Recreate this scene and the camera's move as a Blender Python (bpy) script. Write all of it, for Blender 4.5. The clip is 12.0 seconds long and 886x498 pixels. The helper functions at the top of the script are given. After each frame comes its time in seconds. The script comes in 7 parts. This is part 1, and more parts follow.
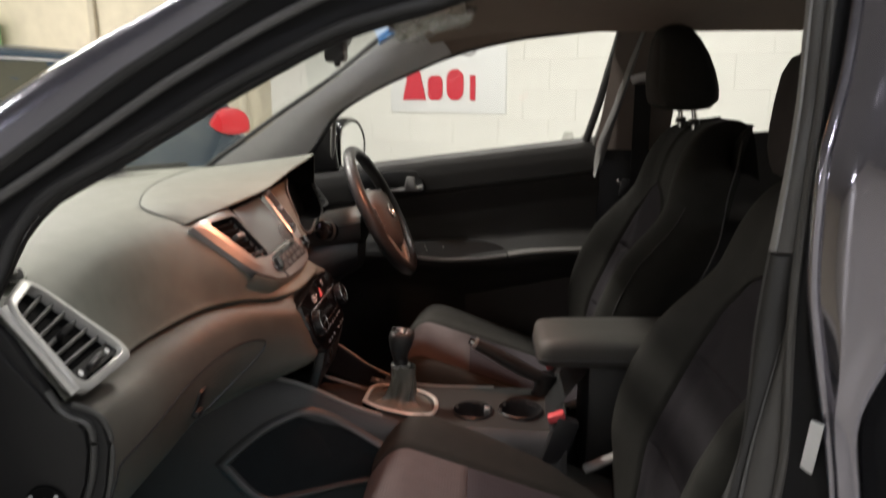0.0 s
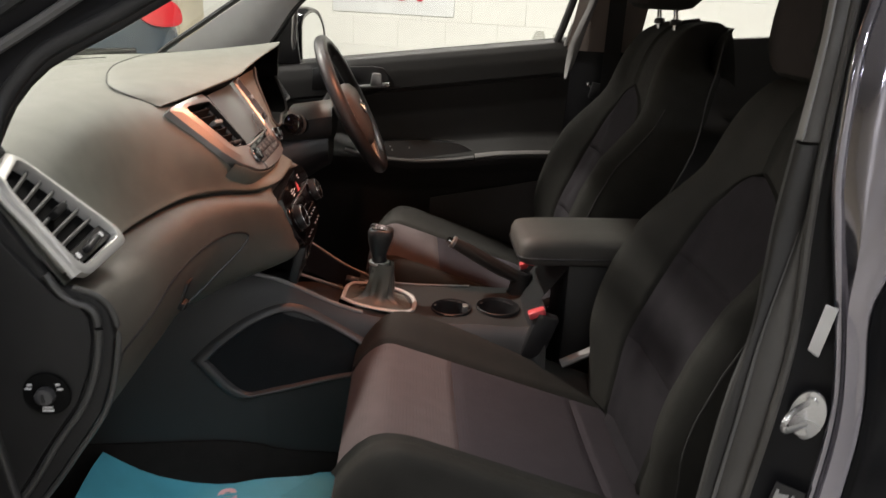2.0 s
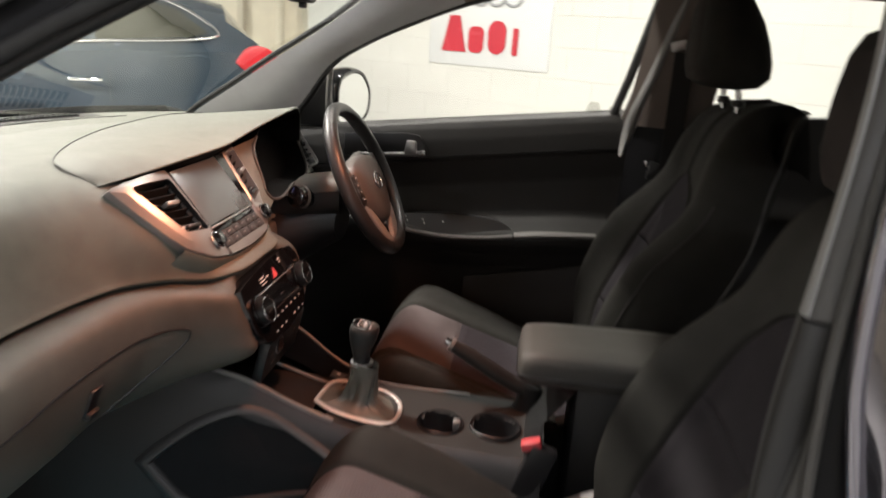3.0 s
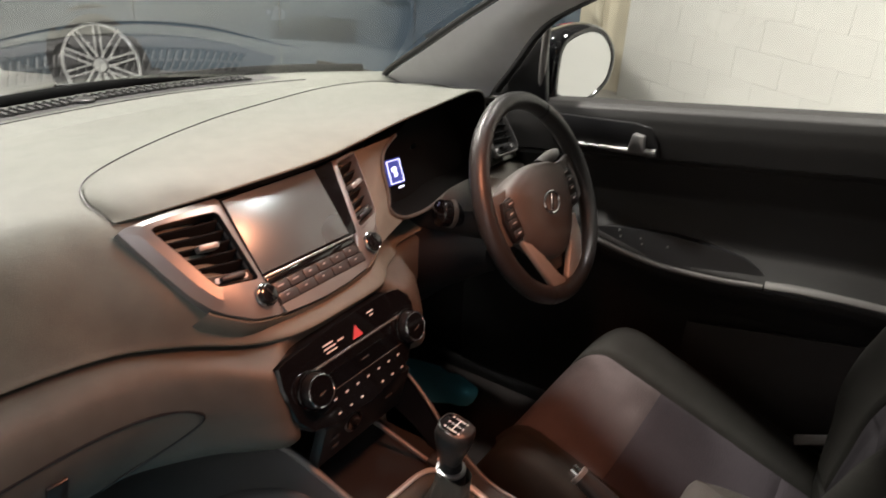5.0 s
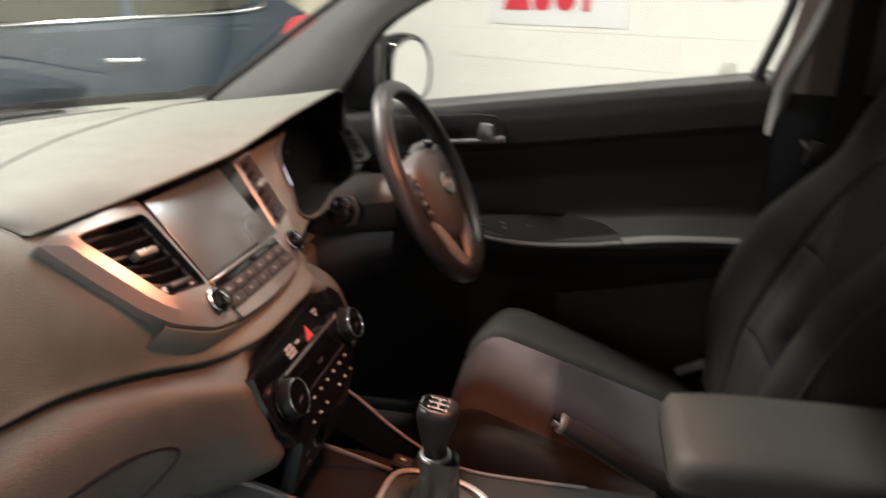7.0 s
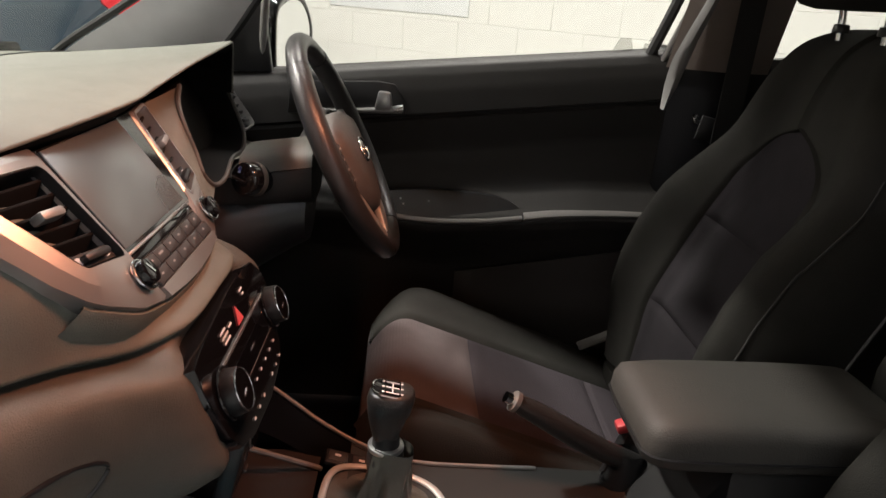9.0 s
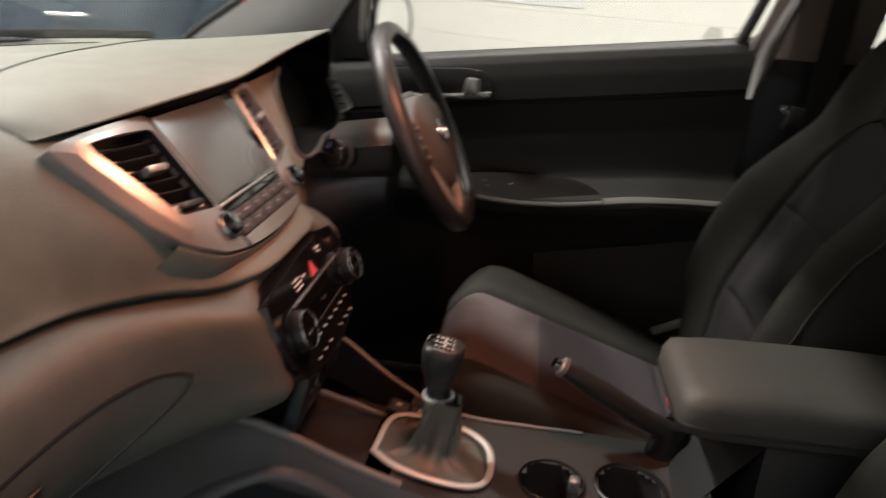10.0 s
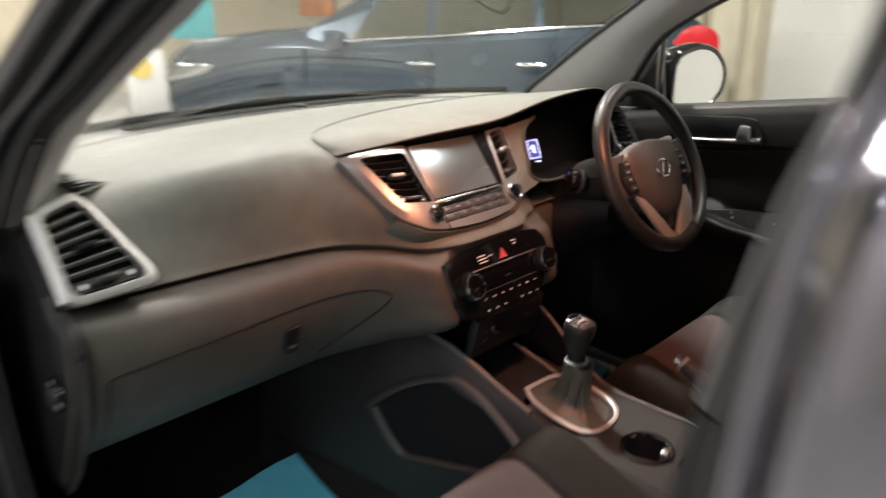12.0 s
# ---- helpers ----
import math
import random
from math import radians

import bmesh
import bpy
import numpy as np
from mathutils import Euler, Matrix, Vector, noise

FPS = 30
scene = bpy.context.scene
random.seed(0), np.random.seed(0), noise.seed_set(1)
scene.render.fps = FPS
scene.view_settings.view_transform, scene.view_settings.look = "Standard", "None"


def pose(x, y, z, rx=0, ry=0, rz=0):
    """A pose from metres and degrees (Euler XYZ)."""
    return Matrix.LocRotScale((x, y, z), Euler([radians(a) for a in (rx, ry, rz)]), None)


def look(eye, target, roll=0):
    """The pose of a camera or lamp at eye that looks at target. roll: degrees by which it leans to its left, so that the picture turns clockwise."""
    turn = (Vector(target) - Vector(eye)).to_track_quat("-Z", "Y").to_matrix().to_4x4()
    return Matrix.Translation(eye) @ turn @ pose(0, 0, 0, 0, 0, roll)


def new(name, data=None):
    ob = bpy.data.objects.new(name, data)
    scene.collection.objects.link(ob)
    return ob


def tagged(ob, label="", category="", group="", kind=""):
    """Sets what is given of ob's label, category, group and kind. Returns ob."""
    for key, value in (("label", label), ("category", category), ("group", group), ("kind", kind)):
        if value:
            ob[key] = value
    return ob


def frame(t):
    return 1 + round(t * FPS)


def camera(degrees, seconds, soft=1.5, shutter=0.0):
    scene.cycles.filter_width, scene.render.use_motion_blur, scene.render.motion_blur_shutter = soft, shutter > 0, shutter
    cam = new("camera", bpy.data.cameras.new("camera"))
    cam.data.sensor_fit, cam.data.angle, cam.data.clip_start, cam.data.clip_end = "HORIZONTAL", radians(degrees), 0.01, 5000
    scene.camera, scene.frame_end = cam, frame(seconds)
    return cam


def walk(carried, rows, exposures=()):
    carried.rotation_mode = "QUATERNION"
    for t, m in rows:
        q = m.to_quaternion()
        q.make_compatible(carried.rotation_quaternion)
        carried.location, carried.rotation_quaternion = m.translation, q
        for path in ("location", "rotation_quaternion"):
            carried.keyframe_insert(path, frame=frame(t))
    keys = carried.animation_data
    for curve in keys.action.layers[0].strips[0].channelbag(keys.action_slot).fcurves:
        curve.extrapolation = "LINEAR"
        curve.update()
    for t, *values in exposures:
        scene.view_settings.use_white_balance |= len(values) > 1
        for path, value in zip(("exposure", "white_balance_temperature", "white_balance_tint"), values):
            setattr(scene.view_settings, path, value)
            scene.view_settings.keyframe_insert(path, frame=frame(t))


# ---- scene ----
cam = camera(63.2, 12.0, soft=1.5, shutter=0.8)
PATH = [
    (0, (0.176, -1.513, 1.362), (0.074, 0.436, 0.928), -0.1),
    (0.5, (0.097, -1.497, 1.335), (0.102, 0.426, 0.783), 0.8),
    (1, (0.068, -1.5, 1.328), (0.147, 0.402, 0.715), 1.6),
    (1.5, (0.05, -1.504, 1.302), (0.15, 0.381, 0.641), 2.3),
    (2, (0.063, -1.496, 1.319), (0.161, 0.389, 0.656), 2.5),
    (2.5, (0.153, -1.42, 1.352), (0.15, 0.485, 0.741), 2.7),
    (3, (0.282, -1.256, 1.375), (0.075, 0.651, 0.811), 3.8),
    (3.5, (0.316, -1.025, 1.386), (-0.066, 0.866, 0.86), 5.8),
    (3.7, (0.323, -0.919, 1.42), (-0.18, 0.941, 0.883), 6.1),
    (5.3, (0.425, -0.695, 1.493), (-0.585, 0.795, 0.622), 2.2),
    (5.5, (0.419, -0.698, 1.469), (-0.59, 0.812, 0.631), 1.6),
    (6, (0.42, -0.708, 1.473), (-0.581, 0.837, 0.693), 1.1),
    (6.5, (0.306, -0.766, 1.434), (-0.423, 0.969, 0.757), 2.1),
    (7, (0.169, -0.82, 1.351), (-0.194, 1.032, 0.69), 0.8),
    (7.5, (0.048, -0.74, 1.28), (0.07, 1.158, 0.65), 1.2),
    (9.5, (0.003, -0.769, 1.281), (0.117, 1.111, 0.608), 4.9),
    (10, (0.081, -0.838, 1.284), (-0.113, 1.026, 0.586), 4.0),
    (10.5, (0.195, -0.907, 1.339), (-0.282, 0.898, 0.622), 3.3),
    (11, (0.29, -0.904, 1.374), (-0.382, 0.842, 0.666), 2.4),
    (11.5, (0.377, -0.891, 1.367), (-0.637, 0.684, 0.666), 2.9),
    (12, (0.652, -1.003, 1.372), (-0.676, 0.349, 0.73), -0.5),
]
walk(cam, [(t, look(eye, target, roll)) for t, eye, target, roll in PATH], [(0.0, -0.14), (1.0, 0.18), (1.5, 0.0), (2.0, 0.05), (2.5, 0.26), (3.5, 0.12), (5.5, -0.08), (6.5, 0.04), (7.5, 0.14), (9.5, -0.02), (10.5, 0.02), (12.0, 0.0)])

# ---- light and world ----
world = bpy.data.worlds.new("world")
world.use_nodes = True
scene.world = world
world.node_tree.nodes["Background"].inputs[0].default_value = (0.9, 0.95, 1.0, 1)
world.node_tree.nodes["Background"].inputs[1].default_value = 0.005
# ceiling lights, all out of view: x, y, power, colour, length
# the COOL ones are added to brighten the near pillar and side wall
WARM, COOL = (1.0, 0.955, 0.88), (0.93, 0.94, 1.0)
LAMPS = ((-2.0, 0.75, 228, WARM, 0.34), (-4.4, 0.2, 130, WARM, 1.6), (-4.4, 4.2, 120, WARM, 1.6), (0.45, 1.55, 125, WARM, 1.6), (-8.5, 2.0, 260, WARM, 1.6), (1.0, -2.3, 58, COOL, 2.4), (3.6, -5.5, 95, COOL, 1.6), (-4.2, -5.5, 60, COOL, 1.6))


# ---- materials ----
def mat(name, color, rough=0.6, metal=0.0, var=0.12, scale=30.0, bump=0.0, bump_scale=400.0, coat=0.0, spec=0.5, coarse=3.0):
    m = bpy.data.materials.new(name)
    m.use_nodes = True
    nt = m.node_tree
    b = nt.nodes["Principled BSDF"]
    b.inputs["Roughness"].default_value = rough
    b.inputs["Metallic"].default_value = metal
    b.inputs["Coat Weight"].default_value = coat
    b.inputs["Specular IOR Level"].default_value = spec
    co = nt.nodes.new("ShaderNodeTexCoord")
    n1 = nt.nodes.new("ShaderNodeTexNoise")
    n1.inputs["Scale"].default_value = scale
    n1.inputs["Detail"].default_value = 6
    n2 = nt.nodes.new("ShaderNodeTexNoise")
    n2.inputs["Scale"].default_value = coarse
    n2.inputs["Detail"].default_value = 3
    for n in (n1, n2):
        nt.links.new(co.outputs["Object"], n.inputs["Vector"])
    mix = nt.nodes.new("ShaderNodeMath")
    mix.operation = "ADD"
    nt.links.new(n1.outputs[0], mix.inputs[0])
    nt.links.new(n2.outputs[0], mix.inputs[1])
    ramp = nt.nodes.new("ShaderNodeMapRange")
    ramp.inputs[1].default_value, ramp.inputs[2].default_value = 0.6, 1.4
    ramp.inputs[3].default_value, ramp.inputs[4].default_value = 1 - var, 1 + var
    nt.links.new(mix.outputs[0], ramp.inputs[0])
    mul = nt.nodes.new("ShaderNodeMix")
    mul.data_type, mul.blend_type = "RGBA", "MULTIPLY"
    mul.inputs[0].default_value = 1
    mul.inputs[6].default_value = (*color, 1)
    nt.links.new(ramp.outputs[0], mul.inputs[7])
    nt.links.new(mul.outputs[2], b.inputs["Base Color"])
    rr = nt.nodes.new("ShaderNodeMapRange")
    rr.inputs[1].default_value, rr.inputs[2].default_value = 0.3, 0.7
    rr.inputs[3].default_value, rr.inputs[4].default_value = max(rough - 0.06, 0.02), min(rough + 0.06, 1)
    nt.links.new(n2.outputs[0], rr.inputs[0])
    nt.links.new(rr.outputs[0], b.inputs["Roughness"])
    if bump:
        n3 = nt.nodes.new("ShaderNodeTexNoise")
        n3.inputs["Scale"].default_value = bump_scale
        n3.inputs["Detail"].default_value = 3
        nt.links.new(co.outputs["Object"], n3.inputs["Vector"])
        bp = nt.nodes.new("ShaderNodeBump")
        bp.inputs["Strength"].default_value = bump
        bp.inputs["Distance"].default_value = 0.002
        nt.links.new(n3.outputs[0], bp.inputs["Height"])
        nt.links.new(bp.outputs[0], b.inputs["Normal"])
    return m


def emit_mat(name, color, strength):
    m = bpy.data.materials.new(name)
    m.use_nodes = True
    b = m.node_tree.nodes["Principled BSDF"]
    b.inputs["Base Color"].default_value = (*color, 1)
    b.inputs["Emission Color"].default_value = (*color, 1)
    b.inputs["Emission Strength"].default_value = strength
    return m


def glass_mat(name, color, rough=0.0):
    m = bpy.data.materials.new(name)
    m.use_nodes = True
    nt = m.node_tree
    out = nt.nodes["Material Output"]
    nt.nodes.remove(nt.nodes["Principled BSDF"])
    tr, gl, mx, fr = (nt.nodes.new("ShaderNode" + k) for k in ("BsdfTransparent", "BsdfGlossy", "MixShader", "LayerWeight"))
    tr.inputs[0].default_value = (*color, 1)
    gl.inputs["Roughness"].default_value = rough
    fr.inputs[0].default_value = 0.5
    pw, ad = nt.nodes.new("ShaderNodeMath"), nt.nodes.new("ShaderNodeMath")
    pw.operation, ad.operation = "POWER", "MULTIPLY_ADD"
    pw.inputs[1].default_value = 5.0
    ad.inputs[1].default_value, ad.inputs[2].default_value = 0.9, 0.07
    nt.links.new(fr.outputs["Facing"], pw.inputs[0])
    nt.links.new(pw.outputs[0], ad.inputs[0])
    nt.links.new(ad.outputs[0], mx.inputs[0])
    nt.links.new(tr.outputs[0], mx.inputs[1])
    nt.links.new(gl.outputs[0], mx.inputs[2])
    nt.links.new(mx.outputs[0], out.inputs[0])
    return m


PLASTIC = mat("dark_grained_plastic", (0.0108, 0.0106, 0.0108), 0.5, bump=0.25, bump_scale=900, var=0.12)
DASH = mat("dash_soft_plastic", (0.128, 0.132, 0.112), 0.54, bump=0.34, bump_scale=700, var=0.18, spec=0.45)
ENDPLASTIC = mat("end_panel_plastic", (0.011, 0.011, 0.0112), 0.62, bump=0.25, bump_scale=900, var=0.12, spec=0.3)
RIDGE = mat("end_ridge_plastic", (0.045, 0.045, 0.043), 0.5, bump=0.2, bump_scale=900, var=0.12)
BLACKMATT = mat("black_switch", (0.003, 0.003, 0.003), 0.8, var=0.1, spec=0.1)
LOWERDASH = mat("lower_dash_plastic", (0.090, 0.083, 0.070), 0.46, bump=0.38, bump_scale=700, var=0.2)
SHROUD = mat("column_shroud_plastic", (0.07, 0.066, 0.058), 0.55, bump=0.2, bump_scale=900, var=0.1)
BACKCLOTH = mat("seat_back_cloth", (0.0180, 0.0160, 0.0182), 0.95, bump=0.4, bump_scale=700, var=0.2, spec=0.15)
BLACK = mat("black_plastic", (0.012, 0.012, 0.013), 0.4, var=0.1)
GLOSSBLACK = mat("piano_black", (0.006, 0.006, 0.007), 0.08, coat=0.4, var=0.1)
SILVER = mat("satin_silver", (0.36, 0.355, 0.35), 0.31, 0.75, var=0.05)
CHROME = mat("chrome", (0.75, 0.75, 0.76), 0.1, 1.0, var=0.04)
LEATHER = mat("black_leather", (0.025, 0.0245, 0.0245), 0.32, bump=0.3, bump_scale=350, var=0.15)
CLOTHSIDE = mat("seat_cloth_side", (0.0185, 0.0178, 0.0155), 0.8, bump=0.6, bump_scale=700, var=0.2, spec=0.2)
CARPET = mat("carpet", (0.019, 0.0165, 0.0155), 1.0, bump=0.8, bump_scale=600, var=0.25, spec=0.1)
# the warm tint puts orange bounced light into the base colour
HEADLINER = mat("headliner", (0.25, 0.19, 0.155), 0.95, bump=0.3, bump_scale=900, var=0.06, spec=0.1)
PILLARTRIM = mat("pillar_trim", (0.58, 0.57, 0.57), 0.7, bump=0.2, bump_scale=800, var=0.06)
PAINT = mat("dark_metallic_paint", (0.165, 0.165, 0.205), 0.2, 0.85, coat=1.0, var=0.08, scale=800)
# body paint with a lighter base, which carries the pillar's bright reflection
PAINTBRIGHT = mat("body_paint_brightened", (0.27, 0.26, 0.30), 0.12, 0.9, coat=1.0, var=0.1, scale=800)
RUBBER = mat("rubber_seal", (0.012, 0.012, 0.012), 0.6, var=0.2)
SUVPAINT = mat("slate_blue_paint", (0.058, 0.084, 0.112), 0.22, 0.4, coat=1.0, var=0.06, scale=700)
WHITEWALL = mat("white_painted_block", (0.70, 0.685, 0.645), 0.7, bump=0.4, bump_scale=120, var=0.05, scale=20)
CREAM = mat("cream_wall", (0.66, 0.6, 0.47), 0.75, bump=0.2, bump_scale=60, var=0.08, scale=6)
CONCRETE = mat("concrete_floor", (0.43, 0.42, 0.40), 0.5, bump=0.2, bump_scale=80, var=0.15, scale=10)
CEIL = mat("ceiling_white", (0.7, 0.69, 0.66), 0.85, var=0.06)
CEILGREY = mat("ceiling_low_bounce", (0.22, 0.22, 0.22), 0.7, var=0.12, scale=5)
RED = mat("red_plastic", (0.6, 0.02, 0.03), 0.3, var=0.1)
GLASS = glass_mat("clear_glass", (0.93, 0.96, 0.95))
SILVERDARK = mat("grey_metal_trim", (0.28, 0.27, 0.26), 0.4, 0.6, var=0.06)
VENTBLADE = mat("grey_vent_blade", (0.13, 0.128, 0.12), 0.5, var=0.08)
SLAT = mat("vent_slat", (0.008, 0.008, 0.008), 0.8, var=0.1, spec=0.15)
# grey metallic base lifts the white wall's reflection in the dark glass
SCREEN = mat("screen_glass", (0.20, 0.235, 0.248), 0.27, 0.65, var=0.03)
SCREENDARK = mat("panel_display", (0.004, 0.004, 0.005), 0.1, var=0.05)
BUTTON = mat("grey_button", (0.045, 0.045, 0.047), 0.35, var=0.08)
WHITEMARK = mat("white_print", (0.7, 0.7, 0.7), 0.5, var=0.03)
HAZARD = mat("hazard_red", (0.75, 0.12, 0.14), 0.35, var=0.05)
BLUEGLOW = emit_mat("blue_display", (0.05, 0.07, 0.35), 0.6)
WHITEGLOW = emit_mat("white_display", (0.75, 0.8, 1.0), 2.0)
HUBGREY = mat("wheel_grey_plastic", (0.100, 0.096, 0.091), 0.5, bump=0.2, bump_scale=900, var=0.08)
POCKET = mat("knee_pocket_shade", (0.010, 0.011, 0.012), 0.95, bump=0.4, bump_scale=700, var=0.15, spec=0.1)
CONRIM = mat("console_frame_plastic", (0.030, 0.030, 0.030), 0.45, bump=0.2, bump_scale=900, var=0.12)
CONSOLETOP = mat("console_top_grey", (0.020, 0.0202, 0.0195), 0.5, var=0.08)
TRAY = mat("tray_rubber", (0.014, 0.0115, 0.011), 0.7, var=0.15)
RAIL = mat("rail_satin", (0.15, 0.145, 0.14), 0.5, 0.3, var=0.06)
SILVERLIGHT = mat("pale_satin", (0.52, 0.515, 0.49), 0.42, 0.4, var=0.05)
GAITER = mat("gaiter_leather", (0.088, 0.086, 0.074), 0.36, bump=0.4, bump_scale=260, var=0.25)
ARMLEATHER = mat("armrest_leather", (0.047, 0.0445, 0.040), 0.6, bump=0.3, bump_scale=420, var=0.1)
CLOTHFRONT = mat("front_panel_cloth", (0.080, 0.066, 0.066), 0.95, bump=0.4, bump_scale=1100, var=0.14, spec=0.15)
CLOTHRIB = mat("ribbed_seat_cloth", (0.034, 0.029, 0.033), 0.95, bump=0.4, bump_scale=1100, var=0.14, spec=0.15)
SEATSEAM = mat("seat_edge_seam", (0.05, 0.05, 0.05), 0.6, var=0.1)
SEATSHELL = mat("seat_back_shell", (0.02, 0.019, 0.018), 0.8, var=0.1)
SIDECOVER = mat("seat_side_cover", (0.12, 0.115, 0.11), 0.5, var=0.08)
BUCKLERED = mat("buckle_red", (0.55, 0.07, 0.08), 0.35, var=0.05)
DOORCARD = mat("door_card", (0.0155, 0.0143, 0.0132), 0.58, bump=0.3, bump_scale=800, var=0.1)
POCKETTRIM = mat("map_pocket_trim", (0.026, 0.022, 0.021), 0.6, bump=0.2, bump_scale=800, var=0.1)
DECAL = glass_mat("grey_glass_mark", (0.72, 0.72, 0.70), 0.3)
# light pillar trim again, with the shade under the roof put into its colour
BPTRIMSHADED = mat("door_pillar_trim_shaded", (0.135, 0.108, 0.094), 0.7, bump=0.2, bump_scale=800, var=0.06)
BELT = mat("belt_webbing", (0.01, 0.01, 0.01), 0.8, bump=0.4, bump_scale=900, var=0.1)
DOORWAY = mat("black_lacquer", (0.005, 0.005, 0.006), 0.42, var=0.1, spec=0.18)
RUBBERGREY = mat("grey_rubber", (0.075, 0.073, 0.072), 0.5, var=0.15)
PILLARDARK = mat("lower_pillar_trim", (0.040, 0.039, 0.038), 0.6, bump=0.2, bump_scale=800, var=0.07)
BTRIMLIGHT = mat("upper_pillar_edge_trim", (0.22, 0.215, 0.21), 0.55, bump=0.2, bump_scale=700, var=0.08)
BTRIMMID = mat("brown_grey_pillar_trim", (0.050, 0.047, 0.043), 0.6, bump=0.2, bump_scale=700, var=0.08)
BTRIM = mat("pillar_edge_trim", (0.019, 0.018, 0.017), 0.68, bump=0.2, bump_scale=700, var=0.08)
PRINTGREY = mat("grey_print", (0.35, 0.35, 0.35), 0.6, var=0.1)
VISOR = mat("visor_vinyl", (0.58, 0.55, 0.50), 0.6, var=0.06)
BLUEFILM = mat("blue_film", (0.05, 0.2, 0.5), 0.3, var=0.1)
BLUEPAPER = mat("blue_mat_paper", (0.11, 0.47, 0.60), 0.5, bump=0.3, bump_scale=60, var=0.12, scale=15)
PINKPRINT = mat("pink_print", (0.80, 0.62, 0.68), 0.5, var=0.08)
WRAP = glass_mat("clear_wrap", (0.9, 0.9, 0.88), 0.12)


def add_ribs(m, axis, period, depth):
    """Fine woven ribs across one axis."""
    nt = m.node_tree
    co = nt.nodes.new("ShaderNodeTexCoord")
    wv = nt.nodes.new("ShaderNodeTexWave")
    wv.wave_type, wv.bands_direction, wv.wave_profile = "BANDS", axis, "SIN"
    wv.inputs["Scale"].default_value = 2 * math.pi / period / 20
    wv.inputs["Distortion"].default_value = 0.15
    nt.links.new(co.outputs["Object"], wv.inputs["Vector"])
    bp = nt.nodes.new("ShaderNodeBump")
    bp.inputs["Strength"].default_value, bp.inputs["Distance"].default_value = depth, 0.002
    nt.links.new(wv.outputs["Fac"], bp.inputs["Height"])
    b = nt.nodes["Principled BSDF"]
    old = b.inputs["Normal"].links[0].from_socket
    nt.links.new(old, bp.inputs["Normal"])
    nt.links.new(bp.outputs[0], b.inputs["Normal"])


add_ribs(CLOTHRIB, "X", 0.0058, 0.14)
add_ribs(CLOTHFRONT, "X", 0.0058, 0.12)
TUBEGLOW = emit_mat("tube_glow", (1.0, 0.95, 0.86), 6)
WALLPOST = mat("cream_post", (0.5, 0.45, 0.35), 0.6, var=0.1)
SIGNBOARD = mat("white_board", (0.72, 0.72, 0.72), 0.5, var=0.04)
SIGNRED = mat("sign_red", (0.55, 0.03, 0.05), 0.45, var=0.05)
SIGNGREY = mat("sign_grey", (0.35, 0.35, 0.36), 0.45, var=0.05)
ORANGE = mat("orange_print", (0.75, 0.25, 0.05), 0.5, var=0.3, scale=4)
GREENY = mat("green_print", (0.2, 0.35, 0.16), 0.5, var=0.5, scale=4)
YELLOW = mat("yellow_print", (0.75, 0.55, 0.12), 0.5, var=0.3, scale=5)
TEAL = mat("teal_cloth", (0.06, 0.4, 0.45), 0.7, var=0.2)
# olive base stands for the haze of reflections over this glass
SUVGLASS = mat("hazed_side_glass", (0.06, 0.06, 0.045), 0.04, var=0.05, coat=0.5)
CHROMEDULL = mat("alloy_silver", (0.6, 0.6, 0.6), 0.28, 0.9, var=0.08)
HINGEGREY = mat("hinge_grey", (0.17, 0.165, 0.16), 0.5, var=0.06)
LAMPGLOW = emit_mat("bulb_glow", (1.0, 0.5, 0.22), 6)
HEADCLOTH = mat("headrest_cloth", (0.040, 0.034, 0.032), 0.95, bump=0.4, bump_scale=1000, var=0.14, spec=0.15)
MIRROR = mat("mirror", (0.85, 0.86, 0.86), 0.02, 1.0, var=0.01)


# ---- builders ----
def bm_box(sx, sy, sz, bevel=0.0, seg=2, m=None):
    bm = bmesh.new()
    bmesh.ops.create_cube(bm, size=1, matrix=Matrix.Diagonal((sx, sy, sz, 1)))
    if bevel:
        bmesh.ops.bevel(bm, geom=bm.edges[:], offset=bevel, segments=seg, profile=0.5, affect="EDGES")
    if m:
        bm.transform(m)
    return bm


def bm_loft(rings, close=True, caps=True):
    """Skin over rings of points (all of one length)."""
    bm = bmesh.new()
    vs = [[bm.verts.new(p) for p in r] for r in rings]
    n = len(rings[0])
    for a, b in zip(vs, vs[1:]):
        for i in range(n if close else n - 1):
            j = (i + 1) % n
            bm.faces.new((a[i], a[j], b[j], b[i]))
    if caps and close:
        bm.faces.new(vs[0][::-1])
        bm.faces.new(vs[-1])
    bmesh.ops.recalc_face_normals(bm, faces=bm.faces[:])
    return bm


def bm_prism(poly, depth, bevel=0.0, seg=2, m=None):
    """A flat outline in x, y, given thickness along z from 0 to depth."""
    bm = bmesh.new()
    f = bm.faces.new([bm.verts.new((x, y, 0)) for x, y in poly])
    r = bmesh.ops.extrude_face_region(bm, geom=[f])
    bmesh.ops.translate(bm, verts=[v for v in r["geom"] if isinstance(v, bmesh.types.BMVert)], vec=(0, 0, depth))
    bmesh.ops.recalc_face_normals(bm, faces=bm.faces[:])
    if bevel:
        bmesh.ops.bevel(bm, geom=bm.edges[:], offset=bevel, segments=seg, profile=0.5, affect="EDGES")
    if m:
        bm.transform(m)
    return bm


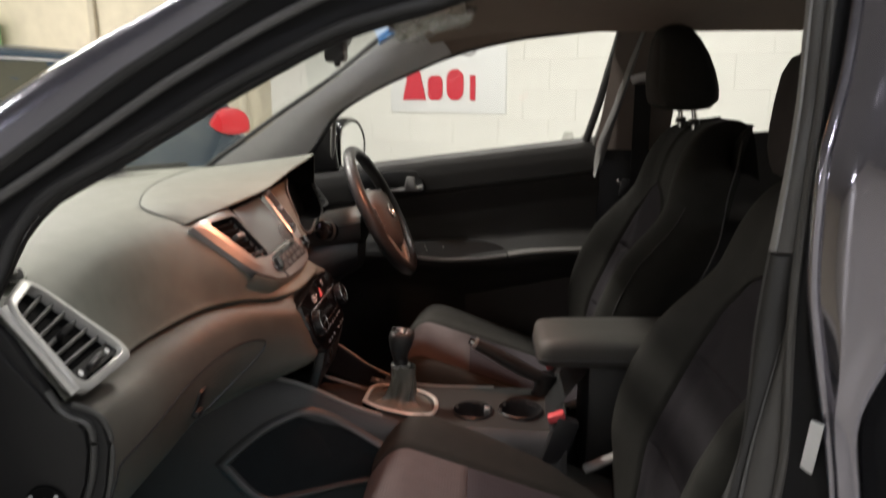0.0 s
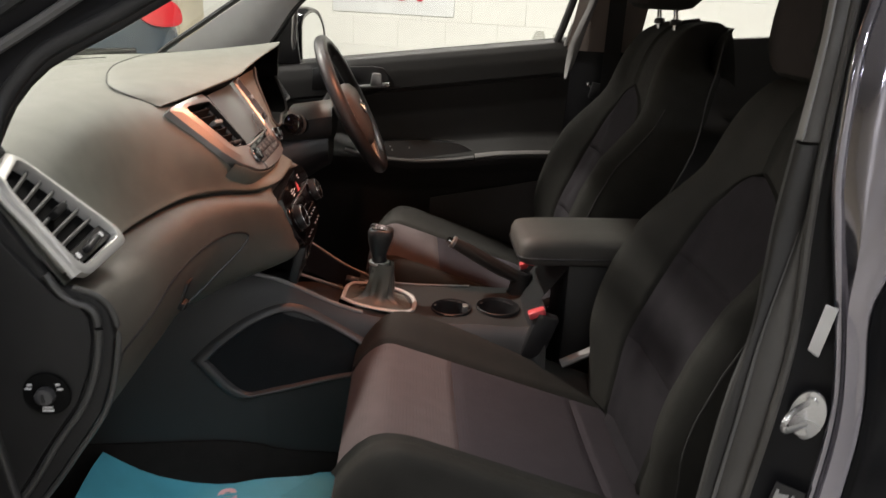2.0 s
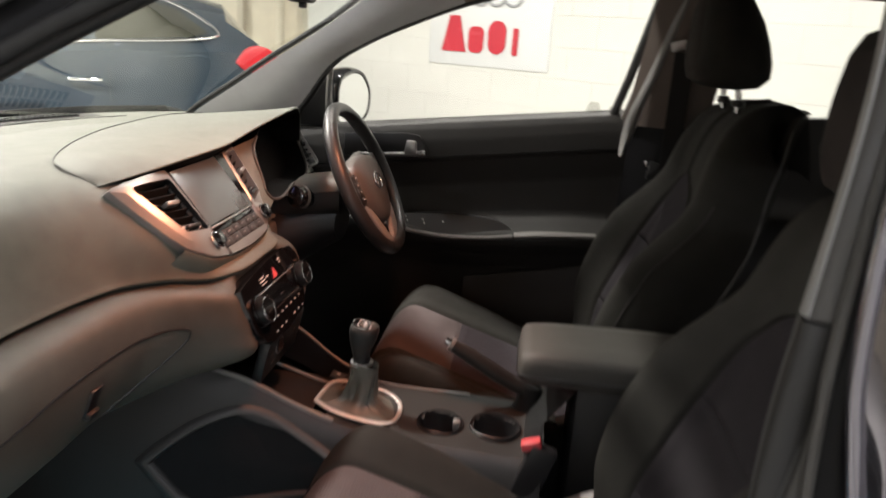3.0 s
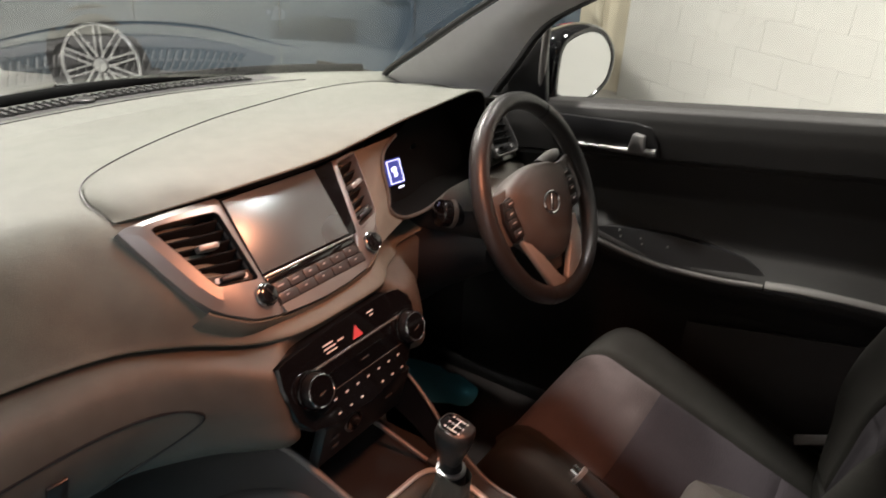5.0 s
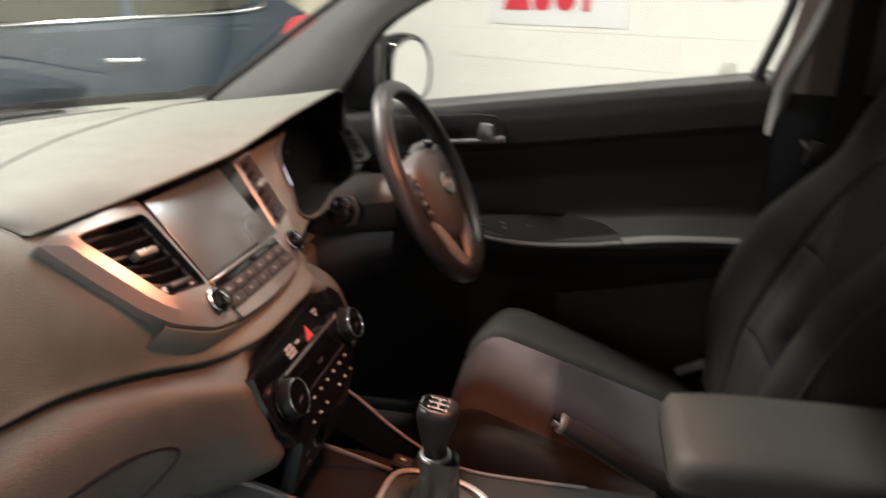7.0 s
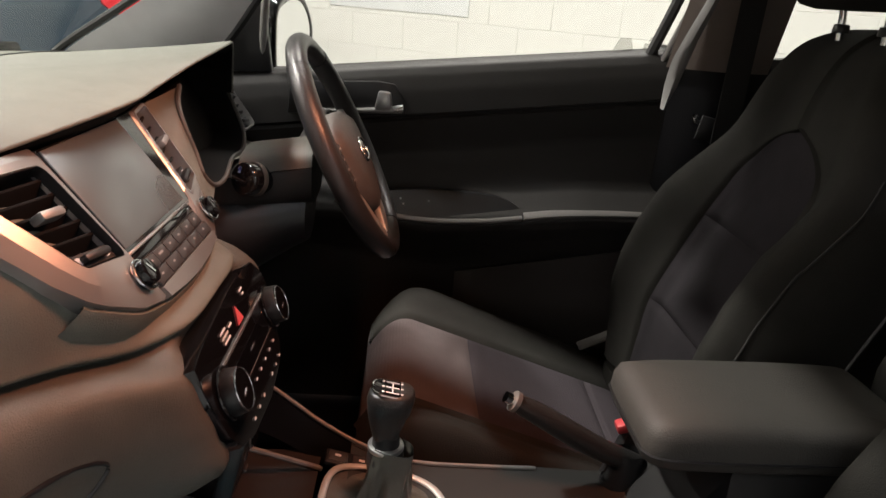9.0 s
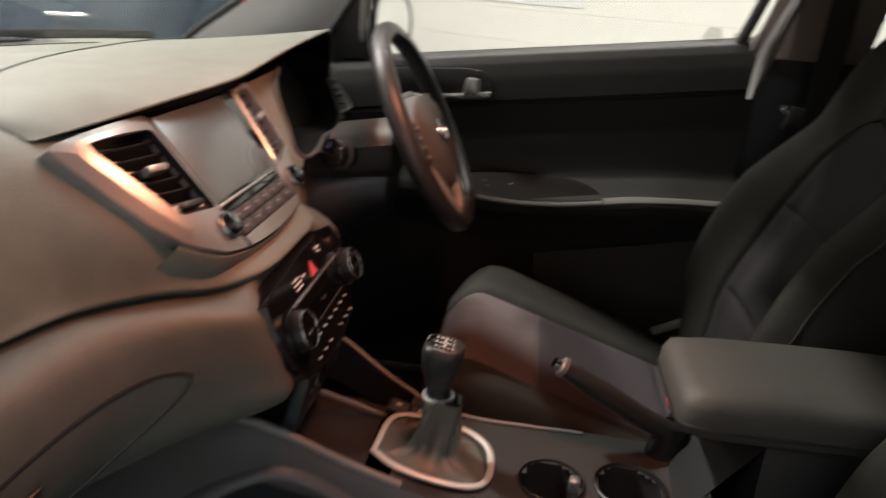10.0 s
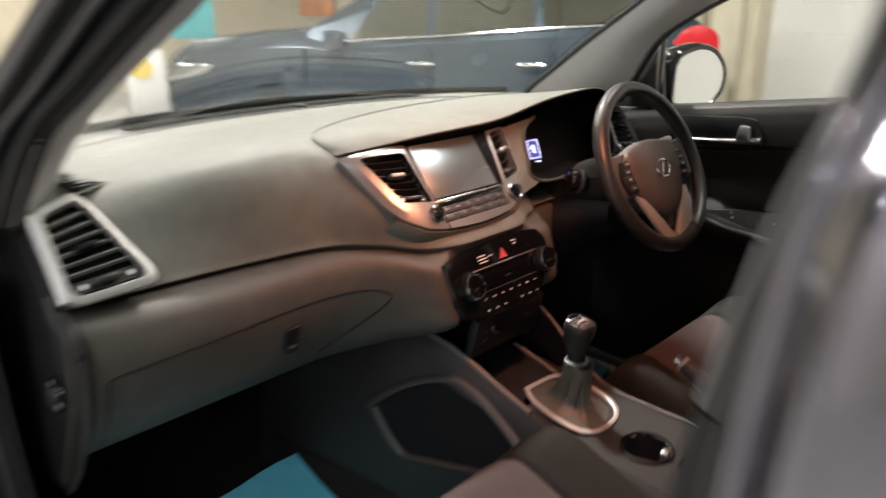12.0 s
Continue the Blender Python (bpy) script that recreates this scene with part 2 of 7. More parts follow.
def bm_cyl(r1, r2, h, n=32, bevel=0.0, m=None):
    bm = bmesh.new()
    bmesh.ops.create_cone(bm, cap_ends=True, segments=n, radius1=r1, radius2=r2, depth=h)
    if bevel:
        es = [e for e in bm.edges if abs(e.verts[0].co.z - e.verts[1].co.z) < 1e-6]
        bmesh.ops.bevel(bm, geom=es, offset=bevel, segments=2, profile=0.5, affect="EDGES")
    if m:
        bm.transform(m)
    return bm


def smooth_path(pts, n=8):
    """Catmull-Rom through pts, n steps a stretch."""
    P = [Vector(p) for p in pts]
    P = [2 * P[0] - P[1]] + P + [2 * P[-1] - P[-2]]
    out = []
    for i in range(1, len(P) - 2):
        a, b, c, d = P[i - 1:i + 3]
        for k in range(n):
            t = k / n
            out.append(0.5 * (2 * b + (c - a) * t + (2 * a - 5 * b + 4 * c - d) * t * t + (3 * b - a - 3 * c + d) * t ** 3))
    out.append(P[-2])
    return out


def bm_tube(pts, radius, n=12, smooth=6, up=(0, 0, 1), flat=1.0, closed=False, radii=None):
    """A tube along pts; flat squeezes it along the up direction."""
    path = smooth_path(pts, smooth) if smooth else [Vector(p) for p in pts]
    rings = []
    for i, p in enumerate(path):
        if closed:
            d = path[(i + 1) % len(path)] - path[i - 1]
        else:
            d = path[min(i + 1, len(path) - 1)] - path[max(i - 1, 0)]
        d.normalize()
        s = d.cross(Vector(up)).normalized()
        u = s.cross(d).normalized()
        r = radius if radii is None else radii(i / (len(path) - 1))
        rings.append([p + r * (math.cos(a) * s + flat * math.sin(a) * u) for a in (2 * math.pi * k / n for k in range(n))])
    if closed:
        rings.append(rings[0])
    bm = bm_loft(rings, caps=not closed)
    if closed:
        bmesh.ops.remove_doubles(bm, verts=bm.verts[:], dist=1e-6)
    return bm


def bm_surface(fn, nu, nv, thick=0.0):
    """A sheet of points fn(u, v), u and v from 0 to 1, with a thickness against its normal."""
    bm = bmesh.new()
    vs = [[bm.verts.new(fn(i / nu, j / nv)) for j in range(nv + 1)] for i in range(nu + 1)]
    for i in range(nu):
        for j in range(nv):
            bm.faces.new((vs[i][j], vs[i + 1][j], vs[i + 1][j + 1], vs[i][j + 1]))
    bmesh.ops.recalc_face_normals(bm, faces=bm.faces[:])
    if thick:
        bmesh.ops.solidify(bm, geom=bm.faces[:], thickness=thick)
    return bm


def join(*bms):
    out = bmesh.new()
    for b in bms:
        me = bpy.data.meshes.new("tmp")
        b.to_mesh(me)
        b.free()
        out.from_mesh(me)
        bpy.data.meshes.remove(me)
    return out


def mesh_of(name, bm, material, angle=38):
    me = bpy.data.meshes.new(name)
    for f in bm.faces:
        f.smooth = True
    for e in bm.edges:
        if len(e.link_faces) == 2 and e.calc_face_angle(0) > radians(angle):
            e.smooth = False
    bm.to_mesh(me)
    bm.free()
    me.materials.append(material)
    return me


def part(name, bm, material, parent, label="", angle=38):
    ob = new(name, mesh_of(name, bm, material, angle))
    ob.parent = parent
    if label:
        tagged(ob, label)
    return ob


def single(name, bm, material, label, category, kind="", group="", angle=38):
    return tagged(new(name, mesh_of(name, bm, material, angle)), label, category, group, kind)


def thing(name, label, category, at=(0, 0, 0), kind="", group=""):
    e = new(name)
    e.location = at
    e.empty_display_size = 0.1
    return tagged(e, label, category, group, kind)


def rot(rx, ry, rz):
    return pose(0, 0, 0, rx, ry, rz)


def interp(table, x):
    """Straight steps through rows of (x, values...)."""
    if x <= table[0][0]:
        return table[0][1:]
    for a, b in zip(table, table[1:]):
        if x <= b[0]:
            t = (x - a[0]) / (b[0] - a[0])
            return tuple(p + (q - p) * t for p, q in zip(a[1:], b[1:]))
    return table[-1][1:]


def ease(t):
    t = min(max(t, 0), 1)
    return t * t * (3 - 2 * t)

# ---- the hall ----
CORNER = Vector((-1.95, 5.85))
WDIR = Vector((0.84, -0.543)).normalized()
WANG = math.atan2(WDIR.y, WDIR.x)


def wall_slab(name, a, b, h, t, material, label):
    """A wall from a to b, its thickness to the left of the way from a to b."""
    a, b = Vector(a), Vector(b)
    d = b - a
    L = d.length
    m = Matrix.Translation((a.x, a.y, 0)) @ Matrix.Rotation(math.atan2(d.y, d.x), 4, "Z")
    return single(name, bm_box(L, t, h, m=m @ Matrix.Translation((L / 2, t / 2, h / 2))), material, label, "wall", "structure")


single("floor", bm_box(26, 22, 0.2, m=Matrix.Translation((-1, 1, -0.1))), CONCRETE, "grey sealed concrete garage floor", "floor", "structure")
# unseen ceiling, grey to hold back bounced light
single("ceiling", bm_box(26, 22, 0.2, m=Matrix.Translation((-1, 1, 3.9))), CEILGREY, "grey ceiling out of view, limits bounced light", "ceiling", "structure")
WEND = CORNER + WDIR * 12.6
wall_block = wall_slab("wall_block", CORNER, WEND, 3.8, 0.2, WHITEWALL, "white painted concrete block wall")
wall_slab("wall_cream", (-12.2, 7.6), CORNER + Vector((-0.03, 0.1)), 3.8, 0.2, CREAM, "cream painted sheet wall behind the parked car")
wall_slab("wall_front", (-12, -8), (-12, 8), 3.8, 0.2, CREAM, "pale wall at the end of the hall")
# unseen wall, white so that the near pillar has something bright to reflect
wall_slab("wall_side", (10, -6.5), (-12, -6.5), 3.8, 0.2, WHITEWALL, "white wall out of view on the open side, reflects into the paintwork")
wall_slab("wall_rear", (8.6, 1.2), (8.6, -8), 3.8, 0.2, CREAM, "pale wall behind the parked cars")


def strip_light(x, y, power, color, length):
    e = thing("strip_light", "long white ceiling strip light out of view, switched on" if length > 1 else "short white ceiling light out of view, switched on", "light", (x, y, 3.74), group="ceiling lights")
    part("housing", bm_box(length, 0.16, 0.06, 0.01), CEIL, e)
    part("diffuser", bm_box(length - 0.06, 0.12, 0.03, 0.008, m=Matrix.Translation((0, 0, -0.04))), TUBEGLOW, e)
    la = bpy.data.lights.new("tube", "AREA")
    la.shape, la.size, la.size_y, la.energy, la.color = "RECTANGLE", length - 0.1, 0.2, power, color
    lo = new("tube", la)
    lo.location = (x, y, 3.64)


for lamp in LAMPS:
    strip_light(*lamp)

# sheet joints and a downpipe on the cream wall
pipe = thing("downpipe", "cream painted plastic pipe clipped to the wall corner", "pipe")
pp = CORNER + Vector((-0.28, -0.02))
part("pipe", bm_cyl(0.045, 0.045, 3.6, 20, m=Matrix.Translation((pp.x, pp.y, 1.82))), CREAM, pipe)
for pz in (0.6, 1.5, 2.6):
    part("clip", bm_cyl(0.052, 0.052, 0.03, 20, m=Matrix.Translation((pp.x, pp.y, pz))), CREAM, pipe)
for k in range(7):
    q = CORNER + (Vector((-12.2, 7.6)) - CORNER).normalized() * (0.75 + 1.25 * k)
    single("wall_post", bm_box(0.07, 0.05, 3.7, 0.008, m=Matrix.Translation((q.x, q.y + 0.03, 1.86)) @ rot(0, 0, -9.7)), WALLPOST, "cream steel post between wall sheets", "post", "structure")

# sign on the block wall
sm = Matrix.Translation((-0.62, 4.985, 1.165)) @ Matrix.Rotation(WANG, 4, "Z")
sign = thing("wall_sign", "white sign with grey and red shapes on the block wall", "sign")
part("board", bm_box(1.185, 0.03, 0.74, 0.003, m=sm @ Matrix.Translation((0.592, 0.005, 0.37))), SIGNBOARD, sign)
FLATM = Matrix.Rotation(radians(90), 4, "X")


def glyph(poly, x, z, m):
    part("red_shape", bm_prism(poly, 0.008, m=sm @ Matrix.Translation((x, -0.0125, z)) @ FLATM), m, sign)


def rounded(w, h, r, n=5):
    pts = []
    for cx, cy, a0 in ((w / 2 - r, h / 2 - r, 0), (-w / 2 + r, h / 2 - r, 90), (-w / 2 + r, -h / 2 + r, 180), (w / 2 - r, -h / 2 + r, 270)):
        for k in range(n + 1):
            a = radians(a0 + 90 * k / n)
            pts.append((cx + r * math.cos(a), cy + r * math.sin(a)))
    return pts


glyph([(-0.125, -0.14), (0.125, -0.14), (0.05, 0.14), (-0.05, 0.14)], 0.27, 0.245, SIGNRED)
glyph(rounded(0.15, 0.2, 0.05), 0.495, 0.205, SIGNRED)
glyph(rounded(0.17, 0.25, 0.08), 0.70, 0.23, SIGNRED)
glyph(rounded(0.05, 0.2, 0.01), 0.875, 0.205, SIGNRED)
for k in range(4):
    part("grey_ring", bm_tube([sm @ Vector((0.36 + 0.155 * k + 0.095 * math.cos(a), -0.014, 0.56 + 0.095 * math.sin(a))) for a in (2 * math.pi * q / 36 for q in range(36))], 0.012, 8, 0, up=sm.to_3x3() @ Vector((0, 1, 0)), closed=True), SIGNGREY, sign)

# notices and goods at the far end
def panel_on(name, label, cat, x, y, z, w, h, rz, material, d=0.03):
    return single(name, bm_box(w, d, h, 0.004, m=Matrix.Translation((x, y, z)) @ rot(0, 0, rz)), material, label, cat)


panel_on("poster", "orange printed poster on the far wall", "poster", -10.6, 7.21, 1.65, 1.3, 0.9, -9.7, ORANGE)
panel_on("poster", "green and yellow printed poster on the far wall", "poster", -5.4, 6.3, 1.75, 0.9, 0.9, -9.7, GREENY)
bn = thing("banner", "teal cloth banner on a thin pole by the far wall", "banner")
part("cloth", bm_box(0.62, 0.02, 0.55, 0.004, m=Matrix.Translation((-9.9, 4.45, 1.2)) @ rot(0, 0, 65)), TEAL, bn)
part("pole", bm_cyl(0.015, 0.015, 1.5, 12, m=Matrix.Translation((-9.93, 4.46, 0.75))), SIGNBOARD, bn)
part("foot", bm_cyl(0.16, 0.14, 0.03, 24, m=Matrix.Translation((-9.93, 4.46, 0.015))), SIGNBOARD, bn)
counter = thing("display_stand", "white display stand with a round yellow mark", "stand")
part("carcass", bm_box(0.5, 0.4, 0.82, 0.02, m=Matrix.Translation((-9.4, 3.42, 0.41)) @ rot(0, 0, 65)), SIGNBOARD, counter)
part("yellow_mark", bm_cyl(0.14, 0.14, 0.02, 28, m=Matrix.Translation((-9.4, 3.42, 0.6)) @ rot(0, 0, 65) @ Matrix.Translation((-0.05, -0.206, 0)) @ FLATM), YELLOW, counter)


# ---- the parked suv ----
SVM = Matrix.Translation((-5.542, 1.771, 0)) @ Matrix.Rotation(radians(30), 4, "Z")
suv = thing("parked_suv", "slate blue parked suv with chrome window line, standing on the concrete", "car")


def suv_ring(x, top, half, low, belt, inset):
    """One cross ring of the body: x along the car, its own y from 0 to 1.9."""
    c = 0.95
    pts = []
    for y, z in ((-half + 0.06, low), (-half, low + 0.12), (-half - 0.012, 0.62), (-half, 0.78), (-half + 0.02, belt - 0.05), (-half + 0.05, belt), (-half + inset * 0.6, (belt + top) / 2 + 0.02), (-half + inset, top - 0.05), (-half + inset + 0.12, top)):
        pts.append((y, z))
    full = pts + [(-y, z) for y, z in pts[::-1]]
    return [SVM @ Vector((x, c + y, z)) for y, z in full]


SUVROWS = [(0.0, 0.80, 0.70, 0.42, 0.74, 0.25), (0.06, 1.0, 0.82, 0.30, 0.92, 0.2), (0.3, 1.11, 0.90, 0.24, 1.03, 0.2), (0.9, 1.18, 0.945, 0.24, 1.09, 0.2), (1.35, 1.21, 0.95, 0.24, 1.11, 0.2)]
SUVTOP = [(1.35, 1.20, 0.93, 0.5, 1.10, 0.2), (1.95, 1.55, 0.94, 0.5, 1.11, 0.26), (2.4, 1.65, 0.95, 0.5, 1.14, 0.28), (3.0, 1.67, 0.95, 0.5, 1.17, 0.28), (3.6, 1.63, 0.94, 0.5, 1.20, 0.28), (4.2, 1.50, 0.91, 0.5, 1.22, 0.26), (4.43, 1.25, 0.87, 0.45, 1.18, 0.2)]
body_rows = SUVROWS + [(2.0, 1.11, 0.95, 0.24, 1.06, 0.2), (3.2, 1.18, 0.95, 0.24, 1.14, 0.2), (4.0, 1.22, 0.93, 0.26, 1.18, 0.2), (4.42, 1.18, 0.87, 0.3, 1.14, 0.2), (4.54, 1.04, 0.8, 0.42, 1.0, 0.2)]
part("body", bm_loft([suv_ring(*r) for r in body_rows]), SUVPAINT, suv, angle=25)
part("cabin", bm_loft([suv_ring(*r) for r in SUVTOP]), SUVPAINT, suv, angle=25)
SIDE = Matrix(((1, 0, 0, 0), (0, 0, 1, 0), (0, 1, 0, 0), (0, 0, 0, 1)))


winm = SVM @ Matrix.Translation((0, 0.0, 1.1)) @ Matrix.Rotation(radians(-27), 4, "X") @ SIDE
for poly in ([(1.8, 0.03), (2.42, 0.07), (2.42, 0.50), (2.12, 0.43)], [(2.5, 0.075), (3.25, 0.125), (3.2, 0.51), (2.5, 0.51)], [(3.33, 0.13), (3.95, 0.18), (4.06, 0.22), (3.86, 0.38), (3.58, 0.46), (3.28, 0.505)]):
    part("window", bm_prism(poly, 0.012, m=winm @ Matrix.Translation((0, 0, -0.004))), SUVGLASS, suv)
part("chrome_line", bm_tube([winm @ Vector(p) for p in ((1.70, 0.0, -0.006), (2.07, 0.03, -0.008), (2.91, 0.08, -0.008), (3.43, 0.12, -0.006), (3.87, 0.15, -0.006), (4.08, 0.18, -0.004), (4.13, 0.215, 0.0), (4.08, 0.28, 0.0), (3.88, 0.41, 0.0), (3.6, 0.49, 0.0), (3.0, 0.535, 0.0), (2.5, 0.525, 0.0), (2.1, 0.45, 0.0))], 0.011, 8, 4), CHROME, suv)
for wx in (1.14, 3.72):
    wm = SVM @ Matrix.Translation((wx, 0.02, 0.36)) @ Matrix.Rotation(radians(90), 4, "X")
    arch = part("wheel_arch", bm_cyl(0.42, 0.42, 0.05, 40, m=wm @ Matrix.Translation((0, 0, -0.005))), BLACK, suv)
    wheel = part("wheel", bm_cyl(0.365, 0.365, 0.22, 48, 0.03, m=wm @ Matrix.Translation((0, 0, -0.08))), RUBBER, suv)
    bms = [bm_tube([(0.285 * math.cos(a), 0.285 * math.sin(a), 0.045) for a in (2 * math.pi * k / 40 for k in range(40))], 0.014, 8, 0, closed=True)]
    for k in range(10):
        a = 2 * math.pi * k / 10
        for da in (-0.24, 0.24):
            bms.append(bm_tube([(0.06 * math.cos(a - 0.4 * da), 0.06 * math.sin(a - 0.4 * da), 0.05), (0.28 * math.cos(a + da), 0.28 * math.sin(a + da), 0.045)], 0.0095, 6, 0))
    bms.append(bm_cyl(0.055, 0.05, 0.04, 24, 0.005, m=Matrix.Translation((0, 0, 0.045))))
    rim = join(*bms)
    rim.transform(wm)
    part("rim", rim, CHROMEDULL, wheel, "silver multi-spoke alloy rim")
    part("rim_well", bm_cyl(0.268, 0.268, 0.01, 40, m=wm @ Matrix.Translation((0, 0, 0.032))), BLACK, wheel)
for hx in (2.3, 3.15):
    part("door_handle", bm_tube([SVM @ Vector((hx + d, -0.03 - 0.02 * math.sin(math.pi * i / 4), 0.95)) for i, d in enumerate((0, 0.05, 0.1, 0.15, 0.2))], 0.014, 8, 3), CHROME, suv)
for gx in (1.42, 2.46, 3.4):
    part("door_gap", bm_box(0.004, 0.02, 0.66, m=SVM @ Matrix.Translation((gx, 0.0, 0.72))), BLACK, suv)
tl = bm_prism([(p.x, p.y) for p in smooth_path([(4.24, 1.10, 0), (4.32, 1.04, 0), (4.44, 1.02, 0), (4.55, 1.05, 0), (4.54, 1.16, 0), (4.45, 1.22, 0), (4.33, 1.20, 0), (4.24, 1.10, 0)], 4)[:-1]], 0.3, 0.02, m=SVM @ Matrix.Translation((0, 0.045, 0)) @ SIDE)
part("tail_lamp", tl, RED, suv, "red wraparound tail lamp")
part("sill_trim", bm_box(2.2, 0.05, 0.12, 0.02, m=SVM @ Matrix.Translation((2.33, 0.02, 0.28))), BLACK, suv)
part("head_lamp", bm_prism([(0.06, 0.76), (0.5, 0.84), (0.62, 0.93), (0.2, 0.92)], 0.16, 0.02, m=SVM @ Matrix.Translation((0, 0.04, 0)) @ SIDE), CHROME, suv)
part("grille", bm_box(0.04, 1.0, 0.34, 0.02, m=SVM @ Matrix.Translation((0.0, 0.95, 0.6))), CHROMEDULL, suv)
for k in range(7):
    part("grille_slat", bm_box(0.05, 0.02, 0.3, 0.004, m=SVM @ Matrix.Translation((-0.02, 0.6 + k * 0.117, 0.6))), CHROME, suv)
part("side_mirror", bm_box(0.16, 0.2, 0.14, 0.04, m=SVM @ Matrix.Translation((1.72, -0.06, 1.12))), SUVPAINT, suv)

# ---- the car: dashboard ----
# x to the rear, y to the driver's side, z up; the gear lever stands at 0, 0
# feature lines that run across the dashboard, one x, z pair for each station in y
STATIONS = (-0.728, -0.60, -0.45, -0.30, -0.22, -0.15, -0.10, 0.0, 0.10, 0.15, 0.195, 0.235, 0.50, 0.62, 0.765)
BROW = ((-0.409, 1.109), (-0.408, 1.116), (-0.405, 1.121), (-0.402, 1.125), (-0.378, 1.123), (-0.37, 1.118), (-0.42, 1.12), (-0.42, 1.12), (-0.42, 1.12), (-0.375, 1.118), (-0.385, 1.115), (-0.43, 1.10), (-0.44, 1.10), (-0.42, 1.11), (-0.41, 1.10))
FACE = ((-0.354, 1.048), (-0.360, 1.045), (-0.366, 1.035), (-0.340, 1.035), (-0.290, 1.035), (-0.266, 1.02), (-0.31, 1.02), (-0.31, 1.02), (-0.31, 1.02), (-0.270, 1.02), (-0.297, 1.02), (-0.40, 1.01), (-0.41, 1.01), (-0.37, 1.02), (-0.36, 1.03))
CREASE = ((-0.327, 0.984), (-0.336, 0.979), (-0.352, 0.968), (-0.319, 0.970), (-0.275, 0.963), (-0.234, 0.947), (-0.206, 0.951), (-0.200, 0.951), (-0.206, 0.951), (-0.239, 0.946), (-0.257, 0.946), (-0.283, 0.945), (-0.293, 0.945), (-0.335, 0.968), (-0.335, 0.968))
BELLY = ((-0.281, 0.922), (-0.279, 0.92), (-0.291, 0.91), (-0.265, 0.91), (-0.218, 0.91), (-0.170, 0.90), (-0.210, 0.90), (-0.205, 0.90), (-0.210, 0.90), (-0.175, 0.90), (-0.202, 0.90), (-0.262, 0.89), (-0.272, 0.89), (-0.29, 0.91), (-0.29, 0.91))
CHIN = ((-0.304, 0.826), (-0.305, 0.825), (-0.310, 0.82), (-0.295, 0.82), (-0.234, 0.82), (-0.160, 0.822), (-0.230, 0.82), (-0.220, 0.82), (-0.230, 0.82), (-0.172, 0.82), (-0.207, 0.82), (-0.29, 0.81), (-0.30, 0.81), (-0.31, 0.82), (-0.31, 0.82))


def dash_section(y, brow, face, crease, belly, chin):
    """One section: nose, crown, brow, upper face, groove, belly, chin and foot."""
    mid = ease((0.13 - abs(y)) / 0.02)
    nose = Vector((-0.772 + (0.30 if y > 0 else 0.09) * y * y, 1.13 - (0.06 if y > 0 else 0.12) * abs(y) ** 2.9))
    crown = Vector((-0.50, 1.147 - 0.07 * abs(y) ** 3.3))
    brow, face, crease, belly, chin = (Vector(p) for p in (brow, face, crease, belly, chin))
    lip = crease + Vector((0.004, 0.008))
    groove = crease + Vector((-0.013 * (1 - mid), 0.001))
    dx, dz = belly.x - crease.x, belly.y - crease.y
    foot = Vector((-0.345 + 0.045 * ease((0.30 - abs(y)) / 0.12), 0.765 + 0.035 * mid))
    return [tuple(p) for p in (
        nose, nose.lerp(crown, 0.52) + Vector((0, 0.004)), crown, Vector((-0.44 - 0.02 * ease((y - 0.2) / 0.1), crown.y - 0.006)), brow,
        brow.lerp(face, 0.42) + Vector((0.006, 0.003)), face, face.lerp(lip, 0.78), lip, groove,
        crease + Vector((0.36 * dx, -0.004)), crease + Vector((0.8 * dx, 0.39 * dz)), belly, belly.lerp(chin, 0.42) + Vector((0.007, 0)), chin,
        foot, Vector((-0.44, 0.70 + 0.08 * mid)))]


DSEC = [(y,) + (dash_section(y, *f),) for y, *f in zip(STATIONS, BROW, FACE, CREASE, BELLY, CHIN)]
DNP = len(DSEC[0][1])


def section_at(y, table):
    """Smooth blend of the section rows at y."""
    ys = [r[0] for r in table]
    i = max(0, min(len(ys) - 2, sum(1 for a in ys if a <= y) - 1))
    t = (y - ys[i]) / (ys[i + 1] - ys[i])
    pm, p0, p1, p2 = (table[max(i - 1, 0)], table[i], table[i + 1], table[min(i + 2, len(ys) - 1)])
    out = []
    for a, b, c, d in zip(pm[1], p0[1], p1[1], p2[1]):
        q = []
        for k in (0, 1):
            m1 = (c[k] - a[k]) / max(p1[0] - pm[0], 1e-6) * (p1[0] - p0[0])
            m2 = (d[k] - b[k]) / max(p2[0] - p0[0], 1e-6) * (p1[0] - p0[0])
            t2, t3 = t * t, t ** 3
            q.append((2 * t3 - 3 * t2 + 1) * b[k] + (t3 - 2 * t2 + t) * m1 + (-2 * t3 + 3 * t2) * c[k] + (t3 - t2) * m2)
        out.append(tuple(q))
    return out


def dash_point(y, v):
    sec = [Vector((p[0], y, p[1])) for p in section_at(y, DSEC)]
    s = v * (DNP - 1)
    i = min(int(s), DNP - 2)
    t = s - i
    a, b, c, d = sec[max(i - 1, 0)], sec[i], sec[i + 1], sec[min(i + 2, DNP - 1)]
    return 0.5 * (2 * b + (c - a) * t + (2 * a - 5 * b + 4 * c - d) * t * t + (3 * b - a - 3 * c + d) * t ** 3)


dash = thing("dashboard", "dark grey soft plastic dashboard with a crease across its face", "dashboard")
part("upper_shell", bm_surface(lambda u, v: dash_point(-0.728 + 1.493 * u, 0.575 * v), 110, 48), DASH, dash, angle=60)
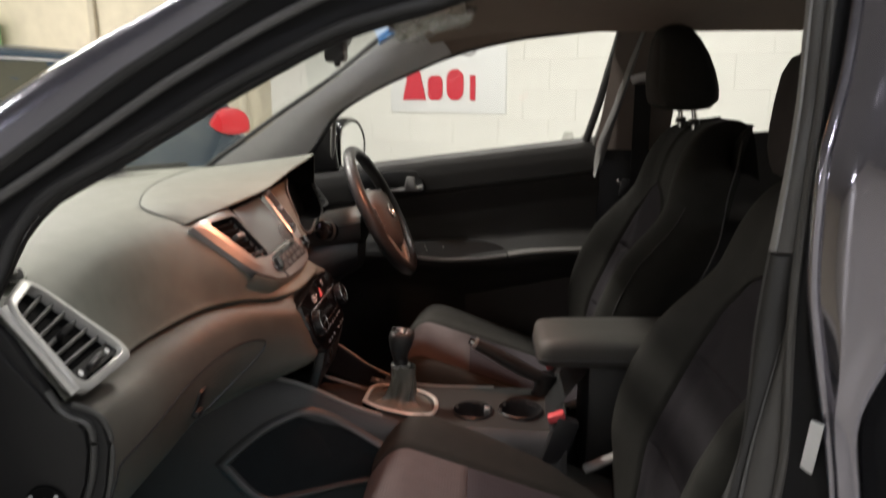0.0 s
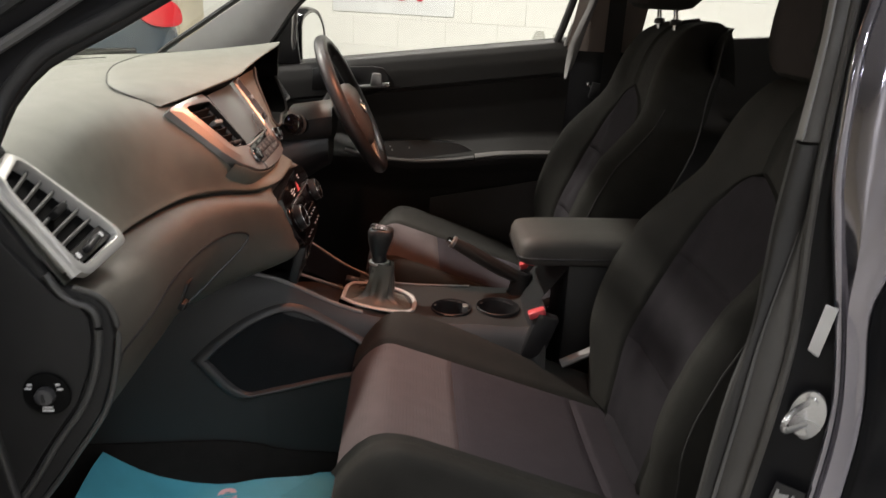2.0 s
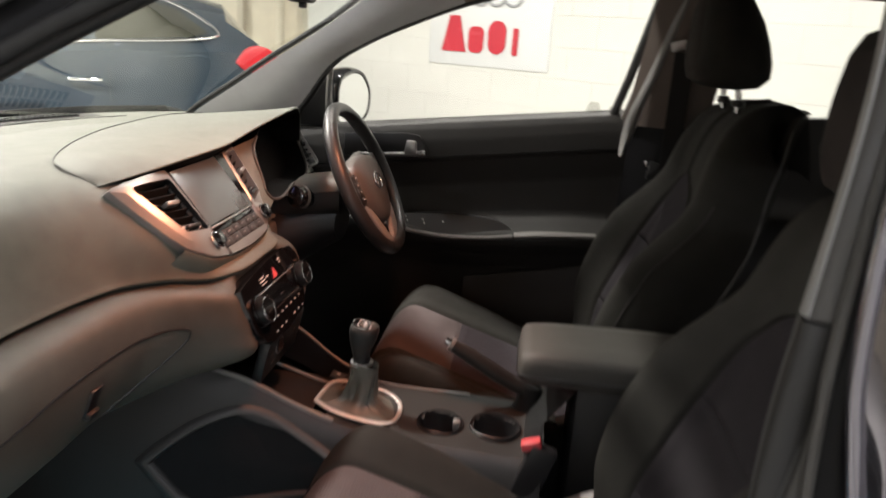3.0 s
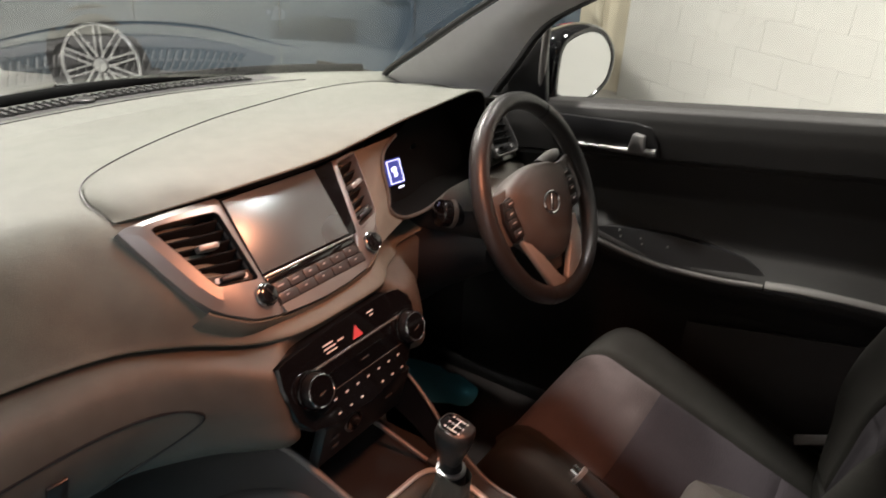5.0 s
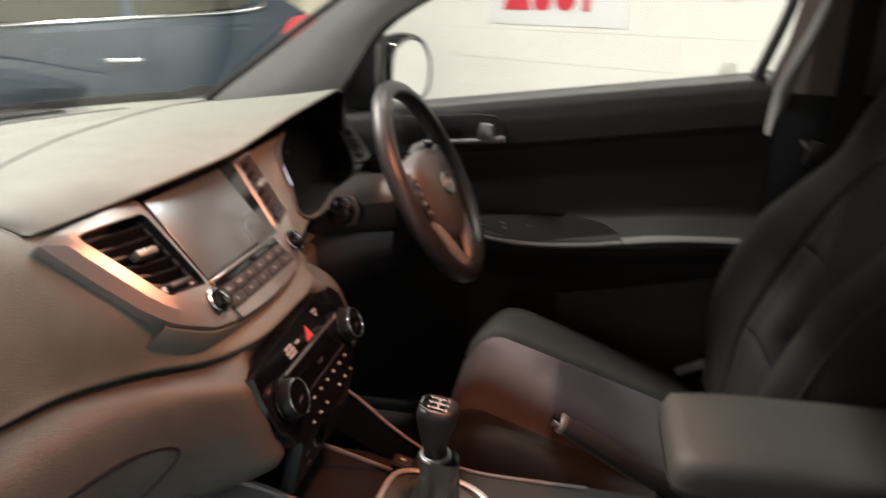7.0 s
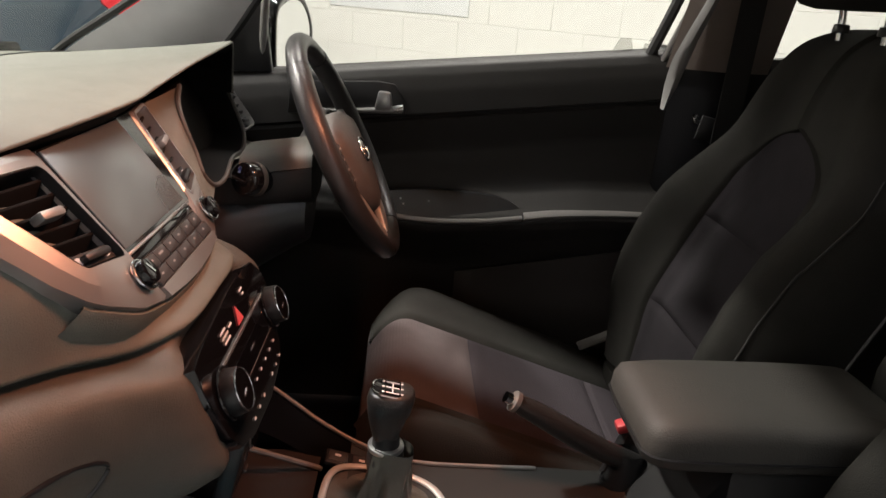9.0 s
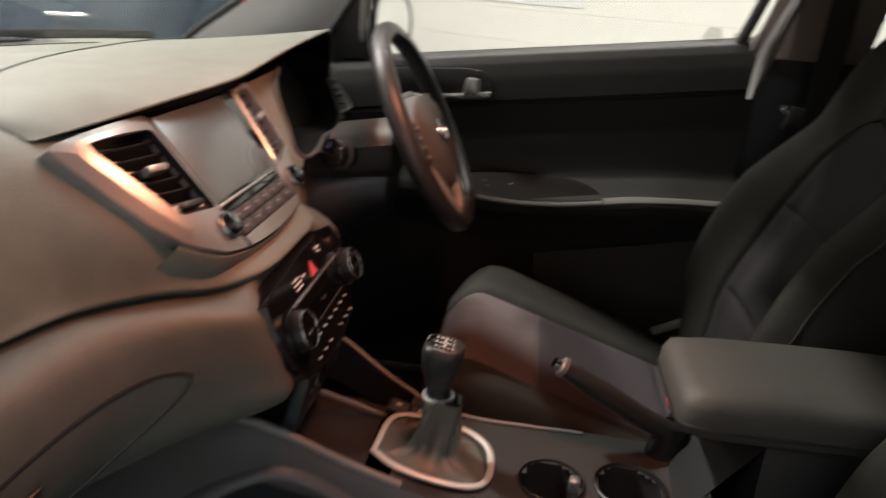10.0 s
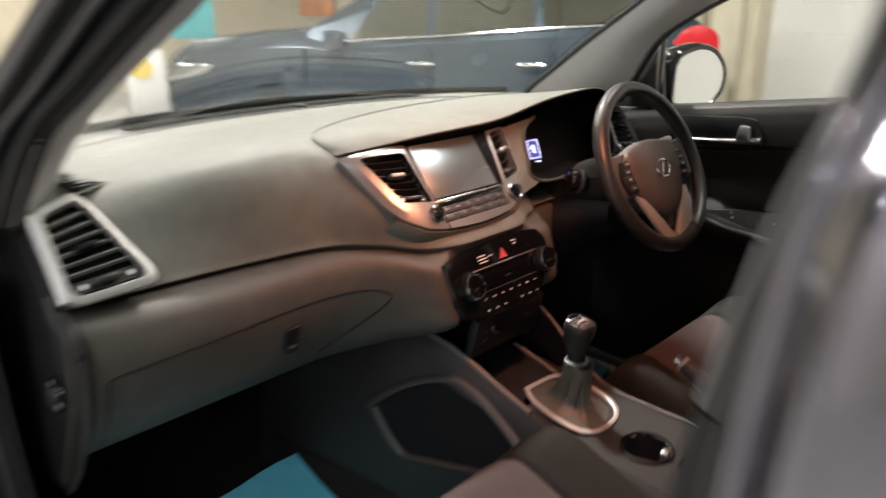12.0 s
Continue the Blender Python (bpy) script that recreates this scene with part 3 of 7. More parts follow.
part("lower_shell", bm_surface(lambda u, v: dash_point(-0.728 + 1.493 * u, 0.572 + 0.428 * v), 110, 36), LOWERDASH, dash, "lower dashboard, darker than the upper shell", angle=60)

# end panel towards the passenger door
ENDP = [(-0.60, 1.08), (-0.44, 1.105), (-0.405, 1.107), (-0.377, 1.076), (-0.353, 1.034), (-0.328, 0.992), (-0.314, 0.994), (-0.288, 0.984), (-0.274, 0.966), (-0.270, 0.937), (-0.279, 0.885), (-0.296, 0.835), (-0.333, 0.779), (-0.381, 0.712), (-0.44, 0.65), (-0.60, 0.62)]
endm = Matrix(((1, 0, 0, 0), (0, 0, 1, -0.738), (0, 1, 0, 0), (0, 0, 0, 1)))
part("end_panel", bm_prism(ENDP, 0.014, 0.004, m=endm), ENDPLASTIC, dash)
part("end_ridge", bm_tube([(x + 0.004, -0.735, z) for x, z in ENDP[6:15]], 0.0035, 8, 6), RIDGE, dash, "soft grey raised edge")
RIDGEC = [(-0.335, 1.012), (-0.322, 0.990), (-0.309, 0.979), (-0.294, 0.974), (-0.286, 0.962), (-0.286, 0.935), (-0.295, 0.891), (-0.314, 0.845), (-0.350, 0.794), (-0.389, 0.732), (-0.43, 0.675)]
part("end_ridge", bm_tube([(x, -0.741, z) for x, z in RIDGEC], 0.0055, 10, 6, flat=0.8), RIDGE, dash, "soft grey raised edge")
inner = [(-0.60, 1.06), (-0.44, 1.085), (-0.40, 1.078), (-0.345, 1.008), (-0.325, 0.984), (-0.302, 0.974), (-0.294, 0.96), (-0.293, 0.935), (-0.301, 0.893), (-0.32, 0.848), (-0.356, 0.797), (-0.395, 0.735), (-0.44, 0.68), (-0.60, 0.65)]
part("end_cap", bm_prism(inner, 0.010, 0.004, m=Matrix.Translation((0, -0.006, 0)) @ endm), ENDPLASTIC, dash)
knob_at = Matrix.Translation((-0.350, -0.7475, 0.865)) @ Matrix.Rotation(radians(90), 4, "X")
sw = part("lock_switch", bm_cyl(0.027, 0.027, 0.006, 36, 0.002, m=knob_at), BLACKMATT, dash, "round black lock switch")
part("barrel", bm_cyl(0.0115, 0.0105, 0.012, 28, 0.002, m=knob_at @ Matrix.Translation((0, 0, 0.005))), BUTTON, sw)
part("slot", bm_box(0.0025, 0.010, 0.002, m=knob_at @ Matrix.Translation((0, 0, 0.0115))), BLACK, sw)
for bx, by, bw in ((-0.017, 0.013, 0.005), (-0.019, 0.008, 0.007), (0.015, 0.014, 0.005), (0.017, 0.008, 0.006), (0.0, -0.0165, 0.011), (0.0, -0.0205, 0.013)):
    part("mark", bm_box(bw, 0.0026, 0.0008, m=knob_at @ Matrix.Translation((bx, by, 0.0032))), WHITEMARK, sw)


# vents
def quad_pt(c, u, v):
    tl_, tr_, br_, bl_ = c
    return (tl_ * (1 - u) + tr_ * u) * (1 - v) + (bl_ * (1 - u) + br_ * u) * v


def rounded_quad(c, inset, r=0.16, n=4):
    """Rounded ring inside a four-cornered opening, in u, v with an inset."""
    pts = []
    for cu, cv, a0 in ((1, 0, 270), (1, 1, 0), (0, 1, 90), (0, 0, 180)):
        for k in range(n + 1):
            a = radians(a0 + 90 * k / n)
            u = (1 - inset - r if cu else inset + r) + r * math.cos(a)
            v = (1 - inset - r if cv else inset + r) + r * math.sin(a)
            pts.append((u, v))
    return pts


def vent(corners, normal, parent, name, slats, width, label, dial=True, deep=0.032, rnd=0.15, rim=None, blade=None):
    c = [Vector(p) for p in corners]
    n = Vector(normal).normalized()
    rings = []
    for inset, h, r in ((-width, -0.008, rnd + 0.05), (-width, 0.002, rnd + 0.05), (-width * 0.7, 0.005, rnd + 0.04), (-width * 0.15, 0.005, rnd + 0.01), (0.0, 0.002, rnd), (0.0, -0.03, rnd)):
        rings.append([quad_pt(c, u, v) + n * h for u, v in rounded_quad(c, inset, r)])
    ob = part(name, bm_loft(rings, caps=False), rim or SILVER, parent, label, angle=50)
    part("well", bm_loft([[quad_pt(c, u, v) - n * deep for u, v in rounded_quad(c, -0.02, rnd)], [quad_pt(c, u, v) - n * (deep + 0.002) for u, v in rounded_quad(c, -0.02, rnd)]]), BLACKMATT, ob)
    top = 0.8 if dial else 0.95
    for k in range(slats):
        v = 0.06 + (top - 0.06) * (k + 0.5) / slats
        a, b = quad_pt(c, 0.02, v), quad_pt(c, 0.98, v)
        d = (b - a).normalized()
        up = n.cross(d).normalized()
        q = Matrix((d, (n * 0.85 + up * 0.5).normalized(), d.cross(n * 0.85 + up * 0.5).normalized())).transposed().to_4x4()
        part("slat", bm_box((b - a).length, 0.6 * deep, 0.0035, 0.0012, 1, m=Matrix.Translation((a + b) / 2 - n * deep * 0.38) @ q), blade or SLAT, ob)
    for u in (0.2, 0.4, 0.6, 0.8) if deep > 0.02 else ():
        a, b = quad_pt(c, u, 0.05), quad_pt(c, u, top)
        part("fin", bm_box(0.002, (b - a).length, 0.01, m=Matrix.Translation((a + b) / 2 - n * (deep - 0.004)) @ Matrix(((b - a).cross(n).normalized(), (b - a).normalized(), n)).transposed().to_4x4()), BLACK, ob)
    tabc = quad_pt(c, 0.5, 0.06 + (top - 0.06) * (slats // 2 + 0.5) / slats) + n * 0.002
    d = (c[1] - c[0] + c[2] - c[3]).normalized()
    q = Matrix((d, n.cross(d).normalized(), n)).transposed().to_4x4()
    part("tab", bm_box(0.03, 0.009, 0.016, 0.003, m=Matrix.Translation(tabc) @ q), SILVERDARK if deep > 0.02 else SLAT, ob)
    if dial:
        plate = [quad_pt(c, u, v) - n * 0.003 for u, v in ((0.04, 0.83), (0.96, 0.83), (0.97, 0.97), (0.03, 0.97))]
        part("dial_plate", bm_loft([plate, [p - n * 0.02 for p in plate]]), PLASTIC, ob)
        dc = quad_pt(c, 0.5, 0.9)
        part("dial_wheel", bm_box(0.036, 0.008, 0.012, 0.003, m=Matrix.Translation(dc + n * 0.001) @ q), BLACK, ob)
        for du in (0.18, 0.82):
            part("mark", bm_cyl(0.004, 0.004, 0.001, 14, m=Matrix.Translation(quad_pt(c, du, 0.9) - n * 0.0022) @ q), WHITEMARK, ob)
    return ob


pv = [(-0.392, -0.722, 1.094), (-0.404, -0.664, 1.108), (-0.322, -0.612, 1.004), (-0.323, -0.718, 0.998)]
pvn = Vector((0.79, -0.08, 0.60))
vent([Vector(p) + pvn * 0.021 for p in pv], pvn, dash, "passenger_vent", 6, 0.1, "satin silver framed air vent", deep=0.012, rim=SILVERLIGHT, blade=VENTBLADE)
dvn = Vector((0.79, 0.08, 0.60))
vent([Vector((pv[k][0], -pv[k][1], pv[k][2])) + dvn * 0.021 for k in (1, 0, 3, 2)], dvn, dash, "driver_vent", 6, 0.035, "dark air vent with a thin satin frame", deep=0.012, rim=SILVERDARK)
part("vent_edge_strip", bm_tube([(-0.386, -0.727, 1.110), (-0.347, -0.727, 1.060), (-0.308, -0.727, 1.006)], 0.009, 10, 4, flat=0.7), SILVERLIGHT, dash, "satin silver edge strip")

# small window demister grille on the top corner
GRILLE = smooth_path([(-0.516, -0.655, 0), (-0.536, -0.610, 0), (-0.500, -0.583, 0), (-0.467, -0.580, 0), (-0.430, -0.615, 0), (-0.401, -0.666, 0), (-0.455, -0.668, 0), (-0.516, -0.655, 0)], 4)[:-1]
gz = 1.1235
gm = Matrix.Translation((-0.468, -0.626, gz)) @ rot(0, 1.5, 0)
dg = part("demister_grille", bm_prism([(p.x + 0.468, p.y + 0.626) for p in GRILLE], 0.005, 0.001, m=gm), BLACKMATT, dash, "black side window demister grille")
part("grille_edge", bm_tube([gm @ Vector((p.x + 0.468, p.y + 0.626, 0.004)) for p in GRILLE], 0.002, 6, 0, closed=True), DASH, dg)
for k in range(5):
    part("grille_slat", bm_box(0.004, 0.05 - 0.006 * abs(k - 1), 0.003, m=gm @ Matrix.Translation((-0.036 + 0.019 * k, 0.006 - 0.006 * k, 0.006)) @ rot(0, 0, 8)), PLASTIC, dg)

# glovebox lid, seam and handle on the passenger's side
def dash_normal(y, v):
    a = dash_point(y, v + 0.004) - dash_point(y, v - 0.004)
    b = dash_point(y + 0.004, v) - dash_point(y - 0.004, v)
    n = a.cross(b).normalized()
    return n if n.x > 0 else -n


GTOP = [(-0.69, 0.795), (-0.60, 0.788), (-0.45, 0.772), (-0.34, 0.757), (-0.27, 0.757), (-0.238, 0.777), (-0.245, 0.81), (-0.28, 0.86), (-0.33, 0.92)]
seam = []
for y, v in GTOP:
    seam.append(dash_point(y, v) + dash_normal(y, v) * 0.0002)
part("glovebox_seam", bm_tube(seam, 0.0022, 6, 5), BLACK, dash)
sl = [dash_point(y, v) for y, v in ((-0.70, 0.80), (-0.702, 0.83), (-0.704, 0.88), (-0.706, 0.93))]
part("glovebox_seam", bm_tube([seam[0]] + sl, 0.0022, 6, 4), BLACK, dash)
hn = dash_normal(-0.40, 0.85)
hp = dash_point(-0.40, 0.845)
hm = Matrix.Translation(hp) @ hn.to_track_quat("Z", "Y").to_matrix().to_4x4()
gh = part("glovebox_handle", bm_box(0.026, 0.05, 0.006, 0.0025, m=hm), BLACK, dash, "small black glovebox pull")
part("pull_lip", bm_box(0.022, 0.014, 0.012, 0.003, m=hm @ Matrix.Translation((0, -0.02, 0.004))), PLASTIC, gh)

# raised hood over the centre screen and the dials
SEAMC = smooth_path([(-0.375, -0.234, 1.122), (-0.42, -0.236, 1.139), (-0.455, -0.212, 1.148), (-0.485, -0.15, 1.153), (-0.52, -0.05, 1.155), (-0.555, 0.08, 1.155), (-0.58, 0.22, 1.153), (-0.60, 0.36, 1.150), (-0.60, 0.47, 1.147), (-0.57, 0.56, 1.143), (-0.50, 0.595, 1.132), (-0.43, 0.603, 1.10)], 8)
LIPC = smooth_path([(-0.369, -0.233, 1.121), (-0.353, -0.205, 1.127), (-0.333, -0.15, 1.135), (-0.313, -0.09, 1.143), (-0.298, 0.0, 1.149), (-0.299, 0.08, 1.150), (-0.303, 0.14, 1.153), (-0.297, 0.19, 1.162), (-0.281, 0.24, 1.177), (-0.269, 0.30, 1.188), (-0.272, 0.38, 1.192), (-0.283, 0.45, 1.190), (-0.294, 0.505, 1.181), (-0.302, 0.54, 1.165), (-0.308, 0.56, 1.135), (-0.311, 0.568, 1.095)], 8)


def along(path, u):
    s = u * (len(path) - 1)
    i = min(int(s), len(path) - 2)
    return path[i].lerp(path[i + 1], s - i)


def hood(u, v):
    a, b = along(SEAMC, u), along(LIPC, u)
    h = 0.007 * ease(u * 5)
    if v < 0.04:
        return a - Vector((0, 0, 0.010 * (1 - v / 0.04)))
    w = (v - 0.04) / 0.84
    if w <= 1:
        p = a.lerp(b, w)
        p.z = a.z + (b.z - a.z) * w ** 1.8
        p.z += h * math.sin(math.pi * min(w, 1) ** 0.9)
        return p
    k = (v - 0.88) / 0.12
    r = 0.0008 + 0.0014 * ease(u * 6)
    return b + Vector((r * math.sin(k * math.pi), 0, -r * (1 - math.cos(k * math.pi))))


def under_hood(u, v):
    """The face under the lip, back to the screen and the dials, blackened for its shade."""
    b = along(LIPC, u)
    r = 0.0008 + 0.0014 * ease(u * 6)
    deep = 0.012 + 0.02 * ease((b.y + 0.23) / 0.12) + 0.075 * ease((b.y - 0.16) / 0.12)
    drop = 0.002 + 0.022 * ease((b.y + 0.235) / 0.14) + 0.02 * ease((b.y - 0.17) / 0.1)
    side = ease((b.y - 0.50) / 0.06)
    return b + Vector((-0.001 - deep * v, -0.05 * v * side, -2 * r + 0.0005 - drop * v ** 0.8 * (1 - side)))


part("hood", bm_surface(hood, 100, 54), DASH, dash, "smooth raised dashboard hood", angle=60)
# the black colour carries the shade below the overhang
part("hood_underside", bm_surface(under_hood, 100, 8), BLACKMATT, dash, "hood underside, matt black in place of its shade")
part("hood_seam", bm_tube([p + (p - Vector((-0.40, 0.15, 1.15))).normalized() * 0.003 + Vector((0, 0, 0.0010)) for p in SEAMC], 0.0012, 6, 0, radii=lambda t: 0.0004 + 0.0007 * min(t * 9, 1)), BLACK, dash)

# windscreen demister slot and sensor along the front of the top
def screen_foot(y):
    """Where the top of the dashboard meets the windscreen."""
    return Vector((-0.945 + (0.42 if y > 0 else 0.26) * y * y + (0.1 if y > 0 else 0.05) * y ** 4, y, 1.132 - 0.03 * y ** 4))


def top_shelf(u, v):
    y = -0.725 + 1.48 * u
    a, b = dash_point(y, 0.006), screen_foot(y)
    b.x = min(b.x, a.x - 0.004)
    return a.lerp(b, v) + Vector((0, 0, 0.003 * math.sin(math.pi * v)))


def shelf_at(y, v):
    return top_shelf((y + 0.725) / 1.48, v)


part("top_shelf", bm_surface(top_shelf, 60, 10), DASH, dash, "smooth front shelf under the windscreen")
# added sheet, out of sight, stops lamp light reaching the footwell
part("light_baffle", bm_surface(lambda u, v: shelf_at(-0.72 + 1.47 * u, 1.0).lerp(Vector((-0.985, -0.76 + 1.55 * u, 1.03)), v) + Vector((0, 0, -0.006)), 30, 4, 0.004), BLACKMATT, dash, "unseen black panel that keeps light out of the footwell")
slot = part("demister_slot", bm_surface(lambda u, v: shelf_at(-0.44 + 0.90 * u, 0.48 + 0.46 * v + 0.1 * (1 - v) * (2 * u - 1) ** 6) + Vector((0, 0, 0.0012)), 40, 4), CONRIM, dash, "dark slotted windscreen demister")
for v0, v1 in ((0.58, 0.70), (0.74, 0.86)):
    part("slot_gap", bm_surface(lambda u, v, v0=v0, v1=v1: shelf_at(-0.40 + 0.80 * u, v0 + (v1 - v0) * v) + Vector((0, 0, 0.0028)), 40, 2), BLACKMATT, slot)
    for k in range(52):
        yy = -0.395 + 0.79 * k / 51
        p, q = shelf_at(yy, v0), shelf_at(yy, v1)
        part("slot_bar", bm_box((q - p).length, 0.0045, 0.003, m=Matrix.Translation((p + q) / 2 + Vector((0, 0, 0.0045)))), RIDGE, slot)
part("light_sensor", bm_cyl(0.021, 0.018, 0.006, 24, 0.002, m=Matrix.Translation(shelf_at(0.045, 0.62) + Vector((0, 0, 0.004)))), BLACK, dash)
part("top_joint", bm_tube([shelf_at(y, 0.40) + Vector((0, 0, 0.0006)) for y in (-0.6, -0.4, -0.2, 0, 0.2, 0.4, 0.5)], 0.0014, 6, 4), BLACK, dash)

# ---- centre fascia ----
FO, FU, FV = Vector((-0.2365, 0, 1.0095)), Vector((0, 1, 0)), Vector((-0.623, 0, 0.782))
FN = Vector((0.782, 0, 0.623))


def fp(u, v, h=0.0):
    return FO + FU * u + FV * v + FN * (h - 1.85 * max(abs(u) - 0.13, 0) ** 2)


def fbox(u, v, su, sv, sh, h=0.0, bevel=0.0015):
    q = Matrix((FU, FV, FN)).transposed().to_4x4()
    return bm_box(su, sv, sh, bevel, m=Matrix.Translation(FO + FU * u + FV * v + FN * h) @ q)


# outline of the silver plate, wider towards the passenger
FLEFT = [(-0.098, -0.031), (-0.143, -0.020), (-0.176, 0.003), (-0.190, 0.017), (-0.206, 0.045), (-0.221, 0.085), (-0.234, 0.125), (-0.243, 0.156)]
FRIGHT = [(0.075, -0.029), (0.095, -0.023), (0.117, -0.010), (0.135, 0.014), (0.150, 0.045), (0.162, 0.075), (0.174, 0.115), (0.183, 0.150)]
FCHIN = [(-0.098, -0.031), (-0.06, -0.035), (-0.02, -0.037), (0.03, -0.035), (0.075, -0.029)]
FOUT = smooth_path([(a, b, 0) for a, b in FLEFT[::-1] + FCHIN[1:-1] + FRIGHT], 4)
VENTL = [(-0.211, 0.142), (-0.120, 0.131), (-0.112, 0.027), (-0.171, 0.039)]
VENTR = [(0.122, 0.138), (0.172, 0.145), (0.148, 0.045), (0.100, 0.032)]
FMID = Vector((-0.03, 0.07, 0))


def fascia_ring(s, h):
    low = [p for p in FOUT if p.y < (0.02 if p.x < 0 else 0.09)]
    return [fp(FMID.x + (p.x - FMID.x) * s, FMID.y + (p.y - FMID.y) * s, h) for p in low]


fas = part("centre_fascia", bm_loft([fascia_ring(s, h) for s, h in ((0.985, -0.004), (0.998, -0.005), (1.004, -0.010), (1.010, -0.0045), (1.03, -0.003), (1.06, -0.007), (1.11, -0.022), (1.16, -0.05))], close=False, caps=False), DASH, dash, "grey plastic surround of the centre fascia", angle=50)


def ray_out(cen, d, ring):
    """Where a line from cen along d meets a closed outline."""
    best = None
    for p0, p1 in zip(ring, ring[1:] + ring[:1]):
        e = p1 - p0
        den = d.x * e.y - d.y * e.x
        if abs(den) < 1e-9:
            continue
        t = ((p0.x - cen.x) * e.y - (p0.y - cen.y) * e.x) / den
        s = ((p0.x - cen.x) * d.y - (p0.y - cen.y) * d.x) / den
        if t > 0 and -1e-6 <= s <= 1 + 1e-6 and (best is None or t < best):
            best = t
    return cen + d * (best or 0.03)


# the silver plate: two cheeks round the vents and a chin
for corners, outline in ((VENTL, FLEFT + [(-0.11, 0.150), (-0.104, 0.143), (-0.102, 0.02)]), (VENTR, FRIGHT + [(0.118, 0.147), (0.1135, 0.143), (0.090, 0.03), (0.076, 0.022)])):
    ring_in = [quad_pt([Vector((a, b, 0)) for a, b in corners], u, v) for u, v in rounded_quad(None, -0.01, 0.07)]
    outp = [Vector((a, b, 0)) for a, b in outline]
    cen = sum(ring_in, Vector()) / len(ring_in)
    ways = [Vector((math.cos(a), math.sin(a), 0)) for a in (2 * math.pi * k / 96 for k in range(96))]
    out, inn = [ray_out(cen, d, outp) for d in ways], [ray_out(cen, d, ring_in) for d in ways]
    mid = [a.lerp(b, 0.5) for a, b in zip(out, inn)]
    part("cheek_plate", bm_loft([[fp(p.x, p.y, -0.035) for p in out], [fp(p.x, p.y, 0.0005) for p in out], [fp(p.x, p.y, 0.0045) for p in mid], [fp(p.x, p.y, 0.0052) for p in inn], [fp(p.x, p.y, -0.01) for p in inn]], caps=False), SILVER, fas, "satin silver vent surround", angle=12)
    lean = 0.12 if corners is VENTR else -0.12
    vent([fp(u, v, 0.001) for u, v in corners], FN + Vector((0, lean, 0)), fas, "centre_vent", 5, 0.012 if corners is VENTL else 0.07, "air vent with black slats", dial=True, rnd=0.07, rim=BLACK if corners is VENTL else SILVER)
part("chin_plate", bm_loft([[fp(u, v, h) for u, v in [(-0.1, -0.019), (0.077, -0.019)] + FCHIN[::-1]] for h in (-0.004, 0.0048)]), SILVER, fas)
scr = part("screen_bezel", bm_loft([[fp(u, v, h) for u, v in ((-0.106, 0.145), (0.117, 0.145), (0.092, 0.026), (-0.106, 0.026))] for h in (-0.006, 0.0025)]), GLOSSBLACK, fas, "gloss black screen surround")
part("touchscreen", fbox(-0.0145, 0.0865, 0.177, 0.113, 0.002, 0.0032, 0.0008), SCREEN, scr, "switched off touchscreen, greyed for the wall it reflects")
part("slot_strip", fbox(-0.0125, 0.0245, 0.181, 0.0035, 0.006, 0.003, 0.001), CHROMEDULL, scr, "thin bright strip under the screen")
part("disc_slot", fbox(-0.0125, 0.0178, 0.177, 0.0085, 0.006, 0.001, 0.001), GLOSSBLACK, scr)
bank = part("button_bank", bm_loft([[fp(u, v, h) for u, v in ((-0.101, 0.028), (0.0775, 0.028), (0.082, -0.019), (-0.101, -0.020))] for h in (-0.006, 0.0015)]), BLACK, fas)
for row, (vv, n) in enumerate(((0.0046, 6), (-0.0108, 5))):
    w = (0.172 + 0.006 * row) / n
    for k in range(n):
        uu = -0.0985 + w * (k + 0.5)
        b = part("button", fbox(uu, vv, w - 0.0012, 0.0142, 0.006, 0.0018, 0.0012), BUTTON, bank)
        part("mark", fbox(uu - 0.002, vv + 0.001, 0.011 if (row == 0 and k in (0, 1)) else 0.0045, 0.0022, 0.0004, 0.005, 0), PRINTGREY, b)
for sgn in (-1, 1):
    km = Matrix.Translation(fp(0.1115 * sgn - 0.0045, 0.0025, 0.0045)) @ Matrix((FU, FV, FN)).transposed().to_4x4()
    kn = part("knob", bm_cyl(0.0145, 0.0125, 0.014, 36, 0.002, m=km @ Matrix.Translation((0, 0, 0.005))), GLOSSBLACK, fas, "black rotary knob with chrome ring")
    part("ring", bm_tube([km @ Vector((0.0148 * math.cos(a), 0.0148 * math.sin(a), 0.003)) for a in (2 * math.pi * k / 32 for k in range(32))], 0.002, 8, 0, up=FN, closed=True), CHROME, kn)
    part("pointer", bm_box(0.002, 0.012, 0.001, m=km @ Matrix.Translation((0.0, 0.002, 0.0125)) @ rot(0, 0, 20)), CHROME, kn)

# ---- climate panel ----
CO, CU, CV = Vector((-0.164, 0, 0.890)), Vector((0, 1, 0)), Vector((-0.371, 0, 0.928))
CN = Vector((0.928, 0, 0.371))
CQ = Matrix((CU, CV, CN)).transposed().to_4x4()


def cpt(u, v, h=0.0):
    return CO + CU * u + CV * v + CN * h


def cbox(u, v, su, sv, sh, h=0.0, bevel=0.001):
    return bm_box(su, sv, sh, bevel, m=Matrix.Translation(cpt(u, v, h)) @ CQ)


CP = [(-0.153, 0.050), (-0.125, 0.0555), (-0.0887, 0.059), (-0.004, 0.065), (0.075, 0.0655), (0.113, 0.060), (0.131, 0.042), (0.135, 0.0276), (0.128, -0.010), (0.106, -0.032), (0.088, -0.054), (0.059, -0.064), (-0.009, -0.0715), (-0.0934, -0.0665), (-0.130, -0.055), (-0.149, -0.030), (-0.156, 0.024)]
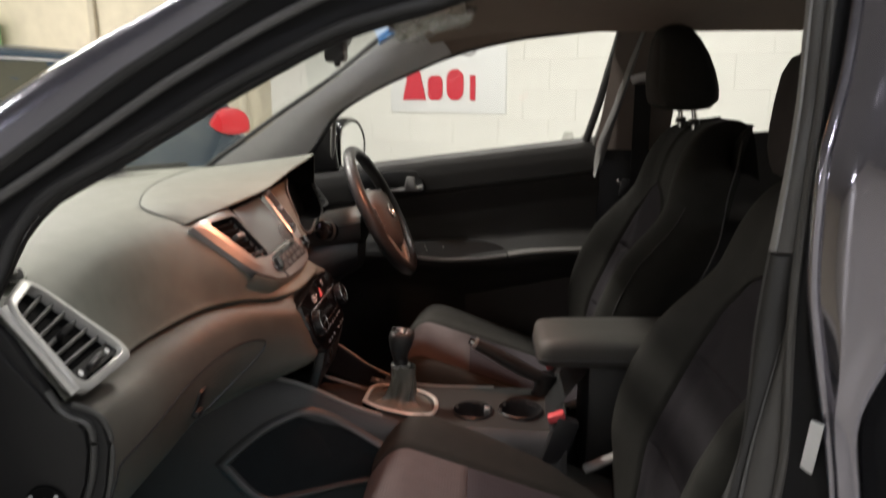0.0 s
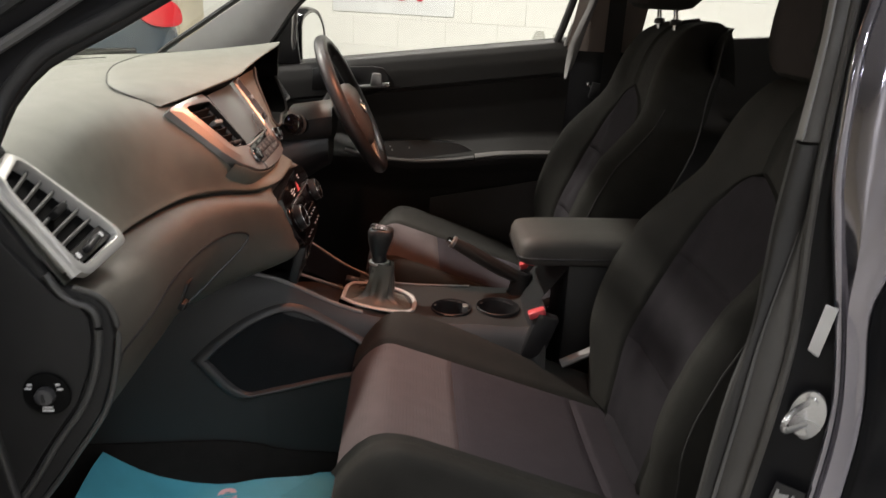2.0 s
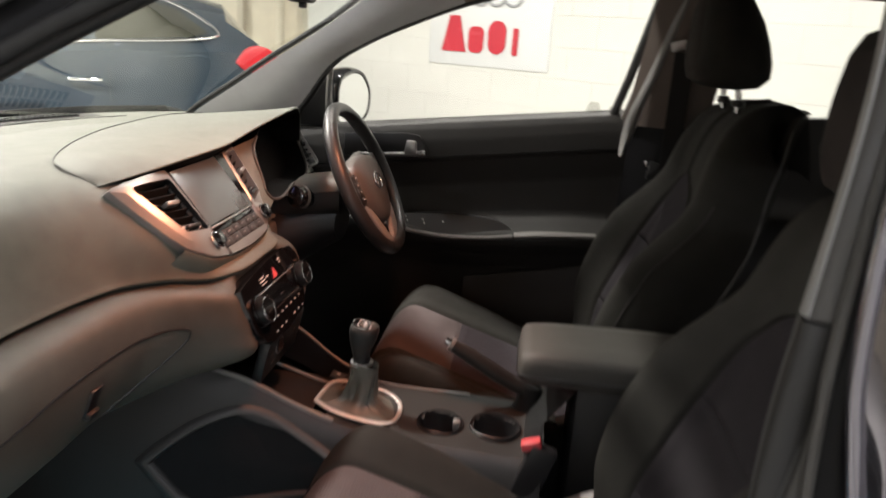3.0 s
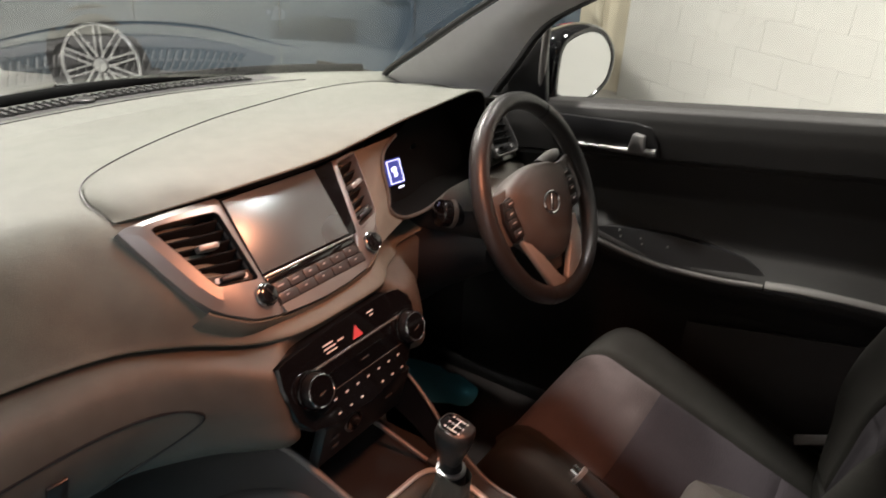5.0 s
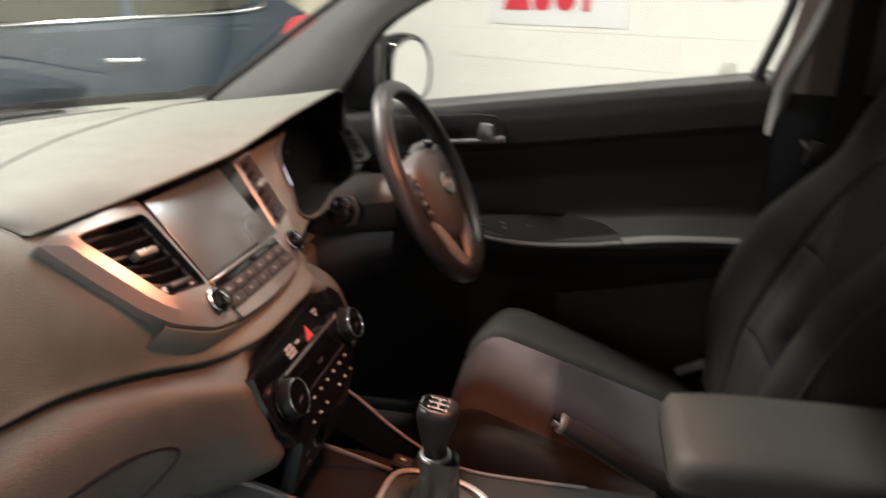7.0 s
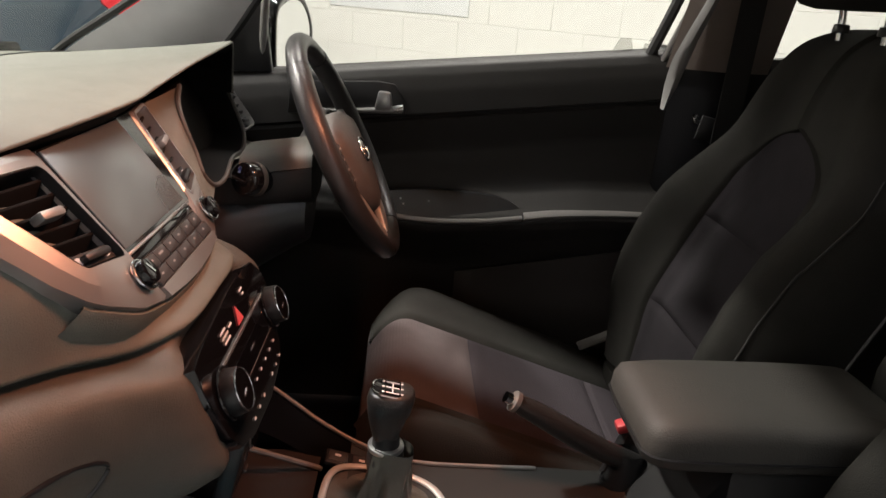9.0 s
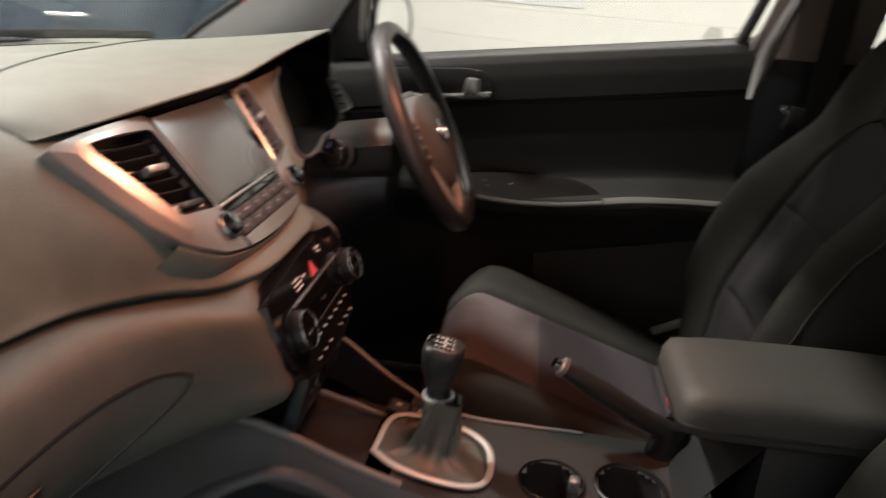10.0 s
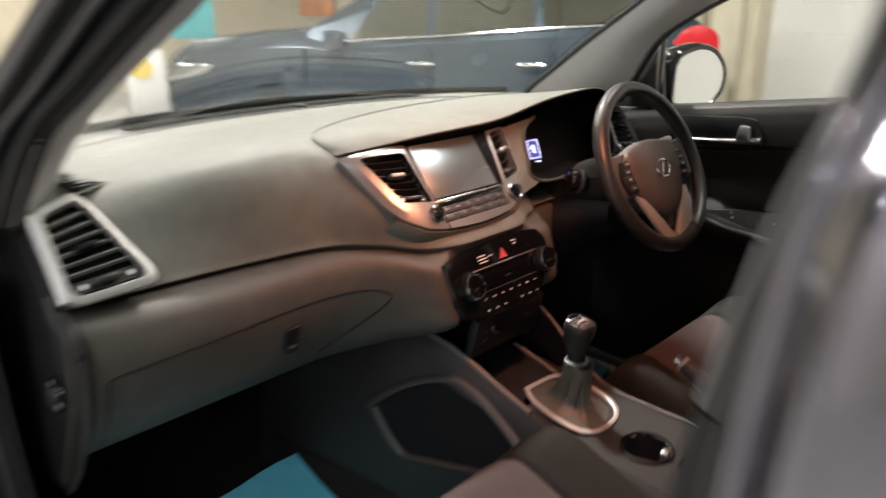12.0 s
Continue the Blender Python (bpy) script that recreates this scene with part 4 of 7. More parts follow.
cl = part("climate_panel", bm_loft([[cpt(u * s, v * s, h) for u, v in CP] for s, h in ((1.0, -0.05), (1.0, 0.0), (0.985, 0.003))]), GLOSSBLACK, dash, "gloss black climate panel", angle=50)
part("display", cbox(0, -0.008, 0.15, 0.024, 0.001, 0.0035, 0), SCREENDARK, cl)
part("divider", cbox(0, -0.0215, 0.158, 0.0012, 0.001, 0.0038, 0), CHROMEDULL, cl)
part("ledge", cbox(0.0, 0.021, 0.19, 0.004, 0.004, 0.004, 0.0015), CHROMEDULL, cl)
hz = bm_prism([(-0.011, -0.009), (0.011, -0.009), (0.0, 0.0105)], 0.0012, m=Matrix.Translation(cpt(-0.001, 0.037, 0.0035)) @ CQ)
part("hazard_mark", hz, HAZARD, cl, "red hazard warning triangle")
for uu, vv, ww in ((-0.06, 0.044, 0.02), (-0.058, 0.038, 0.024), (-0.056, 0.032, 0.022), (-0.035, 0.04, 0.012), (0.036, 0.053, 0.014), (0.038, 0.047, 0.008), (0.0, -0.006, 0.016)):
    part("mark", cbox(uu, vv, ww, 0.0024, 0.0006, 0.0042, 0), WHITEMARK if vv > 0 else CHROMEDULL, cl)
for k in range(7):
    uu = -0.077 + 0.145 * k / 6
    part("mark", cbox(uu, -0.034, 0.0055, 0.0024, 0.0006, 0.0042, 0), WHITEMARK, cl)
    if k != 3:
        part("mark", cbox(uu, -0.0555, 0.0055, 0.0026, 0.0006, 0.0042, 0), WHITEMARK, cl)
for sgn in (-1, 1):
    dm = Matrix.Translation(cpt(0.108 * sgn, -0.003, 0.004)) @ CQ
    dl = part("dial", bm_cyl(0.0255, 0.0235, 0.018, 48, 0.002, m=dm @ Matrix.Translation((0, 0, 0.007))), BLACK, cl, "round dial with chrome ring")
    part("ring", bm_tube([dm @ Vector((0.0222 * math.cos(a), 0.0222 * math.sin(a), 0.0165)) for a in (2 * math.pi * k / 40 for k in range(40))], 0.0013, 8, 0, up=CN, closed=True), CHROME, dl)
    part("collar", bm_tube([dm @ Vector((0.0270 * math.cos(a), 0.0270 * math.sin(a), 0.001)) for a in (2 * math.pi * k / 40 for k in range(40))], 0.002, 8, 0, up=CN, closed=True), GLOSSBLACK, dl)
    part("dial_face", bm_cyl(0.0215, 0.0215, 0.001, 36, m=dm @ Matrix.Translation((0, 0, 0.0163))), GLOSSBLACK, dl)
    part("mark", bm_box(0.012, 0.002, 0.001, m=dm @ Matrix.Translation((0, -0.004, 0.0170)) @ rot(0, 0, 12)), CHROMEDULL, dl)
# sockets under it
sk = part("socket_plate", bm_box(0.02, 0.20, 0.085, 0.004, m=Matrix.Translation((-0.165, 0, 0.782)) @ rot(0, 14, 0)), BLACK, dash)
part("power_socket", bm_tube([Vector((-0.152, -0.035 + 0.017 * math.cos(a), 0.795 + 0.017 * math.sin(a))) for a in (2 * math.pi * k / 28 for k in range(28))], 0.0018, 6, 0, up=(1, 0, 0), closed=True), CHROMEDULL, sk)
part("power_socket", bm_cyl(0.015, 0.015, 0.01, 24, m=Matrix.Translation((-0.153, -0.035, 0.795)) @ rot(0, 90, 0)), GLOSSBLACK, sk)
for yy, zz in ((-0.075, 0.79), (-0.075, 0.775), (0.05, 0.79)):
    part("mark", bm_box(0.002, 0.012, 0.003, m=Matrix.Translation((-0.151, yy, zz))), BUTTON, sk)

# ---- instrument cluster ----
clus = thing("instrument_cluster", "dark instrument cluster with a small lit blue display", "instrument cluster")
BINN = smooth_path([(0, 0.32, 1.157), (0, 0.26, 1.140), (0, 0.215, 1.124), (0, 0.198, 1.098), (0, 0.195, 1.062), (0, 0.187, 1.036), (0, 0.222, 1.014), (0, 0.30, 1.006), (0, 0.396, 1.013), (0, 0.49, 1.005), (0, 0.56, 1.014), (0, 0.585, 1.040), (0, 0.583, 1.090), (0, 0.560, 1.125), (0, 0.51, 1.150), (0, 0.40, 1.162), (0, 0.32, 1.157)], 4)[:-1]


def bezel_at(y, z, back=0.0):
    return Vector((-0.290 - 0.103 * (y - 0.583) - 0.398 * (z - 1.011) - back, y, z))


def bezel_ring(s, back):
    return [bezel_at(0.375 + (p.y - 0.375) * s, 1.085 + (p.z - 1.085) * s, back) for p in BINN]


part("binnacle", bm_loft([bezel_ring(s, b) for s, b in ((1.0, 0.0), (0.985, 0.006), (0.97, 0.03), (0.93, 0.052), (0.5, 0.054), (0.05, 0.054))], caps=False), BLACKMATT, clus, "black dial surround")
part("surround_rim", bm_tube([bezel_at(p.y, p.z) for p in BINN[4:52]], 0.0035, 8, 0), SHROUD, clus, "thin grey edge round the dials")
sleft = smooth_path([fp(*FRIGHT[k], -0.002) for k in (7, 6, 5, 4, 3, 2)], 4)
part("surround_panel", bm_surface(lambda u, v: along(sleft, u).lerp((lambda a: bezel_at(a.y, a.z))(along(BINN[4:25], u)), v), 30, 6, 0.003), DASH, clus, "grey panel beside the dials")
part("lit_display", bm_box(0.046, 0.040, 0.003, m=Matrix.Translation((-0.3275, 0.285, 1.063)) @ rot(0, 68, -6)), BLUEGLOW, clus, "lit blue display")
DM = Matrix.Translation((-0.3260, 0.285, 1.0635)) @ rot(0, 68, -6)
for sx, sy, cx, cy in ((0.040, 0.0013, 0, -0.016), (0.040, 0.0013, 0, 0.016), (0.0013, 0.032, -0.020, 0), (0.0013, 0.032, 0.020, 0), (0.018, 0.007, 0.0, 0.0), (0.006, 0.004, -0.004, -0.006), (0.003, 0.014, 0.029, 0.006)):
    part("lit_mark", bm_box(sx, sy, 0.001, m=DM @ Matrix.Translation((cx, cy, 0.0012))), WHITEGLOW, clus)

# ---- steering wheel and column ----
SA = radians(26.5)
SO, SU, SV, SN = Vector((-0.0934, 0.397, 1.0405)), Vector((0, 1, 0)), Vector((-math.sin(SA), 0, math.cos(SA))), Vector((math.cos(SA), 0, math.sin(SA)))
SQ = Matrix((SU, SV, SN)).transposed().to_4x4()
SM = Matrix.Translation(SO) @ SQ
wheel = thing("steering_wheel", "black leather steering wheel with grey hub and satin spoke", "steering wheel")


def rim_arc(a0, a1, r, n=30, R=0.1742):
    return bm_tube([SM @ Vector((R * math.cos(radians(a0 + (a1 - a0) * k / n)), R * math.sin(radians(a0 + (a1 - a0) * k / n)), 0.004)) for k in range(n + 1)], r, 14, 0, up=SN)


for a0, a1, r in ((54, 126, 0.0158), (126.6, 246, 0.0168), (294, 413.4, 0.0168), (246.6, 293.4, 0.0158)):
    part("rim", rim_arc(a0, a1, r), LEATHER, wheel)
for a in (54, 126.3, 246.3, 293.7):
    part("rim_stitch", rim_arc(a - 0.5, a + 0.5, 0.0171, 2), BLACK, wheel)
HUB = [(-0.102, 0.030), (-0.084, 0.045), (-0.04, 0.056), (0.0, 0.059), (0.04, 0.056), (0.084, 0.045), (0.102, 0.030), (0.098, -0.010), (0.086, -0.05), (0.060, -0.085), (0.028, -0.108), (0.0, -0.114), (-0.028, -0.108), (-0.060, -0.085), (-0.086, -0.05), (-0.098, -0.010)]


def sring(poly, s, h, cy=-0.022):
    P = smooth_path([(x * s, (y - cy) * s + cy, 0) for x, y in poly] + [(poly[0][0] * s, (poly[0][1] - cy) * s + cy, 0)], 3)[:-1]
    return [SM @ Vector((p.x, p.y, h)) for p in P]


part("airbag_cover", bm_loft([sring(HUB, s, h) for s, h in ((0.93, -0.03), (1.0, -0.012), (0.985, 0.004), (0.93, 0.014), (0.80, 0.0215), (0.55, 0.0255), (0.2, 0.027))]), HUBGREY, wheel, "grey airbag cover", angle=60)
for sgn in (-1, 1):
    sp = [(sgn * x, y) for x, y in ((0.078, 0.042), (0.125, 0.040), (0.162, 0.046), (0.170, 0.015), (0.163, -0.035), (0.13, -0.05), (0.085, -0.054))]
    part("spoke", bm_prism(sp, 0.014, 0.004, m=SM @ Matrix.Translation((0, 0, -0.012))), HUBGREY, wheel)
    pd = [(sgn * x, y) for x, y in ((0.084, 0.030), (0.126, 0.024), (0.136, -0.008), (0.126, -0.046), (0.090, -0.044))]
    pad = part("button_pad", bm_prism(pd, 0.006, 0.002, m=SM @ Matrix.Translation((0, 0, 0.003))), BLACK, wheel)
    for bx, by in ((0.106, 0.018), (0.112, 0.002), (0.112, -0.014), (0.107, -0.033)):
        b = part("button", bm_box(0.026, 0.012, 0.005, 0.002, m=SM @ Matrix.Translation((sgn * bx, by, 0.009))), BUTTON, pad)
        part("mark", bm_box(0.01, 0.002, 0.0006, m=SM @ Matrix.Translation((sgn * bx, by, 0.0118))), WHITEMARK, b)
    arm = [(-0.100, -0.048), (-0.064, -0.068), (-0.018, -0.138), (-0.002, -0.152), (-0.002, -0.168), (-0.042, -0.164)] if sgn < 0 else [(0.070, -0.060), (0.104, -0.060), (0.101, -0.105), (0.0655, -0.1616), (0.012, -0.168), (0.010, -0.152), (0.052, -0.108)]
    part("lower_spoke", bm_prism(arm, 0.012, 0.003, m=SM @ Matrix.Translation((0, 0, -0.006))), SILVERLIGHT, wheel, "satin silver lower spoke")
part("spoke_infill", bm_prism([(-0.068, -0.06), (0.068, -0.06), (0.02, -0.136), (-0.02, -0.136)], 0.008, 0.002, m=SM @ Matrix.Translation((0, 0, -0.014))), BLACK, wheel)
bd = part("badge", bm_tube([SM @ Vector((0.026 * math.cos(a) - 0.006, 0.0185 * math.sin(a) - 0.012, 0.0285)) for a in (2 * math.pi * k / 36 for k in range(36))], 0.0022, 8, 0, up=SN, closed=True), CHROME, wheel, "small chrome oval badge")
part("badge_bar", bm_box(0.006, 0.030, 0.003, 0.001, m=SM @ Matrix.Translation((-0.006, -0.012, 0.0285)) @ rot(0, 0, -28)), CHROME, bd)

col = thing("steering_column", "grey plastic steering column shroud with stalks and ignition lock", "steering column")


def coltube(x):
    t = (x + 0.36) / 0.24
    c = Vector((x, 0.39, 0.965 + 0.045 * t))
    return [c + Vector((0, 0.075 * math.copysign(abs(math.cos(a)) ** 0.6, math.cos(a)), (0.052 - 0.004 * t) * math.copysign(abs(math.sin(a)) ** 0.6, math.sin(a)))) for a in (2 * math.pi * k / 32 for k in range(32))]


def col_half(low):
    rows = [coltube(x) for x in ((-0.34, -0.30, -0.22, -0.16, -0.135) if low else (-0.245, -0.22, -0.16, -0.135))]
    cut = lambda r: sum((p.z for p in r), 0.0) / len(r) + 0.018
    return bm_loft([[Vector((p.x, p.y, min(p.z, cut(r) - 0.0015) if low else max(p.z, cut(r)))) for p in r] for r in rows])


part("shroud", col_half(False), SHROUD, col, "grey upper column shroud")
part("lower_shroud", col_half(True), PLASTIC, col, "black lower column shroud")
part("lower_cover", bm_loft([[Vector((x, 0.39 + 0.09 * w * math.cos(a), z + h * math.sin(a))) for a in (2 * math.pi * k / 28 for k in range(28))] for x, z, h, w in ((-0.34, 0.86, 0.12, 1.3), (-0.26, 0.90, 0.085, 1.1), (-0.17, 0.935, 0.06, 0.85), (-0.145, 0.94, 0.05, 0.8))]), BLACK, col)
ST = [Vector(p) for p in ((-0.185, 0.365, 0.992), (-0.205, 0.335, 0.997), (-0.222, 0.308, 1.003), (-0.230, 0.292, 1.007), (-0.233, 0.286, 1.008))]
lk = part("light_stalk", bm_tube(ST, 0.02, 24, 4, radii=lambda t: 0.013 + 0.011 * ease(t * 2.2) - 0.012 * ease((t - 0.75) * 4)), GLOSSBLACK, col, "glossy black light stalk")
part("stalk_collar", bm_tube([ST[2] + (ST[1] - ST[2]) * k for k in (0.0, 0.25)], 0.0258, 24, 0), SHROUD, lk, "grey stalk collar")
for sgn, tip, r in ((1, HUBGREY, 0.014),):
    st = part("stalk", bm_tube([(-0.17, 0.395 + sgn * 0.06, 1.03), (-0.165, 0.395 + sgn * 0.12, 1.045), (-0.155, 0.395 + sgn * 0.175, 1.062)], 0.010, 10, 4, flat=0.8), BLACK, col)
    part("stalk_tip", bm_tube([(-0.160, 0.395 + sgn * 0.135, 1.050), (-0.157, 0.395 + sgn * 0.165, 1.059), (-0.154, 0.395 + sgn * 0.192, 1.066)], r, 14, 2, radii=lambda t, r=r: r * (1 - 0.35 * t ** 4)), tip, st)
    for q in range(4):
        part("stalk_mark", bm_box(0.002, 0.003, 0.009, m=Matrix.Translation((-0.1455, 0.395 + sgn * (0.10 + 0.009 * q), 1.045 + 0.003 * q))), PRINTGREY, st)

# ---- centre console ----
con = thing("centre_console", "dark grey centre console with open tray and two cup holders", "console")
CL = [(-0.30, -0.135, 0.79), (-0.23, -0.122, 0.765), (-0.207, -0.116, 0.757), (-0.16, -0.107, 0.734), (-0.09, -0.094, 0.695), (0.0, -0.092, 0.668), (0.10, -0.095, 0.660), (0.22, -0.098, 0.658), (0.33, -0.10, 0.658), (0.36, -0.10, 0.70)]
CL = smooth_path(CL, 5)
CR = [Vector((p.x, -p.y + 0.045 * ease((0.06 - p.x) / 0.2), p.z + 0.008)) for p in CL]


def con_side(path, sgn):
    """Side panel of the console from the tray edge down to the carpet."""
    def f(u, v):
        p = along(path, u)
        q = Vector((p.x, p.y + sgn * (0.035 * math.sin(min(v * 3, 1) * math.pi / 2) + 0.05 * v), p.z * (1 - v) + 0.30 * v + 0.01 * math.sin(min(v * 6, 1) * math.pi)))
        return q
    return f


CLX = smooth_path([(-0.66, -0.20, 0.78), (-0.52, -0.175, 0.80), (-0.40, -0.150, 0.805)], 5)[:-1] + CL
part("side_panel", bm_surface(con_side(CLX, -1), 80, 28), PLASTIC, con)


part("console_carpet", bm_surface(lambda u, v: con_side(CLX, -1)(0.02 + 0.96 * u, 0.68 + 0.12 * math.sin(2.2 * u) + (0.30 - 0.12 * math.sin(2.2 * u)) * v) + Vector((0, -0.005, 0)), 60, 8, 0.004), CARPET, con, "black carpet along the foot of the console")


def con_y(x, z):
    """Where the passenger side of the console lies at x, z."""
    i = max(0, min(len(CLX) - 2, sum(1 for p in CLX if p.x <= x) - 1))
    a, b = CLX[i], CLX[i + 1]
    p = a.lerp(b, (x - a.x) / (b.x - a.x))
    v = min(max((p.z - z) / (p.z - 0.30), 0), 1)
    return p.y - (0.035 * math.sin(min(v * 3, 1) * math.pi / 2) + 0.05 * v)


part("side_panel", bm_surface(con_side(CR, 1), 60, 24), PLASTIC, con)
# passenger knee pocket: a flat panel, its shade put into dark colour, with a rim
PK = [(-0.334, 0.613), (-0.30, 0.645), (-0.24, 0.684), (-0.17, 0.698), (-0.09, 0.655), (0.0, 0.60), (0.02, 0.572), (-0.05, 0.562), (-0.21, 0.540), (-0.27, 0.542)]
pk_path = [Vector((p.x, con_y(p.x, p.z), p.z)) for p in smooth_path([(x, 0, z) for x, z in PK] + [(PK[0][0], 0, PK[0][1])], 5)]
pk_mid = sum(pk_path, Vector()) / len(pk_path)


def pk_ring(s, out_by=0.002):
    out = []
    for p in pk_path[:-1]:
        x, z = pk_mid.x + (p.x - pk_mid.x) * s, pk_mid.z + (p.z - pk_mid.z) * s
        out.append(Vector((x, con_y(x, z) - out_by, z)))
    return out


part("pocket_panel", bm_loft([pk_ring(s) for s in (1.0, 0.85, 0.6, 0.35, 0.1)]), POCKET, con, "flat dark panel that stands for the shaded knee pocket")
part("pocket_rim", bm_loft([pk_ring(*r) for r in ((0.97, 0.0), (0.985, 0.007), (1.01, 0.011), (1.06, 0.012), (1.12, 0.009), (1.16, 0.003), (1.19, -0.004))], caps=False), CONRIM, con, "raised grey plastic frame round the knee pocket")


def top_sheet(u, v):
    a, b = along(CL, 0.50 + 0.5 * u), along(CR, 0.50 + 0.5 * u)
    p = a.lerp(b, v)
    p.z -= 0.004 * math.sin(math.pi * v)
    return p


HOLES = ((0.164, -0.018, 0.042), (0.270, -0.008, 0.046))


def console_top():
    """The top plate round the gear lever and the cup holders, as quads with round holes."""
    bm = bmesh.new()
    nx, ny = 56, 28
    grid = {}
    for i in range(nx + 1):
        for j in range(ny + 1):
            grid[i, j] = bm.verts.new(top_sheet(i / nx, j / ny))
    for i in range(nx):
        for j in range(ny):
            vs = [grid[i, j], grid[i + 1, j], grid[i + 1, j + 1], grid[i, j + 1]]
            c = sum((v.co for v in vs), Vector()) / 4
            if all((c.x - hx) ** 2 + (c.y - hy) ** 2 > (r - 0.002) ** 2 for hx, hy, r in HOLES):
                bm.faces.new(vs)
    for v in [v for v in bm.verts if not v.link_faces]:
        bm.verts.remove(v)
    bmesh.ops.recalc_face_normals(bm, faces=bm.faces[:])
    return bm


part("top_plate", console_top(), CONSOLETOP, con, "satin dark grey console top")
for hx, hy, r in HOLES:
    cup = part("cup_holder", bm_loft([[Vector((hx + rr * math.cos(a), hy + rr * math.sin(a), z)) for a in (2 * math.pi * k / 40 for k in range(40))] for rr, z in ((r * 0.86, 0.585), (r * 0.92, 0.59), (r * 0.97, 0.655), (r * 1.04, 0.6635), (r * 1.08, 0.6625), (r * 1.08, 0.645))], caps=False), BLACK, con, "round black cup holder")
    part("cup_floor", bm_cyl(r * 0.88, r * 0.88, 0.004, 32, m=Matrix.Translation((hx, hy, 0.586))), RUBBER, cup)
part("coin_clip", bm_box(0.014, 0.016, 0.02, 0.003, m=Matrix.Translation((0.196, -0.014, 0.657))), CHROMEDULL, con)
# open tray in front of the lever
part("tray_floor", bm_surface(lambda u, v: Vector((-0.42 + 0.33 * u, -0.10 + 0.235 * v, 0.635 + 0.02 * u + 0.03 * (1 - u) ** 2)), 10, 8), TRAY, con, "dark rubber tray floor")
for path, sgn in ((CL, -1), (CR, 1)):
    part("tray_wall", bm_surface(lambda u, v, path=path, sgn=sgn: along(path, 0.55 * u) + Vector((0, -sgn * (0.012 + 0.004 * v), -0.11 * v * (1 - 0.6 * u))), 24, 6), BLACK, con)
    part("tray_rail", bm_tube([along(path, 0.05 + (0.47 if sgn < 0 else 0.72) * k / 15) + Vector((0, -sgn * 0.004, 0.001)) for k in range(16)], 0.0055 if sgn < 0 else 0.0032, 8, 2), RAIL, con, "thin satin rail")
part("tray_step", bm_tube([(-0.20, 0.075, 0.70), (-0.13, 0.085, 0.672), (-0.085, 0.09, 0.655)], 0.004, 8, 4), RAIL, con)
part("back_wall", bm_box(0.02, 0.23, 0.13, 0.004, m=Matrix.Translation((-0.41, 0.015, 0.70))), BLACK, con)
sp = part("switch_plate", bm_box(0.07, 0.03, 0.008, 0.002, m=Matrix.Translation((-0.045, 0.072, 0.681)) @ rot(0, 13, 0)), BLACK, con)
for k in range(2):
    b = part("switch", bm_box(0.026, 0.022, 0.006, 0.002, m=Matrix.Translation((-0.062 + 0.032 * k, 0.072, 0.688 - 0.008 * k)) @ rot(0, 13, 0)), BUTTON, sp)
    part("mark", bm_box(0.008, 0.004, 0.001, m=Matrix.Translation((-0.062 + 0.032 * k, 0.072, 0.6915 - 0.008 * k)) @ rot(0, 13, 0)), WHITEMARK, b)
part("end_wall", bm_surface(lambda u, v: Vector((0.325 + 0.03 * v, -0.10 + 0.2 * u, 0.655 + 0.04 * v)), 8, 6), BLACK, con)

# ---- gear lever ----
gear = thing("gear_lever", "gear lever with black knob, silver collar and grey leather gaiter", "gear lever")
FRM = smooth_path([(0.92 * x, 0.92 * y, 0) for x, y in ((-0.084, -0.045), (-0.074, 0.045), (-0.03, 0.069), (0.045, 0.064), (0.085, 0.028), (0.085, -0.045), (0.045, -0.072), (-0.04, -0.068), (-0.084, -0.045))], 6)[:-1]
GZ = Matrix.Translation((0.0, 0.0, 0.676)) @ rot(0, 9, 0)
part("frame", bm_tube([GZ @ p for p in FRM], 0.0050, 10, 0, flat=0.7, closed=True), SILVERLIGHT, gear, "pale satin gaiter frame")


def gaiter(u, v):
    k = v
    i = u * len(FRM)
    j = int(i) % len(FRM)
    p = FRM[j].lerp(FRM[(j + 1) % len(FRM)], i - int(i))
    s = 0.300 + 0.10 * (1 - k) + 0.60 * (1 - min(k / 0.45, 1)) ** 2.4
    h = -0.004 + 0.022 * min(k / 0.45, 1) ** 1.6 + 0.066 * max(k - 0.45, 0) / 0.55
    f = 1 + (0.17 * math.sin(u * 2 * math.pi * 5 + 5 * k) + 0.07 * math.sin(u * 2 * math.pi * 11 + 2)) * math.sin(math.pi * min(k * 1.2, 1))
    return GZ @ Vector((p.x * s * f - 0.002 * k, p.y * s * f, h))


part("gaiter", bm_surface(gaiter, 120, 26), GAITER, gear, "creased grey leather gaiter", angle=80)
part("shaft", bm_loft([[Vector((0.001 + r * (1 + 0.05 * math.sin(5 * a)) * math.cos(a), 0.0035 + r * (1 + 0.05 * math.sin(5 * a)) * math.sin(a), z)) for a in (2 * math.pi * k / 40 for k in range(40))] for z, r in ((0.712, 0.0195), (0.724, 0.0222), (0.740, 0.0228), (0.752, 0.0205), (0.755, 0.019))]), LEATHER, gear, "black leather boot sleeve")
part("collar", bm_cyl(0.0225, 0.0225, 0.007, 32, 0.002, m=Matrix.Translation((0.001, 0.0035, 0.757))), CHROMEDULL, gear, "chrome collar ring")
part("neck", bm_cyl(0.0172, 0.0155, 0.020, 24, m=Matrix.Translation((0.001, 0.003, 0.768))), BLACK, gear)


